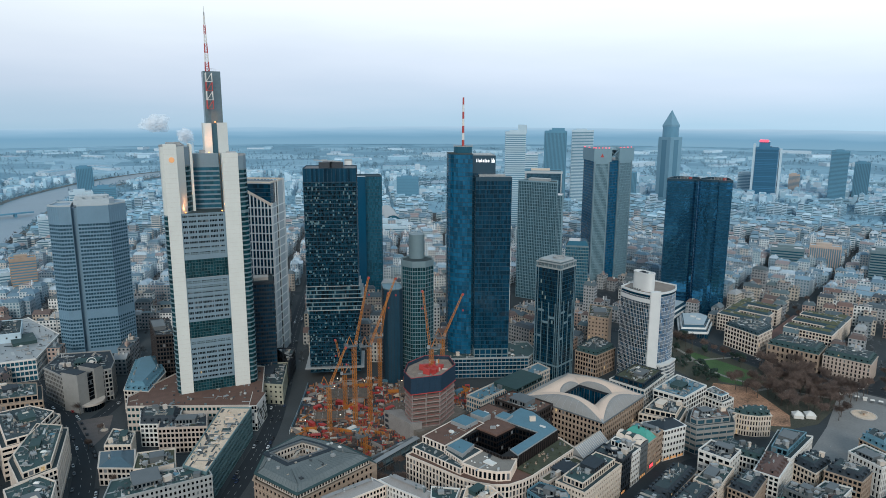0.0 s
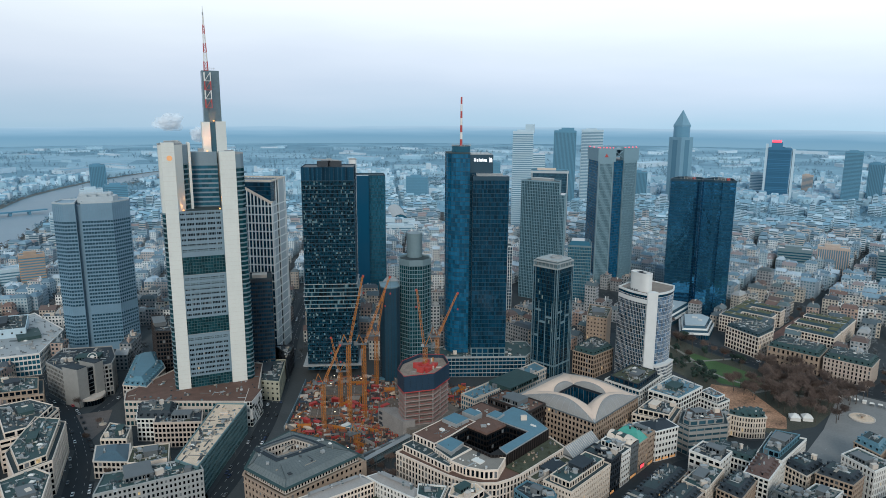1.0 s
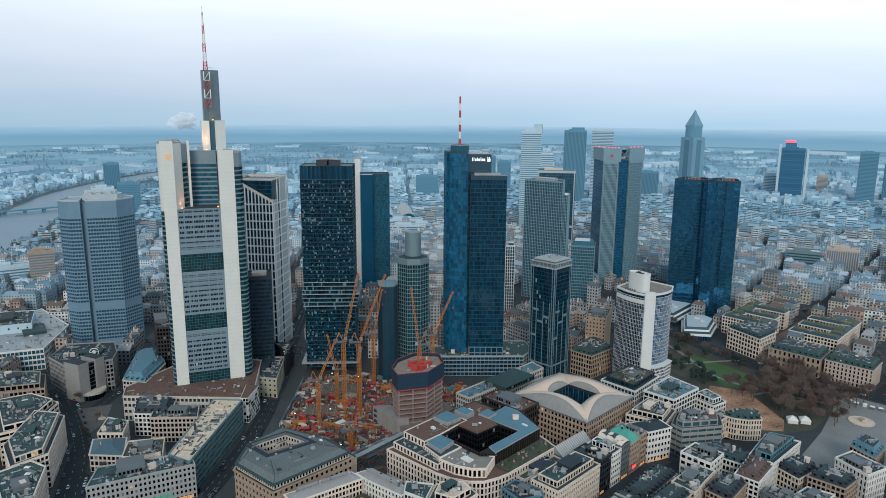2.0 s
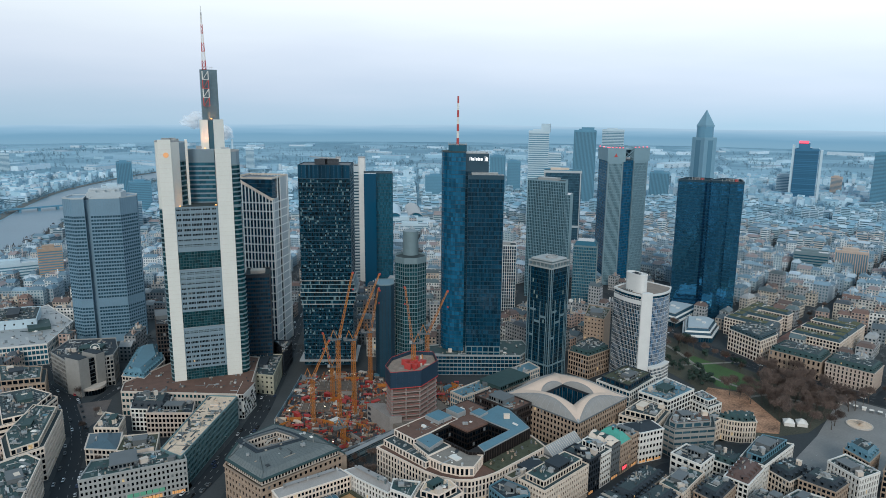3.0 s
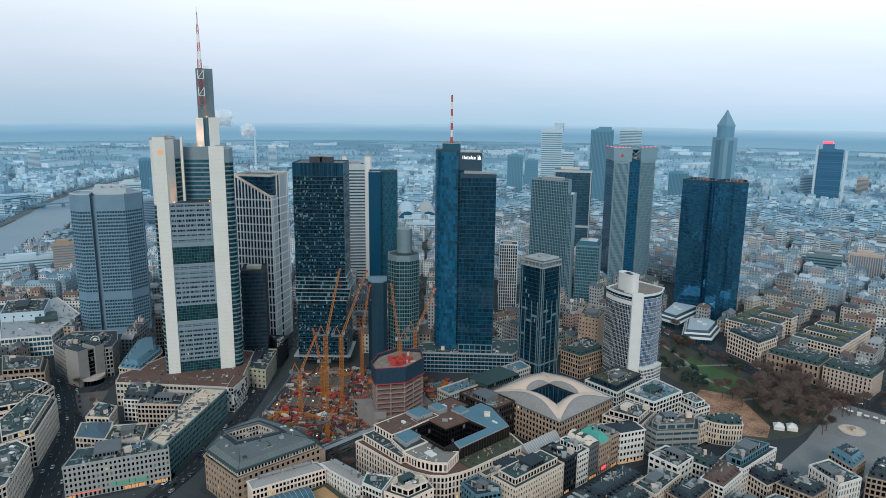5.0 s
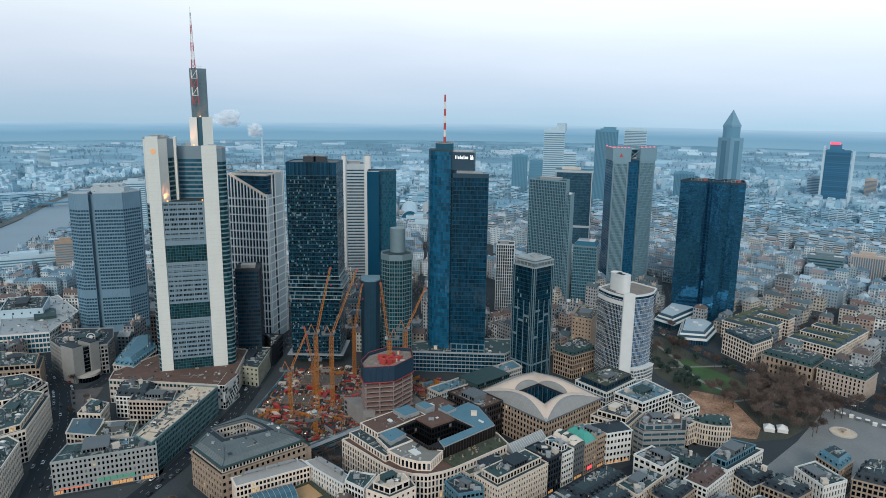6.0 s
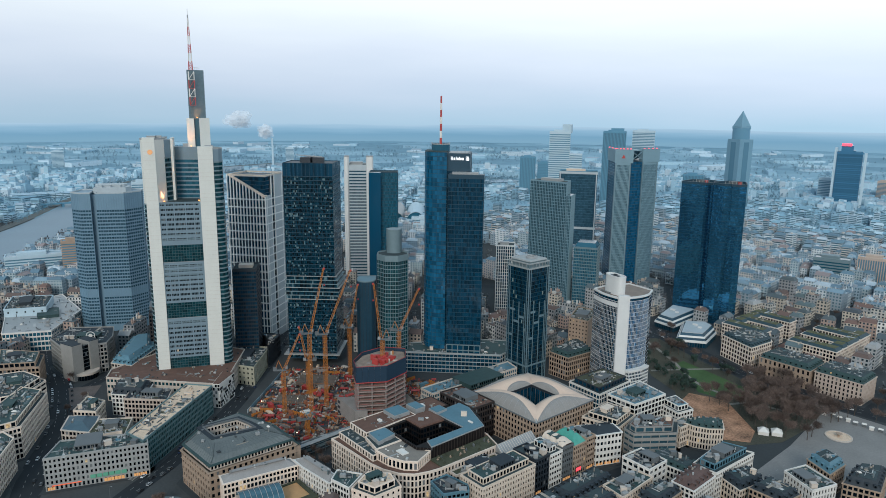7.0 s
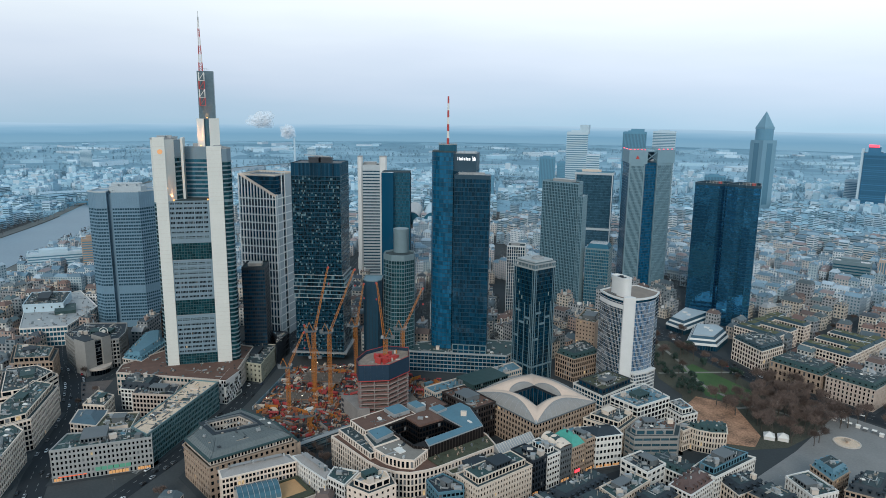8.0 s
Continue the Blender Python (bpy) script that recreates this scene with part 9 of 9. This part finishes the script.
# ---- the wider town ----
WALL_NEAR = palette("plaster_walls", [(0.34, 0.34, 0.34), (0.50, 0.475, 0.44), (0.27, 0.27, 0.275), (0.44, 0.36, 0.30), (0.20, 0.225, 0.24), (0.66, 0.645, 0.62), (0.36, 0.26, 0.22), (0.50, 0.435, 0.365)])
ROOF_NEAR = palette("town_roofs", [(0.075, 0.10, 0.115), (0.12, 0.145, 0.155), (0.08, 0.105, 0.115), (0.16, 0.10, 0.085), (0.10, 0.14, 0.15), (0.30, 0.305, 0.305), (0.06, 0.075, 0.09), (0.125, 0.088, 0.078)])
# mid and far sets: distance haze put in as paler, bluer, closer tones
WALL_MID = palette("hazed_mid_walls", [(0.38, 0.45, 0.48), (0.54, 0.58, 0.60), (0.29, 0.34, 0.38), (0.52, 0.48, 0.45), (0.28, 0.36, 0.42), (0.62, 0.65, 0.67), (0.42, 0.38, 0.37)])
ROOF_MID = palette("hazed_mid_roofs", [(0.13, 0.22, 0.28), (0.19, 0.29, 0.36), (0.12, 0.20, 0.26), (0.25, 0.21, 0.21), (0.24, 0.34, 0.41), (0.40, 0.48, 0.54), (0.11, 0.18, 0.23)])
WALL_FAR = palette("hazed_far_walls", [(0.33, 0.49, 0.58), (0.42, 0.57, 0.66), (0.28, 0.43, 0.52), (0.43, 0.52, 0.58), (0.27, 0.43, 0.53), (0.50, 0.63, 0.71)])
ROOF_FAR = palette("hazed_far_roofs", [(0.19, 0.34, 0.44), (0.24, 0.40, 0.50), (0.19, 0.34, 0.44), (0.29, 0.37, 0.44), (0.32, 0.46, 0.55), (0.44, 0.58, 0.66), (0.20, 0.36, 0.46)])
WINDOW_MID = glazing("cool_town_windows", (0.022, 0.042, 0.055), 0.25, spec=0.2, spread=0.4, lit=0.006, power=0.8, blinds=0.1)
WINDOW_FAR = glazing("hazed_far_windows", (0.07, 0.145, 0.19), 0.3, spec=0.3, spread=0.3)
TREE_FAR = material("hazed_far_trees", (0.13, 0.225, 0.28), 0.95, vary=0.25, scale=0.05, fine=0.5, spread=0.2)
TREE_TOWN = material("bare_town_trees", (0.10, 0.108, 0.114), 0.95, vary=0.3, scale=0.05, fine=0.5, spread=0.4)
TOWERS = [(-480, 261, 42), (-668, 247, 45), (-546, 337, 30), (-491, 314, 20), (-453, 362, 36), (-368, 458, 32), (-351, 452, 24), (-309, 490, 22), (-249, 542, 36), (-460, 840, 46), (-757, 1718, 45), (-322, 784, 30), (-281, 779, 30),
          (-645, 572, 30), (-705, 572, 32), (-398, 409, 24), (-404, 385, 18), (-464, 695, 40), (-628, 943, 36), (-418, 706, 26), (-466, 618, 20), (-774, 1064, 50), (-928, 1442, 50), (-890, 1505, 50), (-586, 1944, 50)]
for cx, cy, pts in ((-252, 226, [(-278, 192), (-226, 192), (-226, 262), (-278, 262)]), (-312, 140, [(-352, 100), (-270, 100), (-270, 190), (-322, 190)]),
                    (-410, 185, [(-472, 150), (-405, 126), (-343, 178), (-402, 248), (-480, 198)]), (-445, 320, [(-466, 296), (-424, 300), (-418, 348), (-472, 346)])):
    FOOTPRINTS.append((cx, cy, pts))
FOOT_R = [(cx, cy, pts, max(math.hypot(x - cx, y - cy) for x, y in pts)) for cx, cy, pts in FOOTPRINTS]
BUILT_UP = [(-345, 120), (-272, 120), (-262, 190), (-250, 255), (-192, 270), (-192, 400), (-160, 400), (-160, 425), (-90, 425), (-20, 450), (-20, 640), (-320, 690), (-330, 560), (-300, 480), (-335, 470), (-440, 345), (-402, 238), (-350, 170)]
RIVER = [Vector(p) for p in river]


def blocked(x, y, r):
    if inside(x, y, [(-340, 245), (-262, 250), (-272, 280), (-276, 400), (-300, 480), (-335, 470), (-330, 335)]) or (x + 428) ** 2 + (y - 300) ** 2 < 22 ** 2:
        return True
    if inside(x, y, BUILT_UP):
        return True
    for tx, ty, tr in TOWERS:
        if (x - tx) ** 2 + (y - ty) ** 2 < (tr + r) ** 2:
            return True
    for cx, cy, pts, rr in FOOT_R:
        if (x - cx) ** 2 + (y - cy) ** 2 < (rr + r) ** 2:
            if inside(x, y, pts) or min((Vector((x, y)) - (p + (q - p) * max(0, min(1, (Vector((x, y)) - p).dot(q - p) / max(0.01, (q - p).length_squared))))).length for p, q in edges(pts)) < r:
                return True
    if inside(x, y, PARK) or (-125 < x < -15 and 455 < y < 632):
        return True
    for line, wd in ROAD_LINES:
        for p in line:
            if (x - p.x) ** 2 + (y - p.y) ** 2 < (wd / 2 + r + 1.5) ** 2:
                return True
        for a, b in zip(line, line[1:]):
            if (b - a).length > 8:
                s = max(0, min(1, (Vector((x, y)) - a).dot(b - a) / (b - a).length_squared))
                if (Vector((x, y)) - a.lerp(b, s)).length < wd / 2 + r:
                    return True
    if x < -850:
        for a, b in zip(RIVER, RIVER[1:]):
            s = max(0, min(1, (Vector((x, y)) - a).dot(b - a) / (b - a).length_squared))
            if (Vector((x, y)) - a.lerp(b, s)).length < 92:
                return True
    return False


class Town:
    """Gathers houses of one district into a wall, a roof and a window sheet."""

    def __init__(self):
        self.data = {"wall": ([], []), "roof": ([], []), "glass": ([], [])}

    def quad(self, kind, pts):
        v, f = self.data[kind]
        k = len(v)
        v.extend(pts)
        f.append(tuple(range(k, k + len(pts))))

    def solid(self, kind, verts, faces):
        v, f = self.data[kind]
        k = len(v)
        v.extend(verts)
        f.extend(tuple(k + i for i in q) for q in faces)

    def house(self, x, y, w, d, h, a, style, windows):
        c, s = math.cos(a), math.sin(a)
        def P(u, v, z):
            return (x + u * c - v * s, y + u * s + v * c, z)
        w2, d2 = w / 2, d / 2
        base = [(-w2, -d2), (w2, -d2), (w2, d2), (-w2, d2)]
        self.solid("wall", [P(u, v, 0) for u, v in base] + [P(u, v, h) for u, v in base], [(0, 1, 5, 4), (1, 2, 6, 5), (2, 3, 7, 6), (3, 0, 4, 7)])
        o = 0.4
        if style == "gable":
            r = h + d * 0.32
            self.solid("roof", [P(-w2 - o, -d2 - o, h - 0.2), P(w2 + o, -d2 - o, h - 0.2), P(w2 + o, d2 + o, h - 0.2), P(-w2 - o, d2 + o, h - 0.2), P(-w2 - o, 0, r), P(w2 + o, 0, r)],
                       [(0, 1, 5, 4), (2, 3, 4, 5), (1, 2, 5), (3, 0, 4)])
        elif style == "mansard":
            m, r = 2.2, h + 3.2
            top = [(-w2 + m, -d2 + m), (w2 - m, -d2 + m), (w2 - m, d2 - m), (-w2 + m, d2 - m)]
            self.solid("roof", [P(u * 1.03, v * 1.03, h) for u, v in base] + [P(u, v, r) for u, v in top], [(0, 1, 5, 4), (1, 2, 6, 5), (2, 3, 7, 6), (3, 0, 4, 7), (4, 5, 6, 7)])
        else:
            self.solid("roof", [P(u * 0.98, v * 0.98, h - 0.6) for u, v in base], [(0, 1, 2, 3)])
            if w > 9:
                u0, v0 = random.uniform(-w2 * 0.5, w2 * 0.3), random.uniform(-d2 * 0.4, 0)
                b = [(u0, v0), (u0 + 4, v0), (u0 + 4, v0 + 3), (u0, v0 + 3)]
                self.solid("wall", [P(u, v, h - 0.6) for u, v in b] + [P(u, v, h + 2) for u, v in b], [(0, 1, 5, 4), (1, 2, 6, 5), (2, 3, 7, 6), (3, 0, 4, 7), (4, 5, 6, 7)])
        if windows == 2:
            for _ in range(2):
                u0, v0 = random.uniform(-w2 * 0.8, w2 * 0.8), random.uniform(-d2 * 0.3, d2 * 0.3)
                b = [(u0 - 0.6, v0 - 0.5), (u0 + 0.6, v0 - 0.5), (u0 + 0.6, v0 + 0.5), (u0 - 0.6, v0 + 0.5)]
                z1 = h + (d * 0.32 if style == "gable" else 3.2) + random.uniform(0.6, 1.8)
                self.solid("wall", [P(u, v, h - 0.6) for u, v in b] + [P(u, v, z1) for u, v in b], [(0, 1, 5, 4), (1, 2, 6, 5), (2, 3, 7, 6), (3, 0, 4, 7), (4, 5, 6, 7)])
        if windows:
            fl = max(2, int(h / 3.3))
            fh = h / fl
            for (u0, v0), (u1, v1) in ((base[0], base[1]), (base[1], base[2]), (base[2], base[3]), (base[3], base[0])):
                ln = math.hypot(u1 - u0, v1 - v0)
                n = max(2, int(ln / 3.0))
                nu, nv = (v1 - v0) / ln * 0.06, -(u1 - u0) / ln * 0.06
                for f in range(fl):
                    lo, hi = f * fh + fh * 0.3, f * fh + fh * 0.82
                    cells = ([(i + 0.25) / n, (i + 0.75) / n] for i in range(n)) if windows == 2 else ([(0.04), (0.96)],)
                    for s0, s1 in cells:
                        p, q = (u0 + (u1 - u0) * s0 + nu, v0 + (v1 - v0) * s0 + nv), (u0 + (u1 - u0) * s1 + nu, v0 + (v1 - v0) * s1 + nv)
                        self.quad("glass", [P(*p, lo), P(*q, lo), P(*q, hi), P(*p, hi)])

    def build(self, label, wall, roof, glass=None):
        for kind, mat in (("wall", wall), ("roof", roof), ("glass", glass or WINDOW)):
            v, f = self.data[kind]
            if f:
                me = bpy.data.meshes.new("town_" + kind)
                me.from_pydata(v, [], f)
                me.materials.append(mat)
                tagged(new("town_" + kind, me), label + {"wall": ", plastered walls", "roof": ", slate and felt roofs", "glass": ", dark windows"}[kind], "buildings", "", "stuff")


random.seed(5)
trees_v, trees_f, grove_v, grove_f = [], [], [], []


def far_tree(x, y, h):
    """A loose clump of small blades."""
    tv, tf = (grove_v, grove_f) if math.hypot(x - 45, y - 40) < 1500 else (trees_v, trees_f)
    for _ in range(14):
        a, r, z = random.uniform(0, 6.28), random.uniform(0, h * 0.38), random.uniform(h * 0.25, h)
        px, py = x + r * math.cos(a) * (1.2 - z / h * 0.7), y + r * math.sin(a) * (1.2 - z / h * 0.7)
        k = len(tv)
        for _ in range(4):
            tv.append((px + random.uniform(-1, 1) * h * 0.16, py + random.uniform(-1, 1) * h * 0.16, z + random.uniform(-1, 1) * h * 0.13))
        tf.append((k, k + 1, k + 2))
        tf.append((k, k + 2, k + 3))


def seen(x, y, margin=0.0):
    """In the broad sector that the town's western half fills."""
    a = math.degrees(math.atan2(y - 40, x - 45))
    return 91 - margin < a < 178 + margin


inner, middle, outer, behind = Town(), Town(), Town(), Town()
for district in range(2):
    ang = radians(48 if district == 0 else 4)
    ca, sa = math.cos(ang), math.sin(ang)
    for i in range(-42, 43):
        for j in range(-56, 57):
            bw, bd = 84, 62
            jx, jy = random.uniform(-7, 7), random.uniform(-7, 7)
            u, v = i * bw + jx, j * bd + jy
            bx, by = u * ca - v * sa - 300, u * sa + v * ca + 500
            left = (by - 480) < -0.95 * (bx + 330)
            if left != (district == 0):
                continue
            dist = math.hypot(bx - 45, by - 40)
            if dist > 2600 or not seen(bx, by, 4) or dist < 290:
                continue
            density = 1.0 if dist < 1500 else 0.72 - (dist - 1500) / 2600
            if random.random() > density:
                if dist > 900:
                    for _ in range(16):
                        tx, ty = bx + random.uniform(-50, 50), by + random.uniform(-40, 40)
                        if not blocked(tx, ty, 3):
                            far_tree(tx, ty, random.uniform(8, 14))
                continue
            turn = ang + random.choice((0, 0, 0, 0.12, -0.15))
            ct, st = math.cos(turn), math.sin(turn)
            # farther bands take the palettes with haze painted in
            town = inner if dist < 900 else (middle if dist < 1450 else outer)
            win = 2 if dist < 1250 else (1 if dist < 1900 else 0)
            hh = random.uniform(15, 21)
            for side in range(4):
                horiz = side % 2 == 0
                length = (bw - 14) if horiz else (bd - 14 - 22)
                pos = -length / 2
                while pos < length / 2 - 5:
                    w = min(random.uniform(9, 20), length / 2 - pos)
                    if w < 7:
                        break
                    d = random.uniform(9, 12.5)
                    off = ((bd - 14) / 2 - d / 2) if horiz else ((bw - 14) / 2 - d / 2)
                    s = 1 if side < 2 else -1
                    lu, lv = (pos + w / 2, s * off) if horiz else (s * off, pos + w / 2)
                    hx, hy = bx + lu * ct - lv * st, by + lu * st + lv * ct
                    pos += w
                    if random.random() < 0.1 or blocked(hx, hy, max(w, d) / 2 - 1):
                        continue
                    h = max(8, hh + random.uniform(-6, 4)) if random.random() > 0.035 else hh + random.uniform(6, 20)
                    town.house(hx, hy, w - 0.05, d, h, turn + (0 if horiz else math.pi / 2), random.choice(("gable", "mansard", "flat", "flat", "mansard")), win)
            for _ in range(random.choice((1, 2, 3))):
                lu, lv = random.uniform(-24, 24), random.uniform(-14, 14)
                hx, hy = bx + lu * ct - lv * st, by + lu * st + lv * ct
                if not blocked(hx, hy, 9):
                    town.house(hx, hy, random.uniform(9, 18), random.uniform(8, 13), random.uniform(5, 15), turn, random.choice(("flat", "gable")), win)
            for _ in range(24 if dist < 1500 else 10):
                lu, lv = random.uniform(-50, 50), random.uniform(-38, 38)
                tx, ty = bx + lu * ct - lv * st, by + lu * st + lv * ct
                if dist > 560 and not blocked(tx, ty, 3):
                    far_tree(tx, ty, random.uniform(7, 13))
# long sheds, woods and fields beyond the town
for _ in range(170):
    a, r = radians(random.uniform(89, 180)), random.uniform(1900, 4500)
    x, y = 45 + r * math.cos(a), 40 + r * math.sin(a)
    if not blocked(x, y, 50):
        outer.house(x, y, random.uniform(40, 190), random.uniform(25, 70), random.uniform(7, 18), radians(random.choice((10, 48, 80, 120, 140))), "flat", 1 if r < 2600 else 0)
for _ in range(560):
    a, r = radians(random.uniform(87, 182)), 1900 + 2300 * random.random() ** 0.8
    x, y = 45 + r * math.cos(a), 40 + r * math.sin(a)
    if blocked(x, y, 60):
        continue
    tn = random.choice((0.4, 0.8, 1.2, 2.2))
    for _ in range(9):
        q, e = random.gauss(0, 70), random.gauss(0, 16)
        far_tree(x + q * math.cos(tn) - e * math.sin(tn), y + q * math.sin(tn) + e * math.cos(tn), random.uniform(9, 17))
for a, b in zip(RIVER, RIVER[1:]):
    u = (b - a).normalized()
    nn = Vector((-u.y, u.x))
    for k in range(int((b - a).length / 6)):
        for s in (-1, 1):
            p = a + u * (6 * k) + nn * s * random.uniform(66, 86)
            if random.random() < 0.75 and p.x < -1050:
                far_tree(p.x, p.y, random.uniform(9, 16))
# the half of the town at the back: unseen plain blocks, added for reflections
for i in range(-9, 10):
    for j in range(-9, 10):
        bx, by = 60 + i * 82 + random.uniform(-8, 8), 40 + j * 70 + random.uniform(-8, 8)
        if seen(bx, by, 3) and math.hypot(bx - 45, by - 40) > 330:
            continue
        if not blocked(bx, by, 24):
            behind.house(bx, by, random.uniform(36, 60), random.uniform(30, 48), random.uniform(14, 24), random.choice((0, 0.1, 0.8)), random.choice(("flat", "mansard")), 1)
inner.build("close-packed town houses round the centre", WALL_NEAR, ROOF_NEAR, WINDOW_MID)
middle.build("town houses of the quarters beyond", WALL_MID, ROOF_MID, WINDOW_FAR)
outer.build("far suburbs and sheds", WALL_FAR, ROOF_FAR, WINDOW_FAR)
behind.build("plain unseen town blocks for reflections", WALL_NEAR, ROOF_NEAR)
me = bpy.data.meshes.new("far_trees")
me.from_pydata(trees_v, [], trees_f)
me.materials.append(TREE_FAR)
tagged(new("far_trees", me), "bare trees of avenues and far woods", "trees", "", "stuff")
me = bpy.data.meshes.new("town_trees")
me.from_pydata(grove_v, [], grove_f)
me.materials.append(TREE_TOWN)
tagged(new("town_trees", me), "bare brown-grey trees in courtyards and streets", "trees", "", "stuff")

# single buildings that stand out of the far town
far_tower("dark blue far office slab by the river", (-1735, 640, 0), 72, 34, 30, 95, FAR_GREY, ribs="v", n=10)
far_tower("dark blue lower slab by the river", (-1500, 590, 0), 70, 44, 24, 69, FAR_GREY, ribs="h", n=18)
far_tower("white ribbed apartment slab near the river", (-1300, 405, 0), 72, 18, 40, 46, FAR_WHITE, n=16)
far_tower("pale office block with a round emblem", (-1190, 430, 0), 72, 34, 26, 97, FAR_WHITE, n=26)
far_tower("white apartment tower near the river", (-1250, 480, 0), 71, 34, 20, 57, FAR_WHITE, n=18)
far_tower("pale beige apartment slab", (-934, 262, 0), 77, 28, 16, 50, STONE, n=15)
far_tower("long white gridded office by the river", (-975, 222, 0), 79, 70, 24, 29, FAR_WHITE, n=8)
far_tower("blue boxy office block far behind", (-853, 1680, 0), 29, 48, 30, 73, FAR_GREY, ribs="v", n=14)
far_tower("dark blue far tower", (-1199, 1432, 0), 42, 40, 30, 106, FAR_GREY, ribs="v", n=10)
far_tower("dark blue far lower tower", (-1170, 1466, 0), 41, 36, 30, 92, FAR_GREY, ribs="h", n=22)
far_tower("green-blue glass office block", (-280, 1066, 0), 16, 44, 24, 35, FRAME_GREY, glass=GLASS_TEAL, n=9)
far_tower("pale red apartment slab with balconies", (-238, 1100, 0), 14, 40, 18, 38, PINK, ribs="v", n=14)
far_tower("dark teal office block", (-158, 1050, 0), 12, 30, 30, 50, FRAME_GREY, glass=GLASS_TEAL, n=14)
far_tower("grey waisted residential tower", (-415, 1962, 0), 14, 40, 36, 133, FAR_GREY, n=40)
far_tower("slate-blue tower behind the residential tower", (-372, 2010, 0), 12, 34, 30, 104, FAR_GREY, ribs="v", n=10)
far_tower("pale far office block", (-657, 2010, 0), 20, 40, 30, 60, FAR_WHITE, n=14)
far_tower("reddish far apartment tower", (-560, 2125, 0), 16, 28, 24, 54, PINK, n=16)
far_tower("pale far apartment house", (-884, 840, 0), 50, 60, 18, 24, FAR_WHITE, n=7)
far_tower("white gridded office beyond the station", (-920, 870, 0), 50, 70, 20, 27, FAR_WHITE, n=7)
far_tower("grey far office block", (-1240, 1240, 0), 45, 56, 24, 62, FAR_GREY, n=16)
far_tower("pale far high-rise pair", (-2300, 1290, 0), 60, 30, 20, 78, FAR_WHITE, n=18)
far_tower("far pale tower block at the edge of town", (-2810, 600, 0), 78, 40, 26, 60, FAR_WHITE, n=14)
t = thing("train_hall", "far arched train hall with pale roof", "building", (-985, 885, 0), 52)
for k in range(3):
    bm = bmesh.new()
    n = 10
    r = 20
    rows = []
    for yy in (0, 150):
        rows.append([bm.verts.new((-42 + k * 42 + r * math.cos(math.pi * i / n), yy, 4 + 24 * math.sin(math.pi * i / n))) for i in range(n + 1)])
    for i in range(n):
        bm.faces.new((rows[0][i], rows[0][i + 1], rows[1][i + 1], rows[1][i]))
    part("arched_roof", bm, FAR_WHITE if k == 1 else METAL, t)
    bm = bmesh.new()
    bm.faces.new([bm.verts.new((-42 + k * 42 + 19.6 * math.cos(math.pi * i / n), 0.6, 3.5 + 23.6 * math.sin(math.pi * i / n))) for i in range(n + 1)])
    part("end_glazing", bm, GLASS_TEAL, t)
t = thing("bridge", "low grey river bridge on piers", "bridge", (-1668, 390, 0), 90)
bm = bmesh.new()
box(bm, -110, -7, 7, 110, 7, 9)
box(bm, -110, -7.3, 9, 110, -6.9, 10)
part("deck", bm, FAR_GREY, t)
for x in (-75, -38, 0, 38, 75):
    bm = bmesh.new()
    box(bm, x - 2.5, -5, 0, x + 2.5, 5, 7)
    part("pier", bm, FAR_GREY, t)
t = thing("chimney", "far slim pale power station chimney with steam", "chimney", (-2258, 1200, 0))
bm = bmesh.new()
prism(bm, circle(4.5, 14), 0, 118, circle(3.2, 14))
part("shaft", bm, FAR_WHITE, t)
steam_m = material("white_steam", (0.9, 0.92, 0.95), 1.0, vary=0.03)
steam_m.node_tree.nodes["Principled BSDF"].inputs["Alpha"].default_value = 0.24
bm = bmesh.new()
for cx, cy, cz, rx, ry, rz in ((-10, -20, 142, 22, 28, 27), (-54, -100, 182, 24, 46, 30)):
    for shell in (1.0, 0.8, 0.6, 0.4):
        for v in bmesh.ops.create_icosphere(bm, subdivisions=5, radius=1.0)["verts"]:
            d = v.co.normalized()
            swell = 1 + 0.5 * noise.noise(d * 1.3 + Vector((cx, 0, shell * 0.6))) + 0.28 * noise.noise(d * 3.0 + Vector((cy, shell, 0))) + 0.12 * noise.noise(d * 7.0)
            v.co = Vector((cx + d.x * rx * swell * shell, cy + d.y * ry * swell * shell, cz + d.z * rz * swell * shell))
part("steam", bm, steam_m, t, "white steam puff over the chimney", "stuff", smooth=True)
